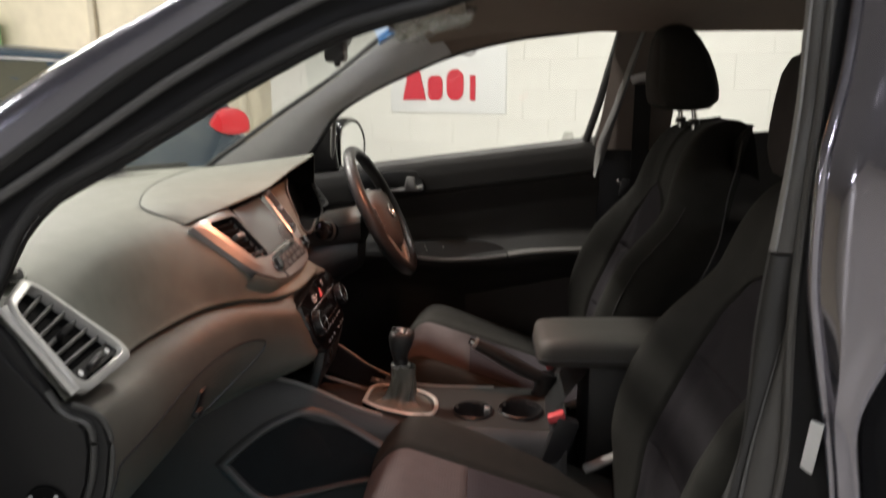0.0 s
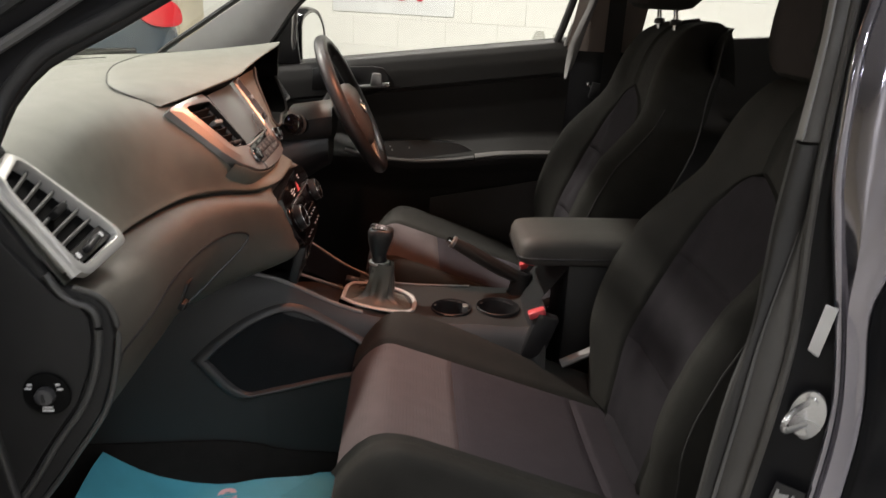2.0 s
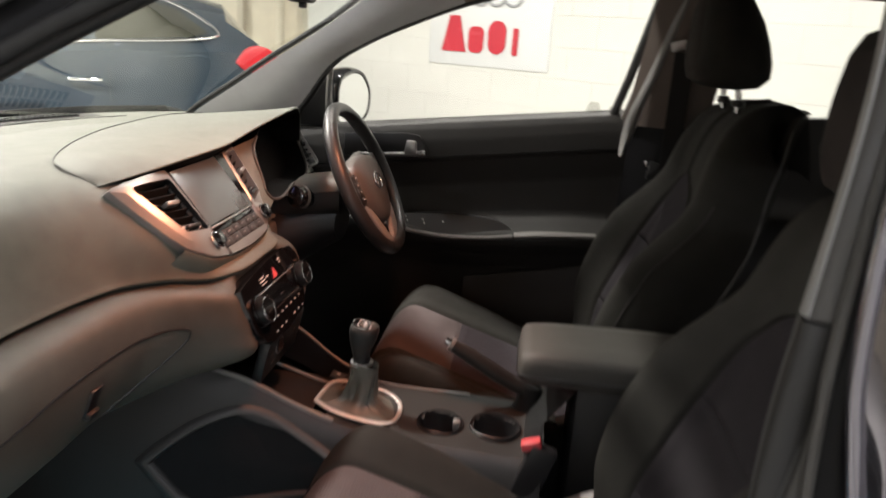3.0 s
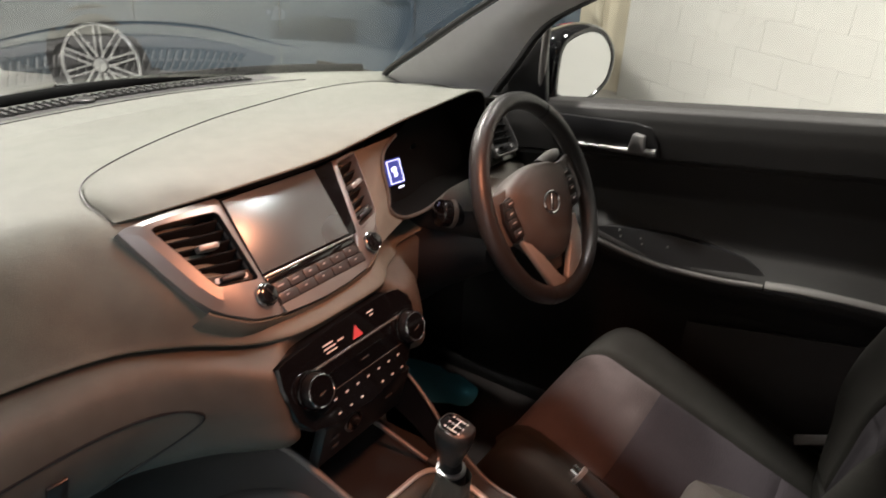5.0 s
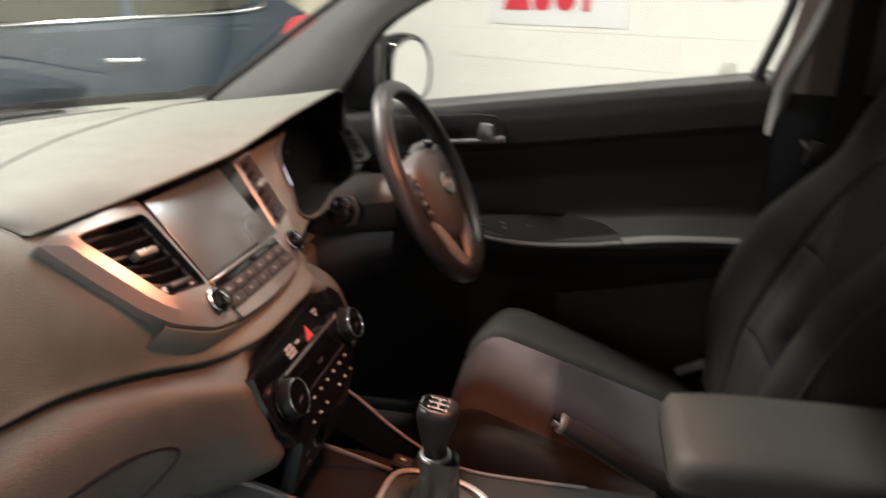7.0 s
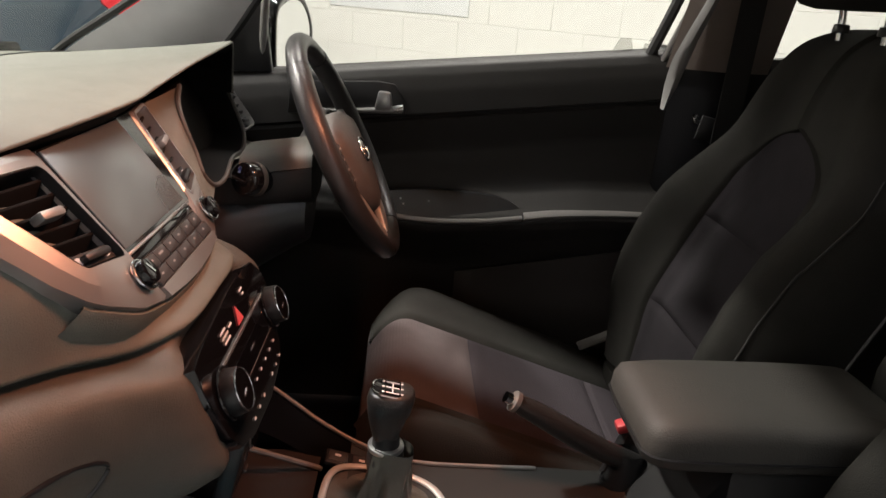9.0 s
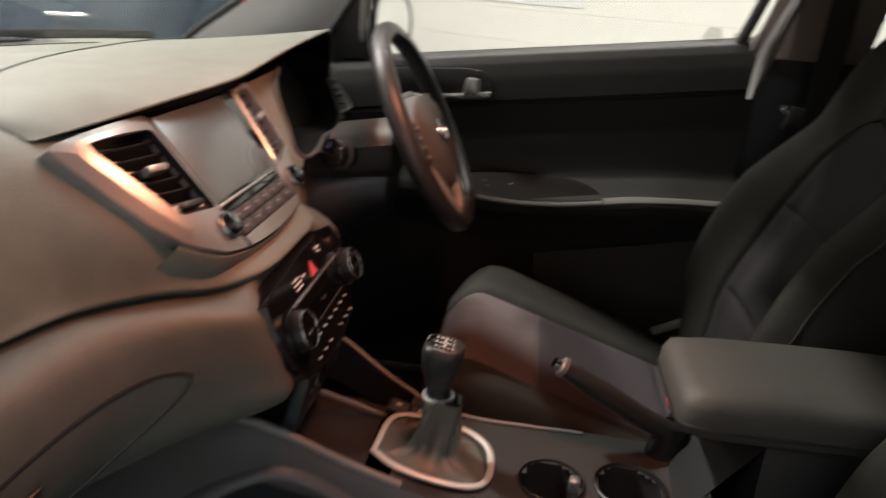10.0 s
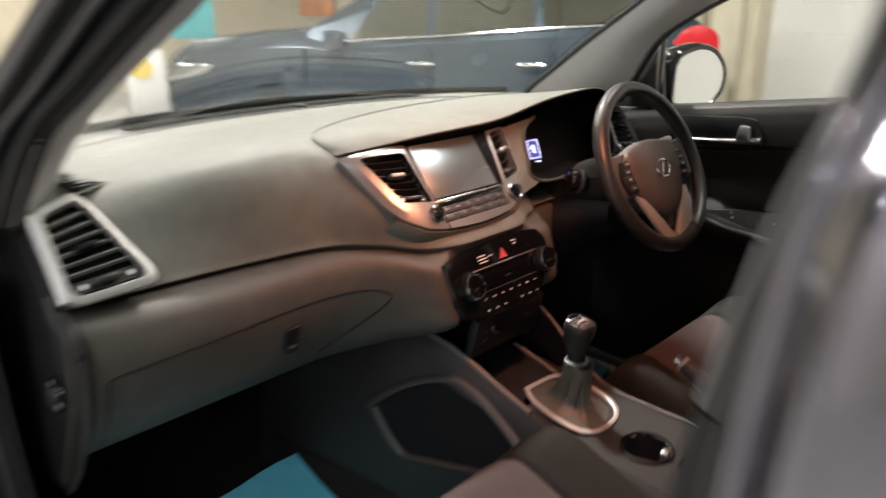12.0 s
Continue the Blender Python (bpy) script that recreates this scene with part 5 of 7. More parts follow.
def knob_ring(z, rx, ry, dx):
    return [Vector((dx + rx * math.copysign(abs(math.cos(a)) ** 0.8, math.cos(a)), 0.003 + ry * math.copysign(abs(math.sin(a)) ** 0.8, math.sin(a)), z)) for a in (2 * math.pi * k / 32 for k in range(32))]


part("knob", bm_loft([knob_ring(*r) for r in ((0.770, 0.0155, 0.0145, 0.0), (0.781, 0.018, 0.0165, 0.0), (0.796, 0.0225, 0.0205, 0.001), (0.811, 0.0268, 0.0238, 0.003), (0.824, 0.0288, 0.0248, 0.004), (0.8325, 0.0275, 0.0235, 0.005), (0.8362, 0.0248, 0.0208, 0.005))]), LEATHER, gear, angle=60)
KM = Matrix.Translation((0.005, 0.003, 0.835)) @ rot(0, 10, 0)
cap = part("knob_cap", bm_prism(rounded(0.046, 0.036, 0.014), 0.003, 0.001, m=KM), GLOSSBLACK, gear, "gloss black shift pattern cap")
part("cap_ring", bm_tube([KM @ Vector((x, y, 0.0015)) for x, y in rounded(0.048, 0.038, 0.015)], 0.0016, 8, 0, closed=True), CHROME, cap)
for dx, dy, sx, sy in ((-0.012, 0, 0.0014, 0.016), (0.0, 0, 0.0014, 0.016), (0.012, 0, 0.0014, 0.016), (0.0, 0, 0.024, 0.0014)):
    part("pattern_mark", bm_box(sy if sx < 0.01 else 0.0014, sx if sx < 0.01 else sx, 0.0006, m=KM @ Matrix.Translation((dy, dx, 0.0033))), WHITEMARK, cap)
for dx in (-0.012, 0.0, 0.012):
    for dy in (-0.0115, 0.0115):
        part("pattern_mark", bm_box(0.003, 0.0025, 0.0006, m=KM @ Matrix.Translation((dy, dx, 0.0033))), WHITEMARK, cap)

# ---- handbrake ----
hb = thing("handbrake", "black handbrake lever with chrome button beside the armrest", "handbrake")
HB = [(0.168, 0.077, 0.783), (0.20, 0.078, 0.766), (0.245, 0.079, 0.740), (0.29, 0.08, 0.715), (0.35, 0.08, 0.69)]
part("grip", bm_tube(HB, 0.016, 14, 5, radii=lambda t: 0.0125 + 0.003 * math.sin(t * math.pi) + 0.002 * t), LEATHER, hb)
part("button", bm_tube([(0.155, 0.0765, 0.790), (0.168, 0.077, 0.783)], 0.008, 14, 0), CHROME, hb, "chrome release button")
part("collar", bm_tube([(0.1655, 0.077, 0.7845), (0.171, 0.077, 0.7815)], 0.0145, 20, 0), SILVERDARK, hb)
part("boot", bm_surface(lambda u, v: Vector((0.335 + (0.036 - 0.016 * v) * math.cos(2 * math.pi * u), 0.08 + (0.024 - 0.006 * v) * math.sin(2 * math.pi * u), 0.655 + 0.05 * v + 0.006 * math.sin(v * 14))), 28, 12), BLACK, hb)

# ---- armrest ----
ar = thing("armrest", "grey leather padded armrest lid on the console box", "armrest")
AR = [(0.302, -0.040), (0.316, -0.056), (0.36, -0.062), (0.52, -0.062), (0.62, -0.058), (0.64, -0.04), (0.64, 0.10), (0.62, 0.122), (0.52, 0.126), (0.36, 0.122), (0.314, 0.114), (0.302, 0.098)]
ARP = smooth_path([(x, y, 0) for x, y in AR] + [(AR[0][0], AR[0][1], 0)], 4)[:-1]


def ar_ring(s, z):
    return [Vector(((p.x - 0.47) * s + 0.47, (p.y - 0.032) * s + 0.032, z + 0.01 * (p.x - 0.47))) for p in ARP]


part("lid", bm_loft([ar_ring(*r) for r in ((0.93, 0.781), (0.985, 0.786), (1.0, 0.80), (0.99, 0.82), (0.95, 0.834), (0.85, 0.841), (0.5, 0.845))]), ARMLEATHER, ar, angle=60)
part("lid_seam", bm_tube([p + Vector((0, 0, 0)) for p in ar_ring(1.003, 0.798)], 0.002, 6, 0, closed=True), BLACK, ar)
part("box", bm_box(0.25, 0.165, 0.39, 0.015, m=Matrix.Translation((0.535, 0.032, 0.595))), PLASTIC, ar)
part("box_front", bm_surface(lambda u, v: Vector((0.325 + 0.095 * v, -0.05 + 0.166 * u, 0.655 + 0.13 * v)), 6, 6), PLASTIC, ar)

# ---- front seats ----
def pad(S, a, b, dip, nu, nv, edge=0.16, open_edges=()):
    """A stuffed patch on the sheet S over a rectangle of its parameters, rounded down at its seams."""
    (u0, u1), (v0, v1) = a, b

    def f(i, j):
        u, v = u0 + (u1 - u0) * i, v0 + (v1 - v0) * j
        p = S(u, v)
        du, dv = (S(u + 1e-3, v) - S(u - 1e-3, v)), (S(u, v + 1e-3) - S(u, v - 1e-3))
        n = du.cross(dv).normalized()
        d = 1.0
        for k, t in (("u0", i), ("u1", 1 - i), ("v0", j), ("v1", 1 - j)):
            if k not in open_edges:
                d = min(d, t / edge)
        d = max(min(d, 1), 0)
        return p + n * (-dip * (1 - math.sqrt(1 - (1 - d) ** 2)))
    return bm_surface(f, nu, nv)


def cushion_sheet(cy, dx, dz):
    def S(s, w):
        x = -0.062 + dx + 0.585 * s
        front = max(0.15 - s, 0) / 0.15
        z = 0.667 + dz - 0.33 * (x - dx) - 0.085 * front ** 2.2
        aw = abs(w)
        z += (0.040 - 0.018 * s) * ease((aw - 0.55) / 0.27) * ease(s / 0.22)
        if aw > 0.86:
            z -= 0.11 * ((aw - 0.86) / 0.14) ** 2.0
        z -= 0.006 * math.cos(min(aw / 0.55, 1) * math.pi / 2) * ease(s * 3)
        return Vector((x + 0.02 * front * 0, cy + 0.285 * w * (1 - 0.06 * front), z))
    return S


BACKC = [Vector(p) for p in ((0.470, 0, 0.60), (0.484, 0, 0.68), (0.50, 0, 0.755), (0.537, 0, 0.84), (0.574, 0, 0.923), (0.611, 0, 1.003), (0.632, 0, 1.06), (0.645, 0, 1.12), (0.657, 0, 1.17), (0.675, 0, 1.215), (0.70, 0, 1.25), (0.74, 0, 1.275), (0.79, 0, 1.285))]


def by_length(path, n):
    """The same path with its points at even steps of length."""
    L = [0.0]
    for a, b in zip(path, path[1:]):
        L.append(L[-1] + (b - a).length)
    out, i = [], 0
    for k in range(n):
        d = L[-1] * k / (n - 1)
        while i < len(path) - 2 and L[i + 1] < d:
            i += 1
        out.append(path[i].lerp(path[i + 1], (d - L[i]) / max(L[i + 1] - L[i], 1e-9)))
    return out


BACKP = by_length(smooth_path(BACKC, 8), 90)
BACKWIDTH = [(0.0, 0.232), (0.15, 0.252), (0.3, 0.259), (0.5, 0.256), (0.59, 0.246), (0.65, 0.226), (0.70, 0.210), (0.80, 0.188), (0.88, 0.166), (0.94, 0.130), (1.0, 0.08)]
BOLSTER = [(-0.2, 0.02), (0.0, 0.022), (0.10, 0.036), (0.17, 0.052), (0.26, 0.068), (0.34, 0.074), (0.45, 0.070), (0.53, 0.052), (0.60, 0.032), (0.66, 0.017), (0.75, 0.012), (0.9, 0.006), (1.0, 0.0)]


def back_sheet(cy, dx, dz):
    def S(s, w):
        c = along(BACKP, min(max(s, 0), 1)) + Vector((0, 0, 0.69 * min(s, 0)))
        t = (along(BACKP, min(s + 0.02, 1)) - along(BACKP, max(s - 0.02, 0))).normalized()
        fwd = Vector((-t.z, 0, t.x))
        hw, bul = interp(BACKWIDTH, s)[0], interp(BOLSTER, s)[0]
        aw = abs(w)
        if aw <= 0.85:
            y, d = hw * w, bul * ease((aw - 0.46) / 0.36)
        else:
            q = min((aw - 0.85) / 0.5, 1.2) * math.pi * 0.52
            y = math.copysign(hw * 0.85 + (0.045 - 0.018 * ease((s - 0.75) / 0.25)) * math.sin(min(q, math.pi / 2)), w)
            d = bul - 0.12 * (1 - math.cos(q))
        d -= 0.010 * ease((0.60 - s) / 0.1) * ease((0.5 - aw) / 0.1)
        return Vector((c.x + dx, cy + y, c.z + dz)) + fwd * d
    return S


def arch(s):
    if s < 0.55:
        return 0.53 - 0.05 * max(0.2 - s, 0)
    return 0.53 * math.sqrt(max(1 - ((s - 0.55) / 0.14) ** 2, 0))


def front_seat(cy, cushion_at, back_at, head_at, inner, edges, label):
    """cushion_at, back_at and head_at shift those three along x and z; edges are the insert's two borders across the cushion."""
    st = thing("front_seat", label, "seat", group="front seats")
    (dx, dz), (bdx, bdz), (hdx, hdz) = cushion_at, back_at, head_at
    C, B = cushion_sheet(cy, dx, dz), back_sheet(cy, bdx, bdz)
    for a in ((0.0, 0.34), (0.34, 0.765), (0.765, 1.0)):
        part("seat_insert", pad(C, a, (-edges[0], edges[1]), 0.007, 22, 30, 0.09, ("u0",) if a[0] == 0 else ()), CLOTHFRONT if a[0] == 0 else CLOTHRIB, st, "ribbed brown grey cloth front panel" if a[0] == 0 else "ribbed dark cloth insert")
    for sgn in (-1, 1):
        part("side_bolster", pad(lambda s, w, sgn=sgn: C(s, sgn * w), (0.0, 1.0), (edges[0] if sgn < 0 else edges[1], 1.0), 0.009, 30, 18, 0.14, ("u0", "v1", "u1")), CLOTHSIDE, st)
        sk = bm_surface(lambda u, v, sgn=sgn: C(u, sgn * 1.0).lerp(Vector((-0.03 + dx + 0.55 * u, cy + sgn * 0.272, 0.43)), v), 24, 8)
        part("seat_valance", sk, CLOTHSIDE, st)
        part("piping", bm_tube([C(0.04 + 0.94 * k / 20, sgn * 0.985) + Vector((0, 0, 0.002)) for k in range(21)], 0.0025, 6, 0), BLACK, st)
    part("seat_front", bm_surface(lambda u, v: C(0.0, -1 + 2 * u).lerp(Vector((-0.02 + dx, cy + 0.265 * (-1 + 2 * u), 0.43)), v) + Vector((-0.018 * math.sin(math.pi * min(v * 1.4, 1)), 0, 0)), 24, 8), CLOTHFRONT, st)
    part("side_cover", bm_box(0.46, 0.022, 0.10, 0.009, m=Matrix.Translation((0.22 + dx, cy - inner * 0.285, 0.475)) @ rot(0, -3, 0)), SIDECOVER, st, "grey plastic side cover")
    part("side_cover", bm_box(0.46, 0.022, 0.10, 0.009, m=Matrix.Translation((0.22 + dx, cy + inner * 0.278, 0.47)) @ rot(0, -3, 0)), PLASTIC, st)
    for a in ((-0.14, 0.20), (0.20, 0.44), (0.44, 0.69)):
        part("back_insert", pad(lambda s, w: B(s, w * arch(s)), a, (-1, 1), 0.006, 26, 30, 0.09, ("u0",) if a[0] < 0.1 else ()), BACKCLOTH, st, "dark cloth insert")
    for sgn in (-1, 1):
        part("back_bolster", pad(lambda s, w, sgn=sgn: B(s, sgn * (arch(s) + (1.36 - arch(s)) * w)), (-0.14, 1.0), (0, 1), 0.008, 72, 40, 0.05, ("u0", "u1", "v1")), CLOTHSIDE, st)
        part("piping", bm_tube([B(0.04 + 0.62 * k / 30, sgn * 1.08) for k in range(31)], 0.0018, 6, 0), SEATSHELL, st)
    part("back_top", bm_surface(lambda u, v: B(1.0, -1.36 + 2.72 * u) + Vector((0.055 * v, 0, 0.008 * math.sin(math.pi * v) - 0.02 * v)), 30, 8), CLOTHSIDE, st)

    def rear(u, v):
        p = B(1 - v, -1.3 + 2.6 * u)
        q = B(1 - v, 1.3 if u > 0.5 else -1.3)
        c = along(BACKP, 1 - v)
        return Vector((c.x + bdx + 0.05 + 0.05 * ease(v * 5) + 0.02 * math.sin(math.pi * u), p.y if abs(u - 0.5) < 0.45 else q.y, c.z + bdz - 0.012 - 0.018 * ease(v * 5)))
    part("back_shell", bm_surface(rear, 20, 30), SEATSHELL, st)
    for sgn in (-1, 1):
        part("back_side", bm_surface(lambda u, v, sgn=sgn: B(u, sgn * 1.36).lerp(rear(1.0 if sgn > 0 else 0.0, 1 - u), v), 40, 4), CLOTHSIDE, st)
        part("piping", bm_tube([rear(1.0 if sgn > 0 else 0.0, 0.10 + 0.7 * k / 20) + Vector((0, sgn * 0.002, 0)) for k in range(21)], 0.0022, 6, 0), SEATSEAM, st, "thin grey seam along the seat back edge")

    def head(a, z, sx, sy):
        return [Vector((0.70 + hdx + a + 1.18 * sx * math.copysign(abs(math.cos(k)) ** 0.75, math.cos(k)), cy + sy * math.copysign(abs(math.sin(k)) ** 0.7, math.sin(k)), z + hdz)) for k in (2 * math.pi * q / 40 for q in range(40))]
    part("headrest", bm_loft([head(*r) for r in ((0.005, 1.287, 0.03, 0.085), (0.008, 1.293, 0.05, 0.115), (0.010, 1.312, 0.064, 0.131), (0.006, 1.34, 0.066, 0.136), (0.001, 1.38, 0.061, 0.132), (-0.006, 1.42, 0.053, 0.120), (-0.016, 1.46, 0.042, 0.098), (-0.022, 1.485, 0.029, 0.074), (-0.024, 1.494, 0.014, 0.045))]), CLOTHSIDE, st, angle=70)
    part("headrest_insert", bm_surface(lambda u, v: Vector((0.6975 + hdx + interp([(1.30, -0.060), (1.32, -0.0685), (1.37, -0.0735), (1.42, -0.071), (1.455, -0.069), (1.47, -0.064)], 1.30 + 0.165 * v)[0] + 0.012 * (2 * u - 1) ** 4, cy + (0.082 - 0.035 * v * v) * (2 * u - 1), 1.30 + 0.165 * v + hdz)), 12, 10, 0.004), HEADCLOTH, st, "brown grey cloth headrest front")
    for sgn in (-1, 1):
        part("headrest_post", bm_tube([(0.728 + hdx, cy + sgn * 0.062, 1.262 + bdz), (0.725 + hdx, cy + sgn * 0.062, 1.285 + hdz), (0.712 + hdx, cy + sgn * 0.058, 1.315 + hdz)], 0.0062, 12, 4), CHROME, st, "chrome headrest post")
        part("post_sleeve", bm_cyl(0.014, 0.012, 0.014, 20, 0.002, m=Matrix.Translation((0.728 + hdx, cy + sgn * 0.062, 1.281 + bdz))), BLACK, st)
    part("runner", bm_box(0.5, 0.035, 0.05, 0.005, m=Matrix.Translation((0.2, cy - 0.18, 0.345))), SIDECOVER, st)
    part("runner", bm_box(0.5, 0.035, 0.05, 0.005, m=Matrix.Translation((0.2, cy + 0.18, 0.345))), SIDECOVER, st)
    part("seat_pan", bm_box(0.46, 0.48, 0.10, 0.02, m=Matrix.Translation((0.22 + dx, cy, 0.42))), BLACK, st)
    for sgn in (-1, 1) if inner < 0 else (1,):
        part("hinge_cover", bm_tube([(0.40, cy + sgn * 0.235, 0.575 + dz), (0.435, cy + sgn * 0.236, 0.592 + dz), (0.475, cy + sgn * 0.236, 0.612 + dz)], 0.013, 10, 4, flat=0.7), HINGEGREY, st, "light grey hinge cover")
    # belt buckle on the inner side
    by, bx = cy + inner * 0.235, 0.02 if inner < 0 else 0.0
    bk = part("buckle", bm_box(0.05, 0.028, 0.12, 0.008, m=Matrix.Translation((0.345 + bx, by, 0.635 + dz - 0.5 * bx)) @ rot(0, 18, 0)), BLACK, st, "black belt buckle")
    part("release_button", bm_box(0.036, 0.022, 0.016, 0.004, m=Matrix.Translation((0.338 + bx, by, 0.694 + dz - 0.5 * bx)) @ rot(0, -20, 0)), BUCKLERED, bk, "red release button")
    return st


front_seat(-0.355, (0.022, 0.004), (0.005, -0.058), (0.019, -0.075), 1, (0.72, 0.56), "dark ribbed cloth passenger seat, empty")
front_seat(0.397, (0.016, 0.018), (0.0, 0.0), (-0.022, 0.022), -1, (0.56, 0.56), "dark ribbed cloth driver seat, empty")

# ---- rear bench ----
bench = thing("rear_bench", "dark cloth rear bench seat behind the front seats", "seat")
part("cushion", bm_box(0.5, 1.26, 0.18, 0.05, 3, m=Matrix.Translation((1.30, 0, 0.55))), CLOTHSIDE, bench)
part("backrest", bm_box(0.15, 1.26, 0.66, 0.05, 3, m=Matrix.Translation((1.62, 0, 0.93)) @ rot(0, 20, 0)), CLOTHSIDE, bench)
for y in (-0.36, 0.36):
    part("headrest", bm_box(0.09, 0.25, 0.14, 0.035, 3, m=Matrix.Translation((1.76, y, 1.31))), CLOTHSIDE, bench)

# ---- driver's door ----
door = thing("driver_door", "closed dark driver door with silver handle and armrest strip", "door")


def zsill(x):
    return 1.123 + 0.084 * (x + 0.2) / 0.7


def zcre(x):
    return 1.037 + 0.13 * x


def zarm(x):
    return interp([(-0.45, 0.86), (-0.09, 0.846), (0.06, 0.831), (0.262, 0.846), (0.40, 0.862), (0.6, 0.866)], x)[0]


def door_sec(x):
    s, c, a = zsill(x), zcre(x), zarm(x)
    return [(0.862, s - 0.03), (0.855, s + 0.0), (0.83, s + 0.002), (0.80, s), (0.784, s - 0.008), (0.776, s - 0.026), (0.770, (s + c) / 2), (0.768, c + 0.006), (0.779, c), (0.772, c - 0.008), (0.778, c - 0.03), (0.792, c - 0.08), (0.788, (c + a) / 2), (0.770, a + 0.05), (0.742, a + 0.018), (0.728, a + 0.004), (0.722, a - 0.012), (0.728, a - 0.03), (0.752, a - 0.06), (0.774, a - 0.11), (0.780, 0.66), (0.782, 0.45), (0.79, 0.34)]


def door_pt(x, v):
    sec = [Vector((x, y, z)) for y, z in door_sec(x)]
    s = v * (len(sec) - 1)
    i = min(int(s), len(sec) - 2)
    return sec[i].lerp(sec[i + 1], s - i)


part("door_card", bm_surface(lambda u, v: door_pt(-0.46 + 1.03 * u, v), 60, 88), DOORCARD, door, angle=50)
part("door_end", bm_surface(lambda u, v: door_pt(0.57, v) + Vector((0.004, 0.09 * u, 0)), 4, 44), BLACK, door)
part("crease_line", bm_tube([Vector((x, 0.7765, zcre(x))) for x in (-0.02, 0.1, 0.25, 0.4, 0.56)], 0.0035, 6, 4), BLACK, door)
hz_ = Matrix(((1, 0, 0, 0), (0, 0, -1, 0.772), (0, 1, 0, 0), (0, 0, 0, 1)))
part("handle_recess", bm_prism([(-0.245, 1.030), (-0.03, 1.038), (0.002, 1.046), (-0.004, 1.072), (-0.025, 1.104), (-0.06, 1.108), (-0.24, 1.096)], 0.008, 0.003, m=hz_), BLACK, door)
part("handle_strip", bm_tube([(-0.19, 0.760, 1.040), (-0.10, 0.758, 1.046), (-0.05, 0.757, 1.050), (-0.006, 0.759, 1.055)], 0.006, 10, 4, radii=lambda t: 0.004 + 0.005 * t), SILVER, door, "satin silver inner handle strip")
part("door_lever", bm_prism([(-0.066, 1.05), (-0.028, 1.052), (-0.032, 1.088), (-0.058, 1.090)], 0.02, 0.005, m=Matrix.Translation((0, -0.006, 0)) @ hz_), SILVER, door, "satin silver door lever")
swp = smooth_path([(-0.13, 0, 0.852), (-0.09, 0, 0.872), (0.05, 0, 0.888), (0.16, 0, 0.886), (0.225, 0, 0.878), (0.262, 0, 0.852), (0.16, 0, 0.838), (0.05, 0, 0.834), (-0.08, 0, 0.846)], 5)
swb = part("switch_panel", bm_loft([[Vector((p.x, 0.735 + d + (p.z - 0.84) * 0.5, p.z)) for p in swp] for d in (0.02, -0.006)]), BLACK, door, "black window switch panel")
for x, z in ((-0.05, 0.873), (-0.044, 0.862), (0.0, 0.868), (0.006, 0.858), (0.06, 0.866)):
    part("switch_mark", bm_box(0.004, 0.001, 0.004, m=Matrix.Translation((x, 0.7285 + (z - 0.84) * 0.5, z))), WHITEMARK, swb)
part("armrest_strip", bm_tube([(-0.14, 0.735, 0.856), (-0.09, 0.724, 0.846), (0.0, 0.718, 0.834), (0.08, 0.717, 0.830), (0.18, 0.719, 0.835), (0.262, 0.724, 0.845)], 0.006, 10, 5), SILVERDARK, door, "satin strip under the switches")
part("armrest_pad", bm_tube([(0.266, 0.733, 0.846), (0.33, 0.735, 0.855), (0.42, 0.737, 0.862), (0.56, 0.742, 0.866)], 0.016, 12, 4, flat=0.6), SILVERDARK, door)
part("map_pocket", bm_surface(lambda u, v: Vector((0.13 + 0.44 * u, 0.765 - 0.02 * math.sin(math.pi * v), 0.700 + 0.085 * u - (0.30 + 0.085 * u) * v)), 16, 10, 0.01), POCKETTRIM, door, "brown grey plastic map pocket")
part("mirror_corner", bm_prism([(-0.46, 1.10), (-0.28, 1.108), (-0.296, 1.255), (-0.315, 1.27)], 0.02, 0.004, m=Matrix.Translation((0, 0.03, 0)) @ hz_), BLACK, door, "black triangle behind the mirror")
part("quarter_bar", bm_tube([(-0.300, 0.795, 1.118), (-0.296, 0.782, 1.19), (-0.285, 0.762, 1.30)], 0.0085, 10, 4), SILVERDARK, door)
WT = [(-0.40, 0.745, 1.12), (-0.343, 0.722, 1.19), (-0.27, 0.70, 1.284), (-0.183, 0.69, 1.342), (-0.079, 0.68, 1.392), (0.089, 0.68, 1.460), (0.254, 0.68, 1.5), (0.417, 0.68, 1.521), (0.55, 0.685, 1.532), (0.578, 0.70, 1.526), (0.574, 0.715, 1.49), (0.553, 0.735, 1.40), (0.53, 0.755, 1.30), (0.50, 0.785, 1.188)]
part("window_seal", bm_tube([Vector(p) + Vector((0.004, 0.012, 0.006)) for p in WT], 0.012, 8, 4), RUBBER, door)
part("window_edge", bm_tube([Vector(p) + Vector((0.030, 0.0, 0.0)) for p in WT[9:]], 0.008, 8, 4, flat=0.8), SILVERDARK, door)
gl = part("window_glass", bm_surface(lambda u, v: Vector((-0.36 + 0.94 * u, 0.858 - 0.16 * v - 0.02 * v * v, 1.10 + 0.43 * v)), 10, 6), GLASS, door)
gl.visible_shadow = False


def on_glass(x, z):
    v = (z - 1.10) / 0.43
    return Vector((x, 0.858 - 0.16 * v - 0.02 * v * v - 0.003, z))


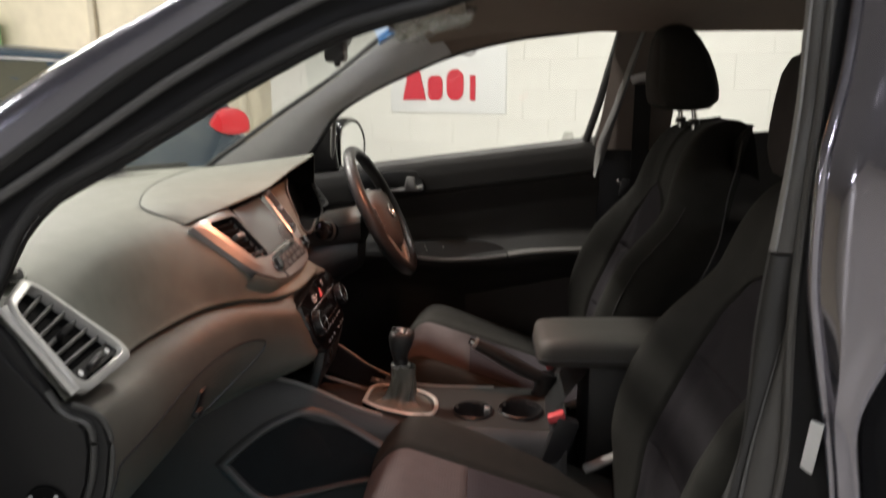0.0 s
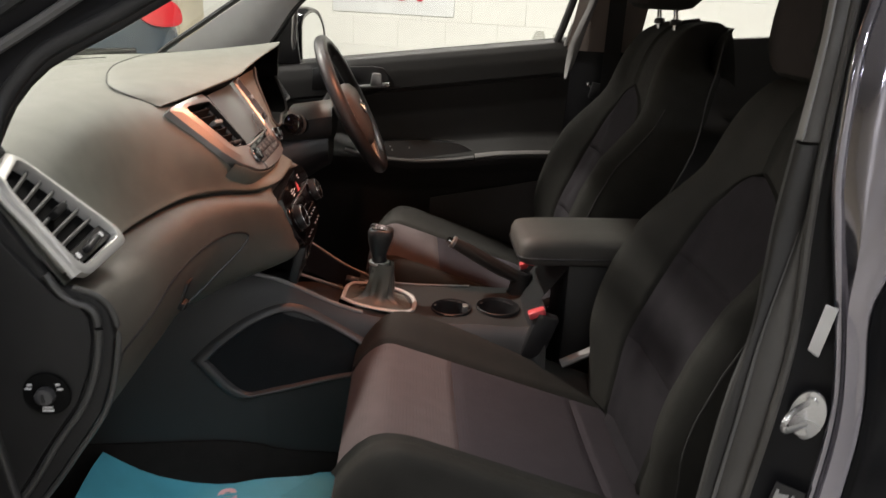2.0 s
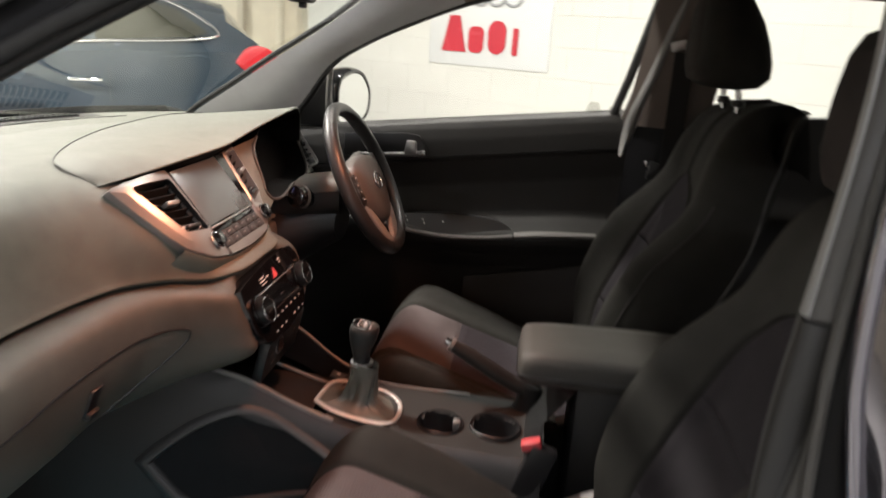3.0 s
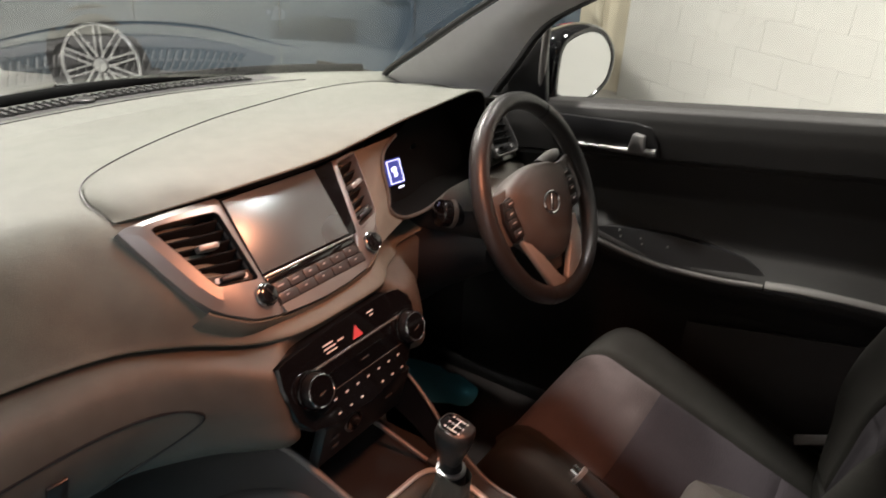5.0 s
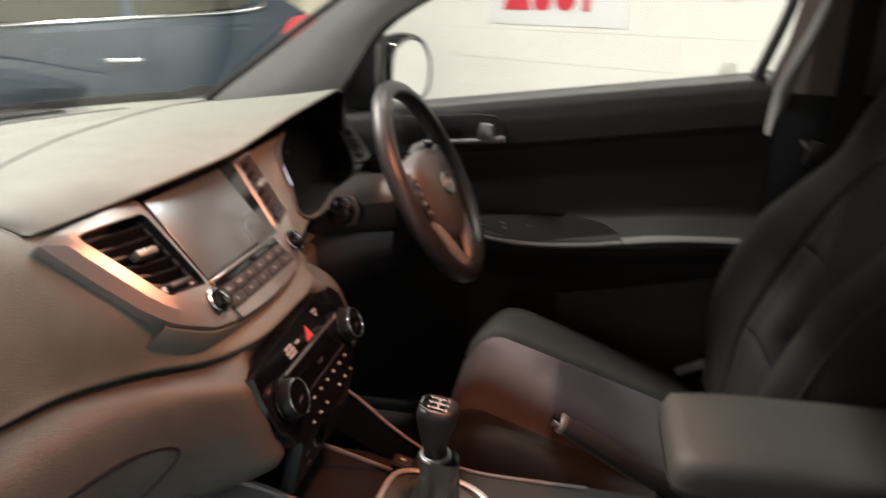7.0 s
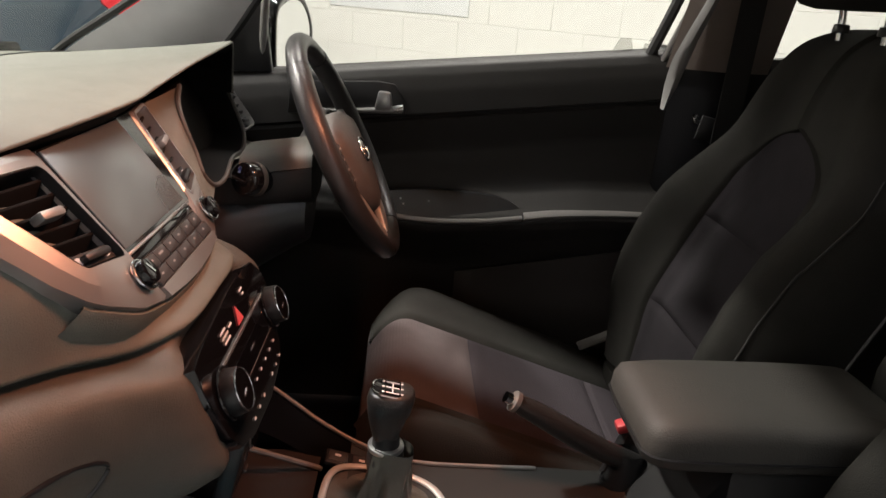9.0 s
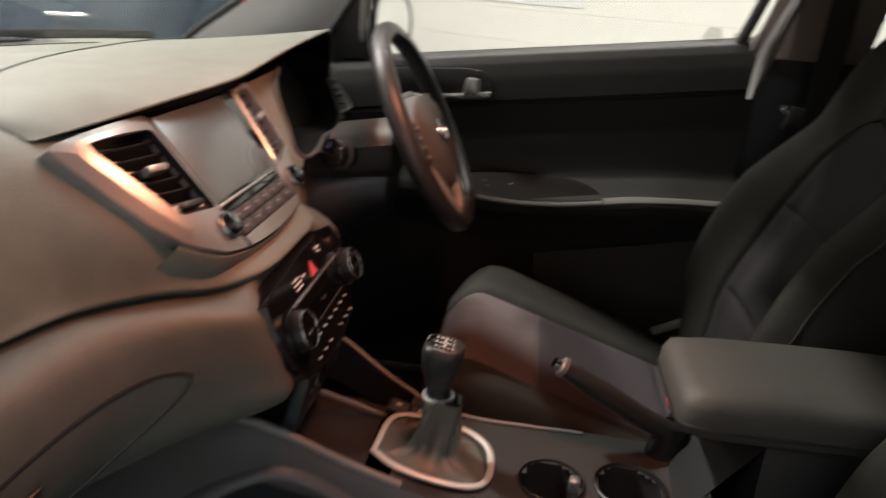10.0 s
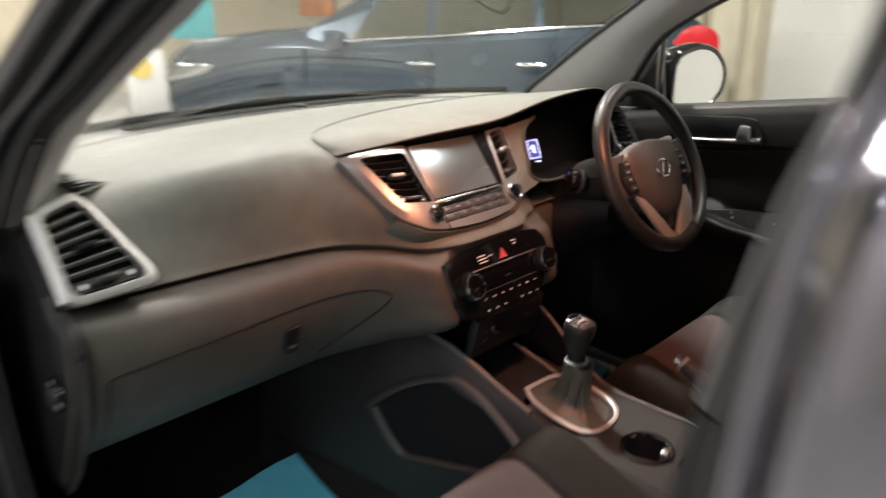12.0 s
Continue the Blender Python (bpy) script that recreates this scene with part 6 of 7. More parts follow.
for cx, pts in ((0.452, ((-0.022, -0.014), (0.022, -0.014), (0.012, 0.012), (-0.012, 0.012))), (0.512, ((-0.018, -0.012), (0.018, -0.012), (0.018, 0.004), (-0.018, 0.004))), (0.515, ((-0.014, 0.008), (0.014, 0.008), (0.012, 0.018), (-0.010, 0.018)))):
    bm = bmesh.new()
    f = bm.faces.new([bm.verts.new(on_glass(cx + a, 1.217 + b)) for a, b in pts])
    part("window_mark", bm, DECAL, door, "faint grey safety mark on the glass")

# ---- door mirror ----
dm_ = thing("door_mirror", "black door mirror with clear glass outside the driver window", "mirror")
MR = [(-0.405, 1.205), (-0.385, 1.232), (-0.32, 1.248), (-0.265, 1.232), (-0.228, 1.185), (-0.230, 1.135), (-0.25, 1.108), (-0.30, 1.080), (-0.36, 1.072), (-0.40, 1.085), (-0.408, 1.14)]
MRP = smooth_path([(x, 0, z) for x, z in MR] + [(MR[0][0], 0, MR[0][1])], 4)[:-1]
mc = Vector((0, 0.935, 1.17))


def mring(s, d):
    """Rings of the housing; the glass faces back and in to the driver."""
    out = []
    for p in MRP:
        r = mc + (Vector((0, 0.83 + (p.x + 0.408) * 1.17, p.z + 0.01)) - mc) * s
        r.x = -0.285 + 0.21 * (r.y - 0.83)
        out.append(r + Vector((-0.98, 0.21, 0)) * d)
    return out


part("housing", bm_loft([mring(0.93, 0.0), mring(0.97, -0.006), mring(1.06, -0.006), mring(1.12, 0.004), mring(1.14, 0.03), mring(1.02, 0.08), mring(0.6, 0.12)]), GLOSSBLACK, dm_, angle=60)
part("mirror_glass", bm_loft([mring(0.93, 0.002), mring(0.93, -0.004)]), MIRROR, dm_, "clear mirror glass")
part("stem", bm_tube([(-0.42, 0.83, 1.09), (-0.38, 0.87, 1.09), (-0.34, 0.91, 1.10)], 0.03, 12, 4, flat=0.6), GLOSSBLACK, dm_)

# ---- body shell ----
shell = thing("car_body", "dark metallic car body with open passenger door frame and pillars", "car body")
E1 = smooth_path([(-0.70, 0.72, 1.09), (-0.645, 0.692, 1.137), (-0.53, 0.665, 1.21), (-0.415, 0.645, 1.285), (-0.241, 0.625, 1.396), (-0.075, 0.60, 1.518), (0.0, 0.57, 1.545)], 6)
E2 = smooth_path([(-0.42, 0.755, 1.06), (-0.40, 0.742, 1.12), (-0.343, 0.718, 1.19), (-0.27, 0.695, 1.284), (-0.183, 0.685, 1.340), (-0.079, 0.675, 1.392), (0.089, 0.675, 1.462)], 6)
part("a_pillar_trim", bm_surface(lambda u, v: along(E1, u).lerp(along(E2, u), v) + Vector((0.012, -0.022, 0)) * math.sin(math.pi * v), 40, 12), PILLARTRIM, shell, "light grey windscreen pillar trim", angle=60)
E3 = smooth_path([(-0.075, 0.60, 1.518), (0.05, 0.61, 1.545), (0.25, 0.615, 1.558), (0.42, 0.615, 1.565), (0.6, 0.61, 1.57), (1.2, 0.59, 1.56), (1.8, 0.55, 1.50)], 5)
E4 = smooth_path([(-0.079, 0.675, 1.392), (0.089, 0.675, 1.462), (0.254, 0.678, 1.502), (0.417, 0.68, 1.523), (0.6, 0.685, 1.534), (1.2, 0.68, 1.53), (1.8, 0.64, 1.45)], 5)
part("roof_rail_trim", bm_surface(lambda u, v: along(E3, u).lerp(along(E4, u), v) + Vector((0, -0.012, -0.004)) * math.sin(math.pi * v), 40, 8), HEADLINER, shell)
part("headliner", bm_surface(lambda u, v: Vector((-0.03 + 1.95 * u + 0.06 * (2 * v - 1) ** 2 * (1 - u), -0.60 + 1.21 * v, 1.572 - 0.045 * (2 * v - 1) ** 4 - 0.05 * max(u - 0.6, 0) - 0.03 * (1 - min(u * 10, 1)))), 30, 16, 0.01), HEADLINER, shell, "fabric headliner, colour warmed for the orange bounce")
part("header_trim", bm_tube([(-0.055 + 0.08 * y * y, y, 1.528 - 0.03 * y * y) for y in (-0.6, -0.4, -0.2, 0, 0.2, 0.4, 0.6)], 0.022, 10, 4, flat=0.7), HEADLINER, shell)
part("roof_skin", bm_surface(lambda u, v: Vector((-0.06 + 2.3 * u, -0.61 + 1.22 * v, 1.645 - 0.05 * (2 * v - 1) ** 2 - 0.06 * (2 * u - 1) ** 2)), 20, 12, 0.004), PAINT, shell)
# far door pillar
part("b_pillar_trim", bm_surface(lambda u, v: Vector((0.533 + 0.045 * v + (0.212 - 0.015 * v) * u, 0.764 - 0.074 * v - 0.03 * math.sin(math.pi * u), 1.180 + 0.375 * v)), 14, 12, 0.006), BPTRIMSHADED, shell, "door pillar trim, colour darkened for the roof's shade")
part("b_pillar_lower", bm_surface(lambda u, v: Vector((0.525 + 0.03 * v + (0.20 + 0.1 * (1 - v)) * u, 0.80 - 0.03 * v - 0.03 * math.sin(math.pi * u), 0.34 + 0.853 * v)), 12, 12, 0.006), DOORWAY, shell, "black lower door pillar")
EDGE = [(1.096, 0.529, 0.002), (1.145, 0.528, 0.024), (1.195, 0.534, 0.031), (1.237, 0.547, 0.026), (1.305, 0.572, 0.020), (1.55, 0.640, 0.018)]


def pillar_edge(u, v):
    z = 1.096 + 0.454 * v
    x, w = interp(EDGE, z)
    return Vector((x + w * u, 0.740 - 0.195 * max(z - 1.18, 0) - 0.008 * math.sin(math.pi * u), z))


part("b_pillar_edge", bm_surface(pillar_edge, 4, 30, 0.003), BTRIMLIGHT, shell, "grey door seal edge")
belt = thing("seat_belt", "black seat belt hanging on the driver door pillar", "seat belt")
part("strap", bm_surface(lambda u, v: Vector((0.624 + 0.05 * u + 0.012 * v, 0.672 + 0.05 * v + 0.01 * v * v, 1.375 - 0.62 * v)), 2, 14, 0.002), BELT, belt)
part("guide", bm_tube([(0.612, 0.668, 1.385), (0.647, 0.66, 1.395), (0.684, 0.668, 1.385)], 0.012, 10, 4), PILLARTRIM, belt, "grey belt guide")
part("tongue", bm_box(0.055, 0.006, 0.05, 0.003, m=Matrix.Translation((0.632, 0.718, 1.062)) @ rot(0, 12, 0)), BLACK, belt)
part("tongue_hook", bm_tube([(0.60, 0.735, 1.09), (0.603, 0.735, 1.078), (0.62, 0.732, 1.072), (0.64, 0.73, 1.070)], 0.006, 8, 4), CHROME, belt, "chrome belt tongue")
# rear door and rear quarter on the far side
rd = thing("rear_door", "closed dark rear door with sill behind the driver seat", "door")
part("door_card", bm_surface(lambda u, v: Vector((0.70 + 0.95 * u, 0.80 - 0.02 * math.sin(math.pi * v) - 0.03 * max(0, 1 - abs(v - 0.35) * 12), 1.20 + 0.07 * u - 0.86 * v)), 16, 30), DOORCARD, rd)
part("sill_top", bm_surface(lambda u, v: Vector((0.70 + 0.95 * u, 0.80 + 0.05 * v, 1.20 + 0.07 * u + 0.002)), 12, 2, 0.004), DOORCARD, rd)
part("inner_handle", bm_box(0.06, 0.012, 0.02, 0.005, m=Matrix.Translation((0.94, 0.775, 1.12))), SILVER, rd)
g2 = part("window_glass", bm_surface(lambda u, v: Vector((0.70 + 0.95 * u, 0.85 - 0.17 * v, 1.19 + 0.35 * v)), 4, 4), GLASS, rd)
g2.visible_shadow = False
part("c_pillar", bm_surface(lambda u, v: Vector((1.56 + 0.5 * u + 0.1 * v, 0.84 - 0.20 * v, 1.26 + 0.30 * v)), 8, 8, 0.01), HEADLINER, rd)
part("rear_wall", bm_box(0.04, 1.5, 1.0, 0.01, m=Matrix.Translation((2.15, 0, 0.75))), BLACK, shell)
rg = part("rear_glass", bm_surface(lambda u, v: Vector((2.2 - 0.28 * v, -0.6 + 1.2 * u, 1.22 + 0.32 * v)), 4, 4), GLASS, shell)
rg.visible_shadow = False

# windscreen
ws = part("windscreen", bm_surface(lambda u, v: Vector(((-1.0 + 0.66 * (0.70 * (2 * u - 1)) ** 2) * (1 - v) + (-0.06 + 0.08 * (2 * u - 1) ** 2) * v - 0.02 * math.sin(math.pi * v), (0.715 - 0.115 * v) * (2 * u - 1), 1.117 + 0.413 * v + 0.012 * math.sin(math.pi * v))), 24, 12), GLASS, shell)
ws.visible_shadow = False
part("screen_border", bm_tube([screen_foot(y) + Vector((-0.020, 0, 0.002)) for y in (-0.69, -0.5, -0.3, -0.1, 0.1, 0.3, 0.5, 0.69)], 0.014, 12, 4), BLACKMATT, shell, "black windscreen border")
part("screen_border", bm_tube([p + Vector((-0.012, 0.004, 0.004)) for p in E1], 0.008, 8, 0), BLACK, shell)
wp = thing("wiper", "black windscreen wiper arms at rest", "wiper")
part("blade", bm_tube([(-1.03, 0.45, 1.10), (-1.07, 0.1, 1.112), (-1.05, -0.25, 1.108)], 0.007, 8, 5), BLACK, wp)
part("arm", bm_tube([(-1.06, 0.58, 1.07), (-1.07, 0.3, 1.10), (-1.07, 0.1, 1.12)], 0.008, 8, 4), BLACK, wp)
part("blade", bm_tube([(-1.05, -0.15, 1.105), (-1.01, -0.42, 1.10), (-0.95, -0.6, 1.09)], 0.007, 8, 5), BLACK, wp)
part("bonnet", bm_surface(lambda u, v: Vector((-1.06 - 0.77 * u + 0.30 * (2 * v - 1) ** 2 * (1 - 0.3 * u), 0.83 * (2 * v - 1), 1.045 - 0.05 * u - 0.16 * u ** 3 - 0.03 * (2 * v - 1) ** 4)), 24, 20, 0.004), PAINT, shell, "dark metallic bonnet")
part("front_bumper", bm_surface(lambda u, v: Vector((-1.80 + 0.25 * (2 * u - 1) ** 2 - 0.08 * math.sin(math.pi * v), 0.88 * (2 * u - 1), 0.84 - 0.6 * v)), 16, 8, 0.004), PAINT, shell)
for sgn in (-1, 1):
    part("front_wing", bm_surface(lambda u, v, sgn=sgn: Vector((-0.47 - 1.08 * u, sgn * (0.86 + 0.05 * math.sin(math.pi * v) - 0.04 * u), 1.03 - 0.10 * u - 0.72 * v)), 14, 10, 0.004), PAINT, shell)

# near side: front pillar and roof rail round the open doorway
NI = [(-0.395, -0.752, 1.10), (-0.378, -0.744, 1.135), (-0.366, -0.737, 1.16), (-0.358, -0.726, 1.189), (-0.341, -0.716, 1.217), (-0.316, -0.707, 1.243), (-0.278, -0.698, 1.265), (-0.239, -0.690, 1.287), (-0.187, -0.679, 1.319), (-0.122, -0.666, 1.358), (-0.057, -0.654, 1.393), (0.009, -0.644, 1.424), (0.075, -0.637, 1.444), (0.128, -0.633, 1.457), (0.22, -0.628, 1.490), (0.32, -0.622, 1.525), (0.45, -0.615, 1.552), (0.7, -0.605, 1.56), (1.2, -0.60, 1.55), (1.7, -0.57, 1.48)]
NM = [(-0.55, -0.80, 1.08), (-0.47, -0.77, 1.19), (-0.361, -0.732, 1.281), (-0.30, -0.716, 1.327), (-0.238, -0.70, 1.374), (-0.176, -0.687, 1.414), (-0.113, -0.673, 1.454), (-0.02, -0.665, 1.508), (0.1, -0.655, 1.555), (0.3, -0.645, 1.592), (0.6, -0.64, 1.605), (1.2, -0.63, 1.595), (1.7, -0.60, 1.53)]
NQ = [(-0.60, -0.76, 1.14), (-0.48, -0.71, 1.28), (-0.381, -0.689, 1.349), (-0.343, -0.68, 1.374), (-0.304, -0.672, 1.40), (-0.252, -0.662, 1.428), (-0.187, -0.65, 1.464), (-0.09, -0.64, 1.515), (0.05, -0.62, 1.575), (0.3, -0.60, 1.618), (0.6, -0.59, 1.635), (1.2, -0.59, 1.62), (1.7, -0.56, 1.56)]


PI_, PM_, PQ_ = smooth_path(NI, 6), smooth_path(NM, 6), smooth_path(NQ, 6)


def near(path, u):
    """A point of a pillar path by its share of length, so that the three run side by side."""
    L = [0.0]
    for a, b in zip(path, path[1:]):
        L.append(L[-1] + (b - a).length)
    s = u * L[-1]
    i = max(0, min(len(path) - 2, sum(1 for a in L if a <= s) - 1))
    return path[i].lerp(path[i + 1], (s - L[i]) / max(L[i + 1] - L[i], 1e-9))


NW = smooth_path([(-0.60, -0.645, 1.10), (-0.568, -0.631, 1.131), (-0.521, -0.608, 1.192), (-0.403, -0.576, 1.277), (-0.282, -0.555, 1.342), (-0.214, -0.538, 1.385), (-0.075, -0.535, 1.508), (0.1, -0.54, 1.548), (0.6, -0.55, 1.575), (1.2, -0.545, 1.565), (1.7, -0.52, 1.51)], 6)
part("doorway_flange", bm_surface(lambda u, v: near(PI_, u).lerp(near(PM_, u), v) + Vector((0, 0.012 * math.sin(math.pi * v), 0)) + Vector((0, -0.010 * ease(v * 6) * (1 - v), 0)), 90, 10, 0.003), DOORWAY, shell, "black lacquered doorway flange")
part("roof_rail", bm_surface(lambda u, v: near(PM_, u).lerp(near(PQ_, u), v) + Vector((-0.006, -0.016, 0.006)) * math.sin(math.pi * v), 90, 10, 0.003), PAINT, shell, "dark metallic front pillar and roof rail", angle=60)
part("doorway_seal", bm_tube([p + Vector((0.002, -0.010, 0.005)) for p in PI_], 0.0085, 10, 0), RUBBER, shell, "black rubber door seal")
part("trim_edge", bm_tube([near(PI_, k / 80).lerp(near(NW, k / 80), 0.08) + Vector((0.006, -0.002, -0.004)) for k in range(81)], 0.0095, 10, 0), RUBBER, shell, "black rubber trim edge")
part("outer_seal", bm_tube([near(PI_, k / 80).lerp(near(PM_, k / 80), 0.55) + Vector((0, -0.004, 0)) for k in range(81)], 0.006, 8, 0), RUBBERGREY, shell, "grey rubber seal line")
part("outer_seal", bm_tube([near(PI_, k / 80).lerp(near(PM_, k / 80), 0.95) + Vector((0, -0.004, 0)) for k in range(81)], 0.007, 8, 0), RUBBER, shell)
part("a_pillar_trim", bm_surface(lambda u, v: near(PI_, u).lerp(near(NW, u), v) + Vector((0.006, 0.016, 0)) * math.sin(math.pi * v), 70, 8, 0.003), PILLARTRIM, shell, "light grey windscreen pillar trim", angle=60)
part("screen_border", bm_tube([p + Vector((-0.012, -0.004, 0.004)) for p in NW[:30]], 0.008, 8, 0), BLACK, shell)

# hinge pillar, sill and floor
part("hinge_pillar", bm_surface(lambda u, v: Vector((-0.95 + 0.50 * u + 0.06 * ease(1 - v * 3) - 0.02 * v, -0.800 - 0.03 * math.sin(math.pi * u), 1.10 - 0.85 * v)), 12, 16, 0.006), DOORWAY, shell)
part("hinge_seal", bm_tube([(-0.43, -0.815, 1.04), (-0.415, -0.815, 0.92), (-0.408, -0.815, 0.80), (-0.39, -0.815, 0.66), (-0.34, -0.815, 0.5), (-0.28, -0.81, 0.40)], 0.012, 10, 5), RUBBER, shell)
part("hinge_seal", bm_tube([(-0.402, -0.805, 1.05), (-0.385, -0.805, 0.93), (-0.378, -0.805, 0.83), (-0.36, -0.805, 0.72), (-0.32, -0.80, 0.6)], 0.004, 8, 5), RUBBER, shell)
part("sill", bm_box(1.0, 0.12, 0.16, 0.03, 3, m=Matrix.Translation((-0.02, -0.80, 0.30))), PAINT, shell)
part("sill_trim", bm_box(0.95, 0.10, 0.02, 0.006, m=Matrix.Translation((0.0, -0.74, 0.375))), PLASTIC, shell)
part("carpet", bm_surface(lambda u, v: Vector((-0.98 + 3.0 * u, -0.75 + 1.56 * v, 0.315 + 0.42 * ease((0.14 - u) / 0.14))), 40, 10, 0.01), CARPET, shell, "black carpeted floor")
part("footwell_side", bm_surface(lambda u, v: Vector((-0.99 + 0.56 * u, 0.800 - 0.012 * math.sin(math.pi * v), 0.30 + 0.80 * v)), 8, 8, 0.006), CARPET, shell)
part("sill", bm_box(1.2, 0.10, 0.14, 0.03, 3, m=Matrix.Translation((0.0, 0.83, 0.29))), PLASTIC, shell)
part("bulkhead", bm_box(0.03, 1.6, 0.72, 0.0, m=Matrix.Translation((-0.96, 0, 0.69))), CARPET, shell)
part("screen_base", bm_tube([(-1.035 + 0.42 * y * y, y, 1.105 - 0.02 * y * y) for y in (-0.7, -0.5, -0.3, -0.1, 0.1, 0.3, 0.5, 0.7)], 0.017, 10, 4), BLACK, shell, "black border at the foot of the windscreen")
part("floor_pan", bm_box(3.4, 1.66, 0.06, 0.02, m=Matrix.Translation((0.2, 0, 0.25))), BLACK, shell)

# near door pillar
BI = smooth_path([(0.572, -0.575, 1.55), (0.562, -0.596, 1.45), (0.558, -0.608, 1.379), (0.551, -0.622, 1.333), (0.535, -0.650, 1.27), (0.513, -0.675, 1.152), (0.504, -0.683, 1.071), (0.494, -0.702, 0.948), (0.467, -0.72, 0.848), (0.447, -0.735, 0.691), (0.422, -0.763, 0.455)], 6)
BS = smooth_path([(0.592, -0.592, 1.55), (0.582, -0.615, 1.45), (0.574, -0.632, 1.379), (0.568, -0.645, 1.333), (0.555, -0.668, 1.27), (0.540, -0.693, 1.152), (0.538, -0.702, 1.071), (0.535, -0.723, 0.947), (0.519, -0.741, 0.847), (0.492, -0.760, 0.689), (0.462, -0.786, 0.453)], 6)
BM = smooth_path([(0.591, -0.591, 1.55), (0.581, -0.614, 1.45), (0.573, -0.631, 1.379), (0.567, -0.644, 1.333), (0.553, -0.666, 1.27), (0.538, -0.688, 1.152), (0.531, -0.693, 1.071), (0.502, -0.712, 0.948), (0.484, -0.729, 0.848), (0.460, -0.748, 0.691), (0.432, -0.775, 0.455)], 6)
BP = smooth_path([(0.612, -0.612, 1.55), (0.598, -0.642, 1.45), (0.586, -0.660, 1.379), (0.573, -0.674, 1.333), (0.558, -0.690, 1.27), (0.552, -0.711, 1.152), (0.558, -0.727, 1.08), (0.576, -0.754, 0.945), (0.577, -0.772, 0.844), (0.557, -0.790, 0.687), (0.530, -0.818, 0.451)], 6)
BT = smooth_path([(0.67, -0.555, 1.55), (0.66, -0.572, 1.45), (0.655, -0.585, 1.379), (0.65, -0.60, 1.333), (0.64, -0.622, 1.27), (0.625, -0.645, 1.152), (0.62, -0.655, 1.071), (0.61, -0.675, 0.948), (0.60, -0.69, 0.848), (0.60, -0.71, 0.691), (0.6, -0.73, 0.455)], 6)


def strip(pa, pb, bulge, nv=8):
    n = len(pa) - 1
    return lambda u, v: along(pa, u).lerp(along(pb, u), v) + Vector(bulge) * math.sin(math.pi * v)


part("b_pillar_inner", bm_surface(strip(BT, BI, (0, 0.01, 0)), 50, 8, 0.004), PILLARDARK, shell, "grey door pillar trim")
bstrip = strip(BI, BS, (-0.008, -0.004, 0))
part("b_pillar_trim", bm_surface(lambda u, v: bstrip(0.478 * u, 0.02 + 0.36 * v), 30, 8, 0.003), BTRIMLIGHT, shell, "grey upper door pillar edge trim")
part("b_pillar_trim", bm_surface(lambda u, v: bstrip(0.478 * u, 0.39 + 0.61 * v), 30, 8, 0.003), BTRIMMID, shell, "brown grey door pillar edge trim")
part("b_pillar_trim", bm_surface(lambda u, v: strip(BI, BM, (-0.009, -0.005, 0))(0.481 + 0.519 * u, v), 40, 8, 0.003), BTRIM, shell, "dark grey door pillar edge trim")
part("b_pillar_lower_trim", bm_surface(lambda u, v: strip(BM, BS, (-0.004, -0.003, 0))(0.481 + 0.519 * u, v), 40, 8, 0.003), BTRIMMID, shell, "brown grey lower door pillar trim")
# a pale tube paints the highlight that runs down the ridge
part("trim_highlight", bm_tube([along(BM, 0.60 + 0.4 * k / 40) + Vector((-0.003, -0.003, 0)) for k in range(41)], 0.0022, 8, 0, radii=lambda t: 0.0006 + 0.0020 * ease(t * 2)), RUBBERGREY, shell, "thin pale tube drawn as the trim ridge's highlight")
part("b_pillar_seal", bm_tube([along(BS, k / 60) + Vector((-0.003, -0.003, 0)) for k in range(61)], 0.0055, 8, 0), BTRIMMID, shell)
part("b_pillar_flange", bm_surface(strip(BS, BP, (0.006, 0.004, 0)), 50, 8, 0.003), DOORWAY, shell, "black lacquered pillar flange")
# edge tube in the brightened paint, for the highlight along the flange
part("b_pillar_seal", bm_tube([along(BP, k / 60) + Vector((-0.002, 0.0, 0)) for k in range(61)], 0.0065, 10, 0), PAINTBRIGHT, shell)
BQ = [p + Vector((0.019 + 0.095 * ease((p.z - 0.975) / 0.20), -0.018 - 0.027 * ease((p.z - 0.975) / 0.20), 0)) for p in BP]
part("b_pillar_outer", bm_surface(lambda u, v: strip(BP, BQ, (-0.010, -0.014, 0))(u, v) + Vector((0.003, -0.005, 0)) * math.sin(3 * math.pi * v), 80, 24), PAINTBRIGHT, shell, "outer door pillar, metallic body paint brightened for its reflection", angle=60)
BR = [p + Vector((0.16, 0.012, 0)) for p in BQ]
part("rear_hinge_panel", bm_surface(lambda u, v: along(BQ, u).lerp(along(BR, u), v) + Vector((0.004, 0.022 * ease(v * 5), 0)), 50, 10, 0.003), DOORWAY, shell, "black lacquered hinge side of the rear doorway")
for zz in (0.93, 0.66):
    hg = part("rear_hinge", bm_box(0.045, 0.02, 0.05, 0.006, m=Matrix.Translation((0.675, -0.795 - 0.1 * (0.93 - zz), zz)) @ rot(6, 4, -12)), DOORWAY, shell, "black rear door hinge")
    part("bolt", bm_cyl(0.009, 0.008, 0.008, 6, m=Matrix.Translation((0.672, -0.810 - 0.1 * (0.93 - zz), zz)) @ rot(90, 0, 0)), RUBBER, hg)
bw = [Vector((0.655 + 0.012 * k, -0.815 - 0.006 * k, 0.765 - 0.002 * k)) for k in range(9)]
part("cable_bellows", bm_tube(bw, 0.016, 12, 4, radii=lambda t: 0.016 + 0.003 * math.cos(t * 2 * math.pi * 8)), RUBBER, shell, "ribbed black rubber cable bellows")
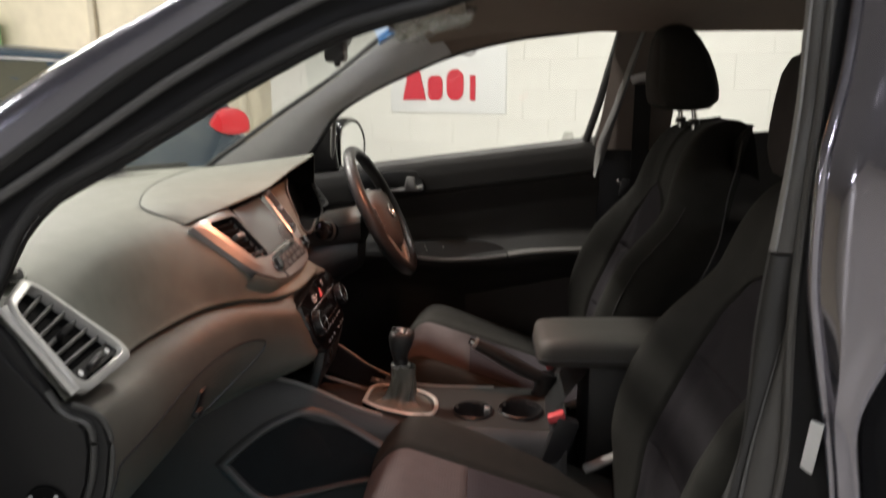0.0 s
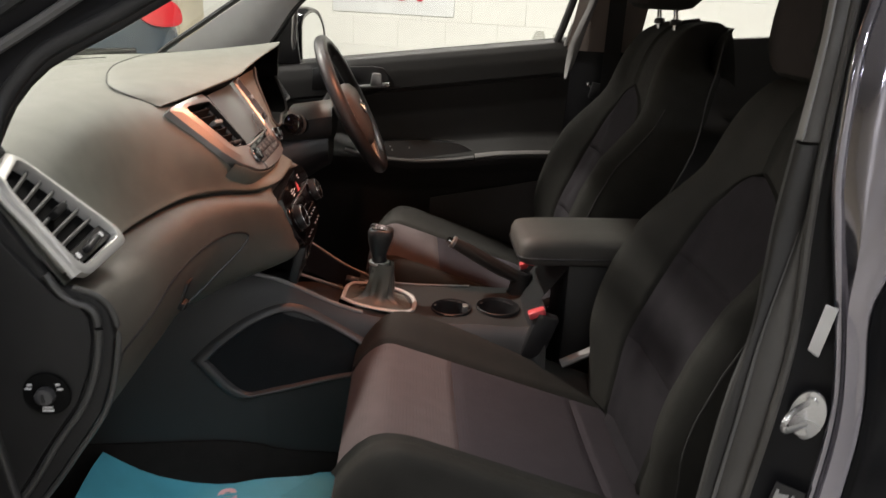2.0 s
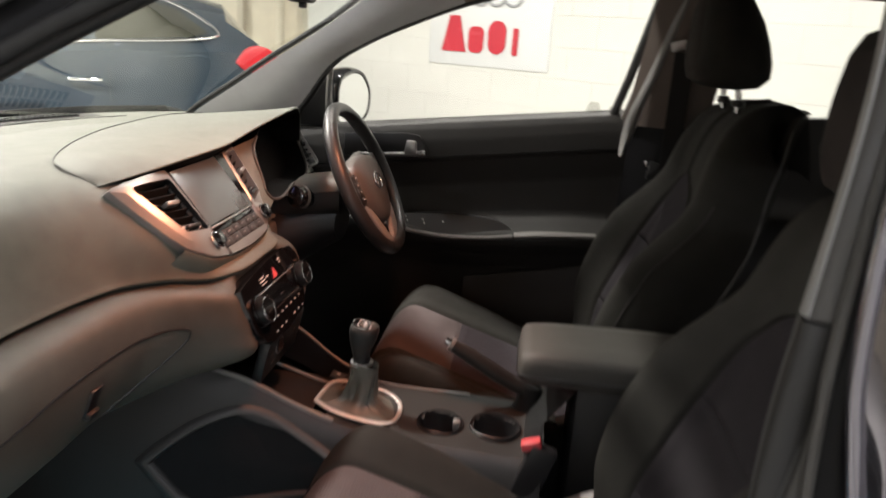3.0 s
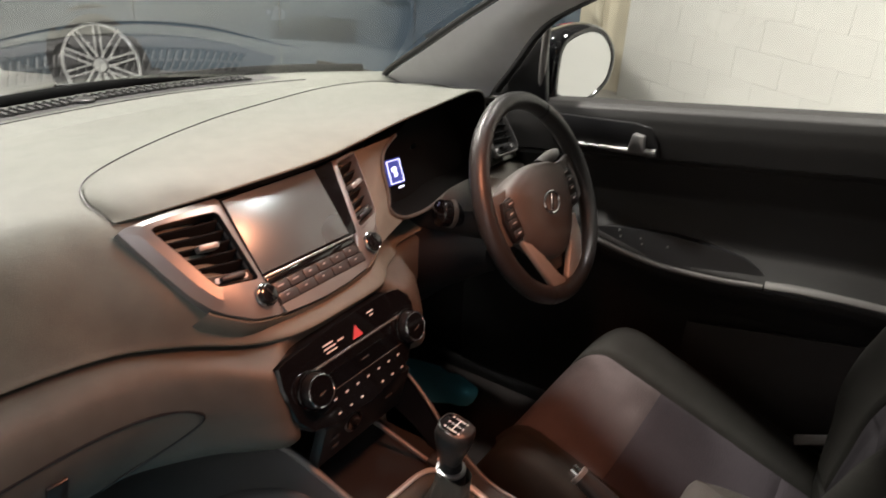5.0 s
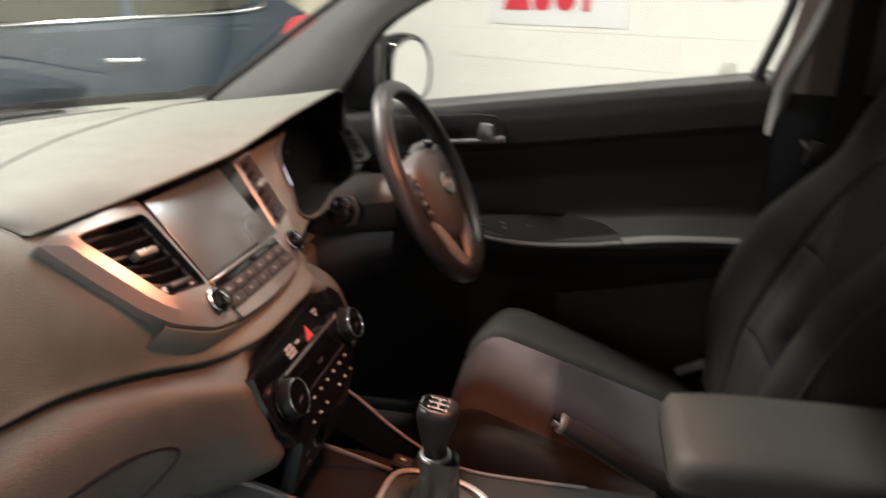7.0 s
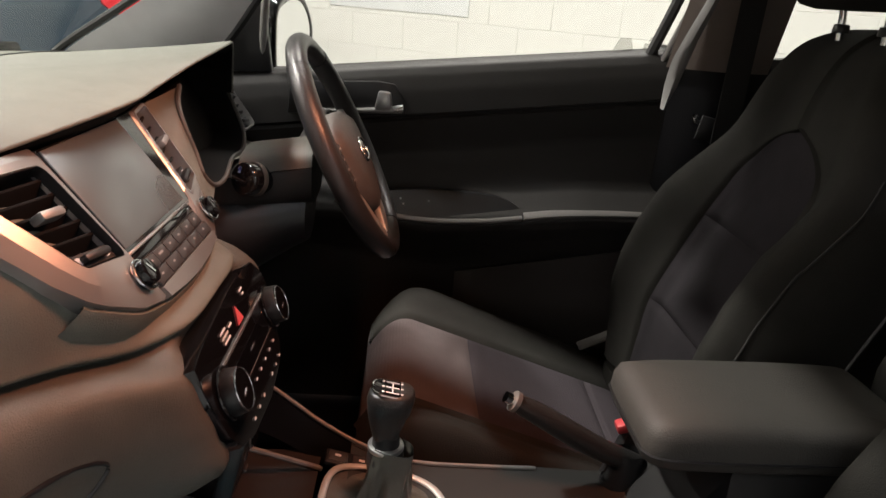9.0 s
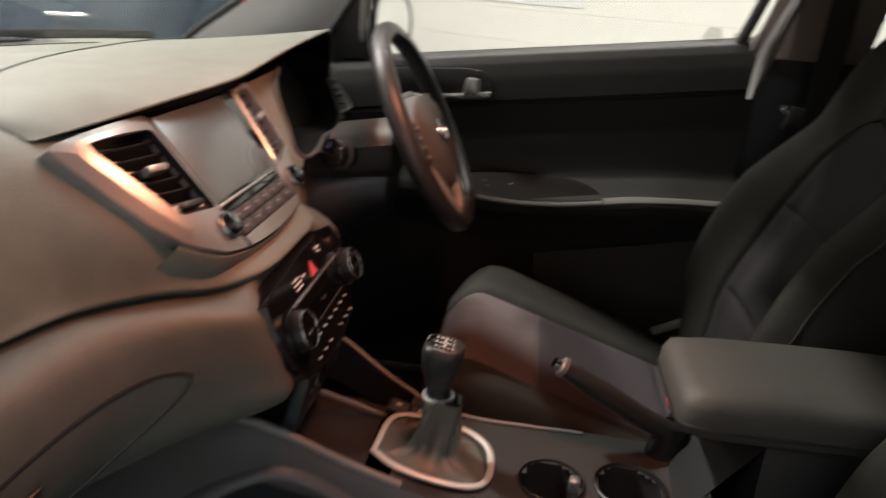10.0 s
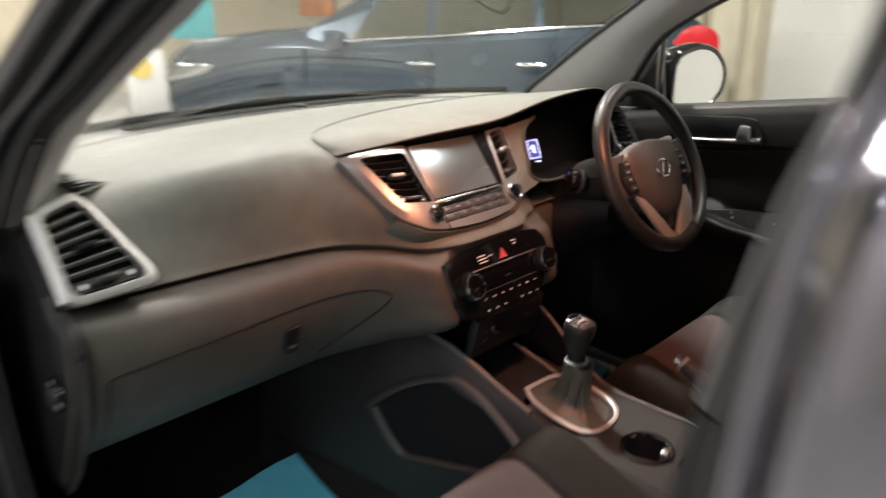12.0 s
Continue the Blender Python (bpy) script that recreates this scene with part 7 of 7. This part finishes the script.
part("near_rear_quarter", bm_surface(lambda u, v: Vector((0.86 + 0.9 * u, interp([(0.0, -0.70), (0.3, -0.80), (0.55, -0.84), (1.0, -0.83)], v)[0], 1.44 - 1.05 * v)), 14, 20, 0.004), PAINT, shell)
part("white_sticker", bm_box(0.014, 0.0012, 0.074, 0, m=Matrix.Translation((0.553, -0.746, 0.965)) @ rot(14, 8, -38)), WHITEMARK, shell, "small white paper sticker")
smx = Matrix.Translation((0.550, -0.760, 0.860)) @ rot(8, 6, -35)
stp = part("striker_plate", bm_cyl(0.036, 0.036, 0.006, 32, 0.001, m=smx @ Matrix.Rotation(radians(90), 4, "X") @ Matrix.Diagonal((0.55, 1.0, 1.0, 1))), CHROMEDULL, shell, "bright steel door striker")
part("striker_loop", bm_tube([Vector((0.549, -0.762, 0.862)) + Vector(p) for p in ((0.004, 0.004, 0.017), (-0.034, -0.025, 0.019), (-0.048, -0.035, 0.010), (-0.040, -0.029, -0.004), (0.004, 0.004, -0.015))], 0.0036, 10, 4), CHROMEDULL, stp)
for zz in (0.023, -0.023):
    part("screw", bm_cyl(0.007, 0.006, 0.004, 16, m=smx @ Matrix.Translation((0, -0.004, zz)) @ Matrix.Rotation(radians(90), 4, "X")), CHROMEDULL, stp)
lbm = Matrix.Translation((0.533, -0.779, 0.737)) @ rot(4, 8, -32)
lb = part("rating_label", bm_box(0.034, 0.0015, 0.072, 0, m=lbm), BLACK, shell, "black label with white bars")
for k in range(9):
    part("mark", bm_box(0.003, 0.001, 0.045 - 0.004 * (k % 3), m=lbm @ Matrix.Translation((-0.012 + 0.003 * k, -0.0012, 0.004 - 0.003 * (k % 2)))), PRINTGREY, lb)

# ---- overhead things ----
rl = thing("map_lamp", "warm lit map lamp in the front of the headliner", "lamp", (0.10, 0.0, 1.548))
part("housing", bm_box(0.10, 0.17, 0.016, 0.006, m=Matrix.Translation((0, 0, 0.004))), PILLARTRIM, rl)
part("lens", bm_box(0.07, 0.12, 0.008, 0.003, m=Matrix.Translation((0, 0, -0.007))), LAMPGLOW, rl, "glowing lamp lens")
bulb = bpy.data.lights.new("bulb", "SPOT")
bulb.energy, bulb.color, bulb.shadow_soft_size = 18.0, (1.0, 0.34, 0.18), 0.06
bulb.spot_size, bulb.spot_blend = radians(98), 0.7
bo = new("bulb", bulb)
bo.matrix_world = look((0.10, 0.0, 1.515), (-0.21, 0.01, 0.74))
rv = thing("rear_view_mirror", "black inside mirror hanging from the windscreen", "mirror")
part("housing", bm_loft([[Vector((-0.125 + 0.4 * 0.0 + dx + sx * math.cos(a) * 0.022, yy, 1.480 + sx * 0.034 * math.sin(a))) for a in (2 * math.pi * k / 24 for k in range(24))] for yy, sx, dx in ((-0.12, 0.5, 0), (-0.11, 0.9, 0), (0.0, 1.0, 0), (0.11, 0.9, 0), (0.12, 0.5, 0))]), BLACK, rv)
part("stem", bm_tube([(-0.14, 0, 1.485), (-0.15, 0, 1.50), (-0.13, 0, 1.52)], 0.012, 10, 4), BLACK, rv)
part("tab", bm_box(0.042, 0.05, 0.05, 0.008, m=Matrix.Translation((-0.118, -0.02, 1.440))), BLACK, rv)
part("tab_foot", bm_box(0.012, 0.014, 0.012, 0.003, m=Matrix.Translation((-0.116, -0.02, 1.412))), BLACK, rv)
vs_ = thing("sun_visor", "pale sun visor wrapped in clear plastic, folded up", "sun visor")
part("panel", bm_box(0.17, 0.40, 0.018, 0.008, 3, m=Matrix.Translation((0.055, 0.33, 1.528)) @ rot(0, -14, 0)), VISOR, vs_)
part("wrap", bm_surface(lambda u, v: Matrix.Translation((0.058, 0.33, 1.512)) @ rot(0, -14, 3) @ Vector((0.20 * (u - 0.5), 0.43 * (v - 0.5), 0.016 * noise.noise(Vector((u * 7, v * 13, 0.3))) + 0.008 * noise.noise(Vector((u * 17, v * 33, 1.3))))), 40, 80), WRAP, vs_, "crinkled clear plastic wrap")
part("blue_film", bm_box(0.05, 0.12, 0.003, 0.001, m=Matrix.Translation((-0.075, 0.47, 1.493)) @ rot(0, -30, 8)), BLUEFILM, vs_, "strip of blue film")

# ---- floor mats ----
def paper_mat(outline, lift, label, curl=0.0):
    e = thing("floor_mat", label, "floor mat", group="floor mats")
    P = smooth_path([(x, y, 0) for x, y in outline] + [(outline[0][0], outline[0][1], 0)], 4)[:-1]
    c = sum(P, Vector()) / len(P)
    rings = []
    for s, dz in ((1.0, 0.0), (0.9, -0.002), (0.6, -0.006), (0.3, -0.007), (0.02, -0.007)):
        rings.append([Vector((c.x + (p.x - c.x) * s, c.y + (p.y - c.y) * s, 0.342 + dz + curl * max(-0.36 - (c.x + (p.x - c.x) * s), 0) ** 1.5 + lift * max(s - 0.8, 0) * math.sin(7 * math.atan2(p.y - c.y, p.x - c.x)))) for p in P])
    part("sheet", bm_loft(rings, caps=False), BLUEPAPER, e)
    return e


pm = paper_mat([(-0.525, -0.275), (-0.515, -0.265), (-0.40, -0.235), (-0.25, -0.218), (-0.13, -0.192), (-0.06, -0.16), (-0.04, -0.40), (-0.06, -0.64), (-0.35, -0.66), (-0.50, -0.62), (-0.52, -0.45)], 0.02, "blue paper floor mat with pale pink letters", 1.55)
# outline cut to the patch that catches light; the shaded rest is left out
paper_mat([(-0.57, 0.56), (-0.57, 0.70), (-0.45, 0.715), (-0.35, 0.70), (-0.33, 0.62), (-0.43, 0.57)], 0.02, "lit part of the blue paper floor mat on the driver side")
for ch, x, y in (("e", -0.292, -0.262), ("p", -0.385, -0.275)):
    cu = bpy.data.curves.new("letter", "FONT")
    cu.body, cu.size, cu.extrude, cu.offset = ch, 0.085, 0.0004, 0.0022
    tmp = bpy.data.objects.new("letter", cu)
    scene.collection.objects.link(tmp)
    bpy.context.view_layer.update()
    me = bpy.data.meshes.new_from_object(tmp.evaluated_get(bpy.context.evaluated_depsgraph_get()))
    bpy.data.objects.remove(tmp)
    me.materials.clear()
    me.materials.append(PINKPRINT)
    lo = new("letter", me)
    lo.parent = pm
    lo.matrix_basis = pose(x, y, 0.3405, 0, 0, 12) @ Matrix.Translation((-0.02, -0.02, 0))

# ---- blocks of the painted wall ----
def plate_mesh(w):
    bm = bm_box(w, 0.012, 0.2222, 0.0018, 1)
    return mesh_of("block", bm, WHITEWALL)


random.seed(7)
FULL, HALF = plate_mesh(0.4475), plate_mesh(0.2225)
for row in range(16):
    for col in range(18):
        s = 0.225 + 0.45 * col + (0.225 if row % 2 else 0.0)
        p = CORNER + WDIR * s
        ob = new("block", FULL)
        ob.parent = wall_block
        ob.matrix_basis = Matrix.Translation((p.x, p.y, 0.115 + 0.225 * row)) @ Matrix.Rotation(WANG, 4, "Z") @ Matrix.Translation((0, 0.0025 + random.uniform(-0.0008, 0.0008), 0))
    if row % 2:
        p = CORNER + WDIR * 0.1125
        ob = new("block", HALF)
        ob.parent = wall_block
        ob.matrix_basis = Matrix.Translation((p.x, p.y, 0.115 + 0.225 * row)) @ Matrix.Rotation(WANG, 4, "Z") @ Matrix.Translation((0, 0.0025, 0))
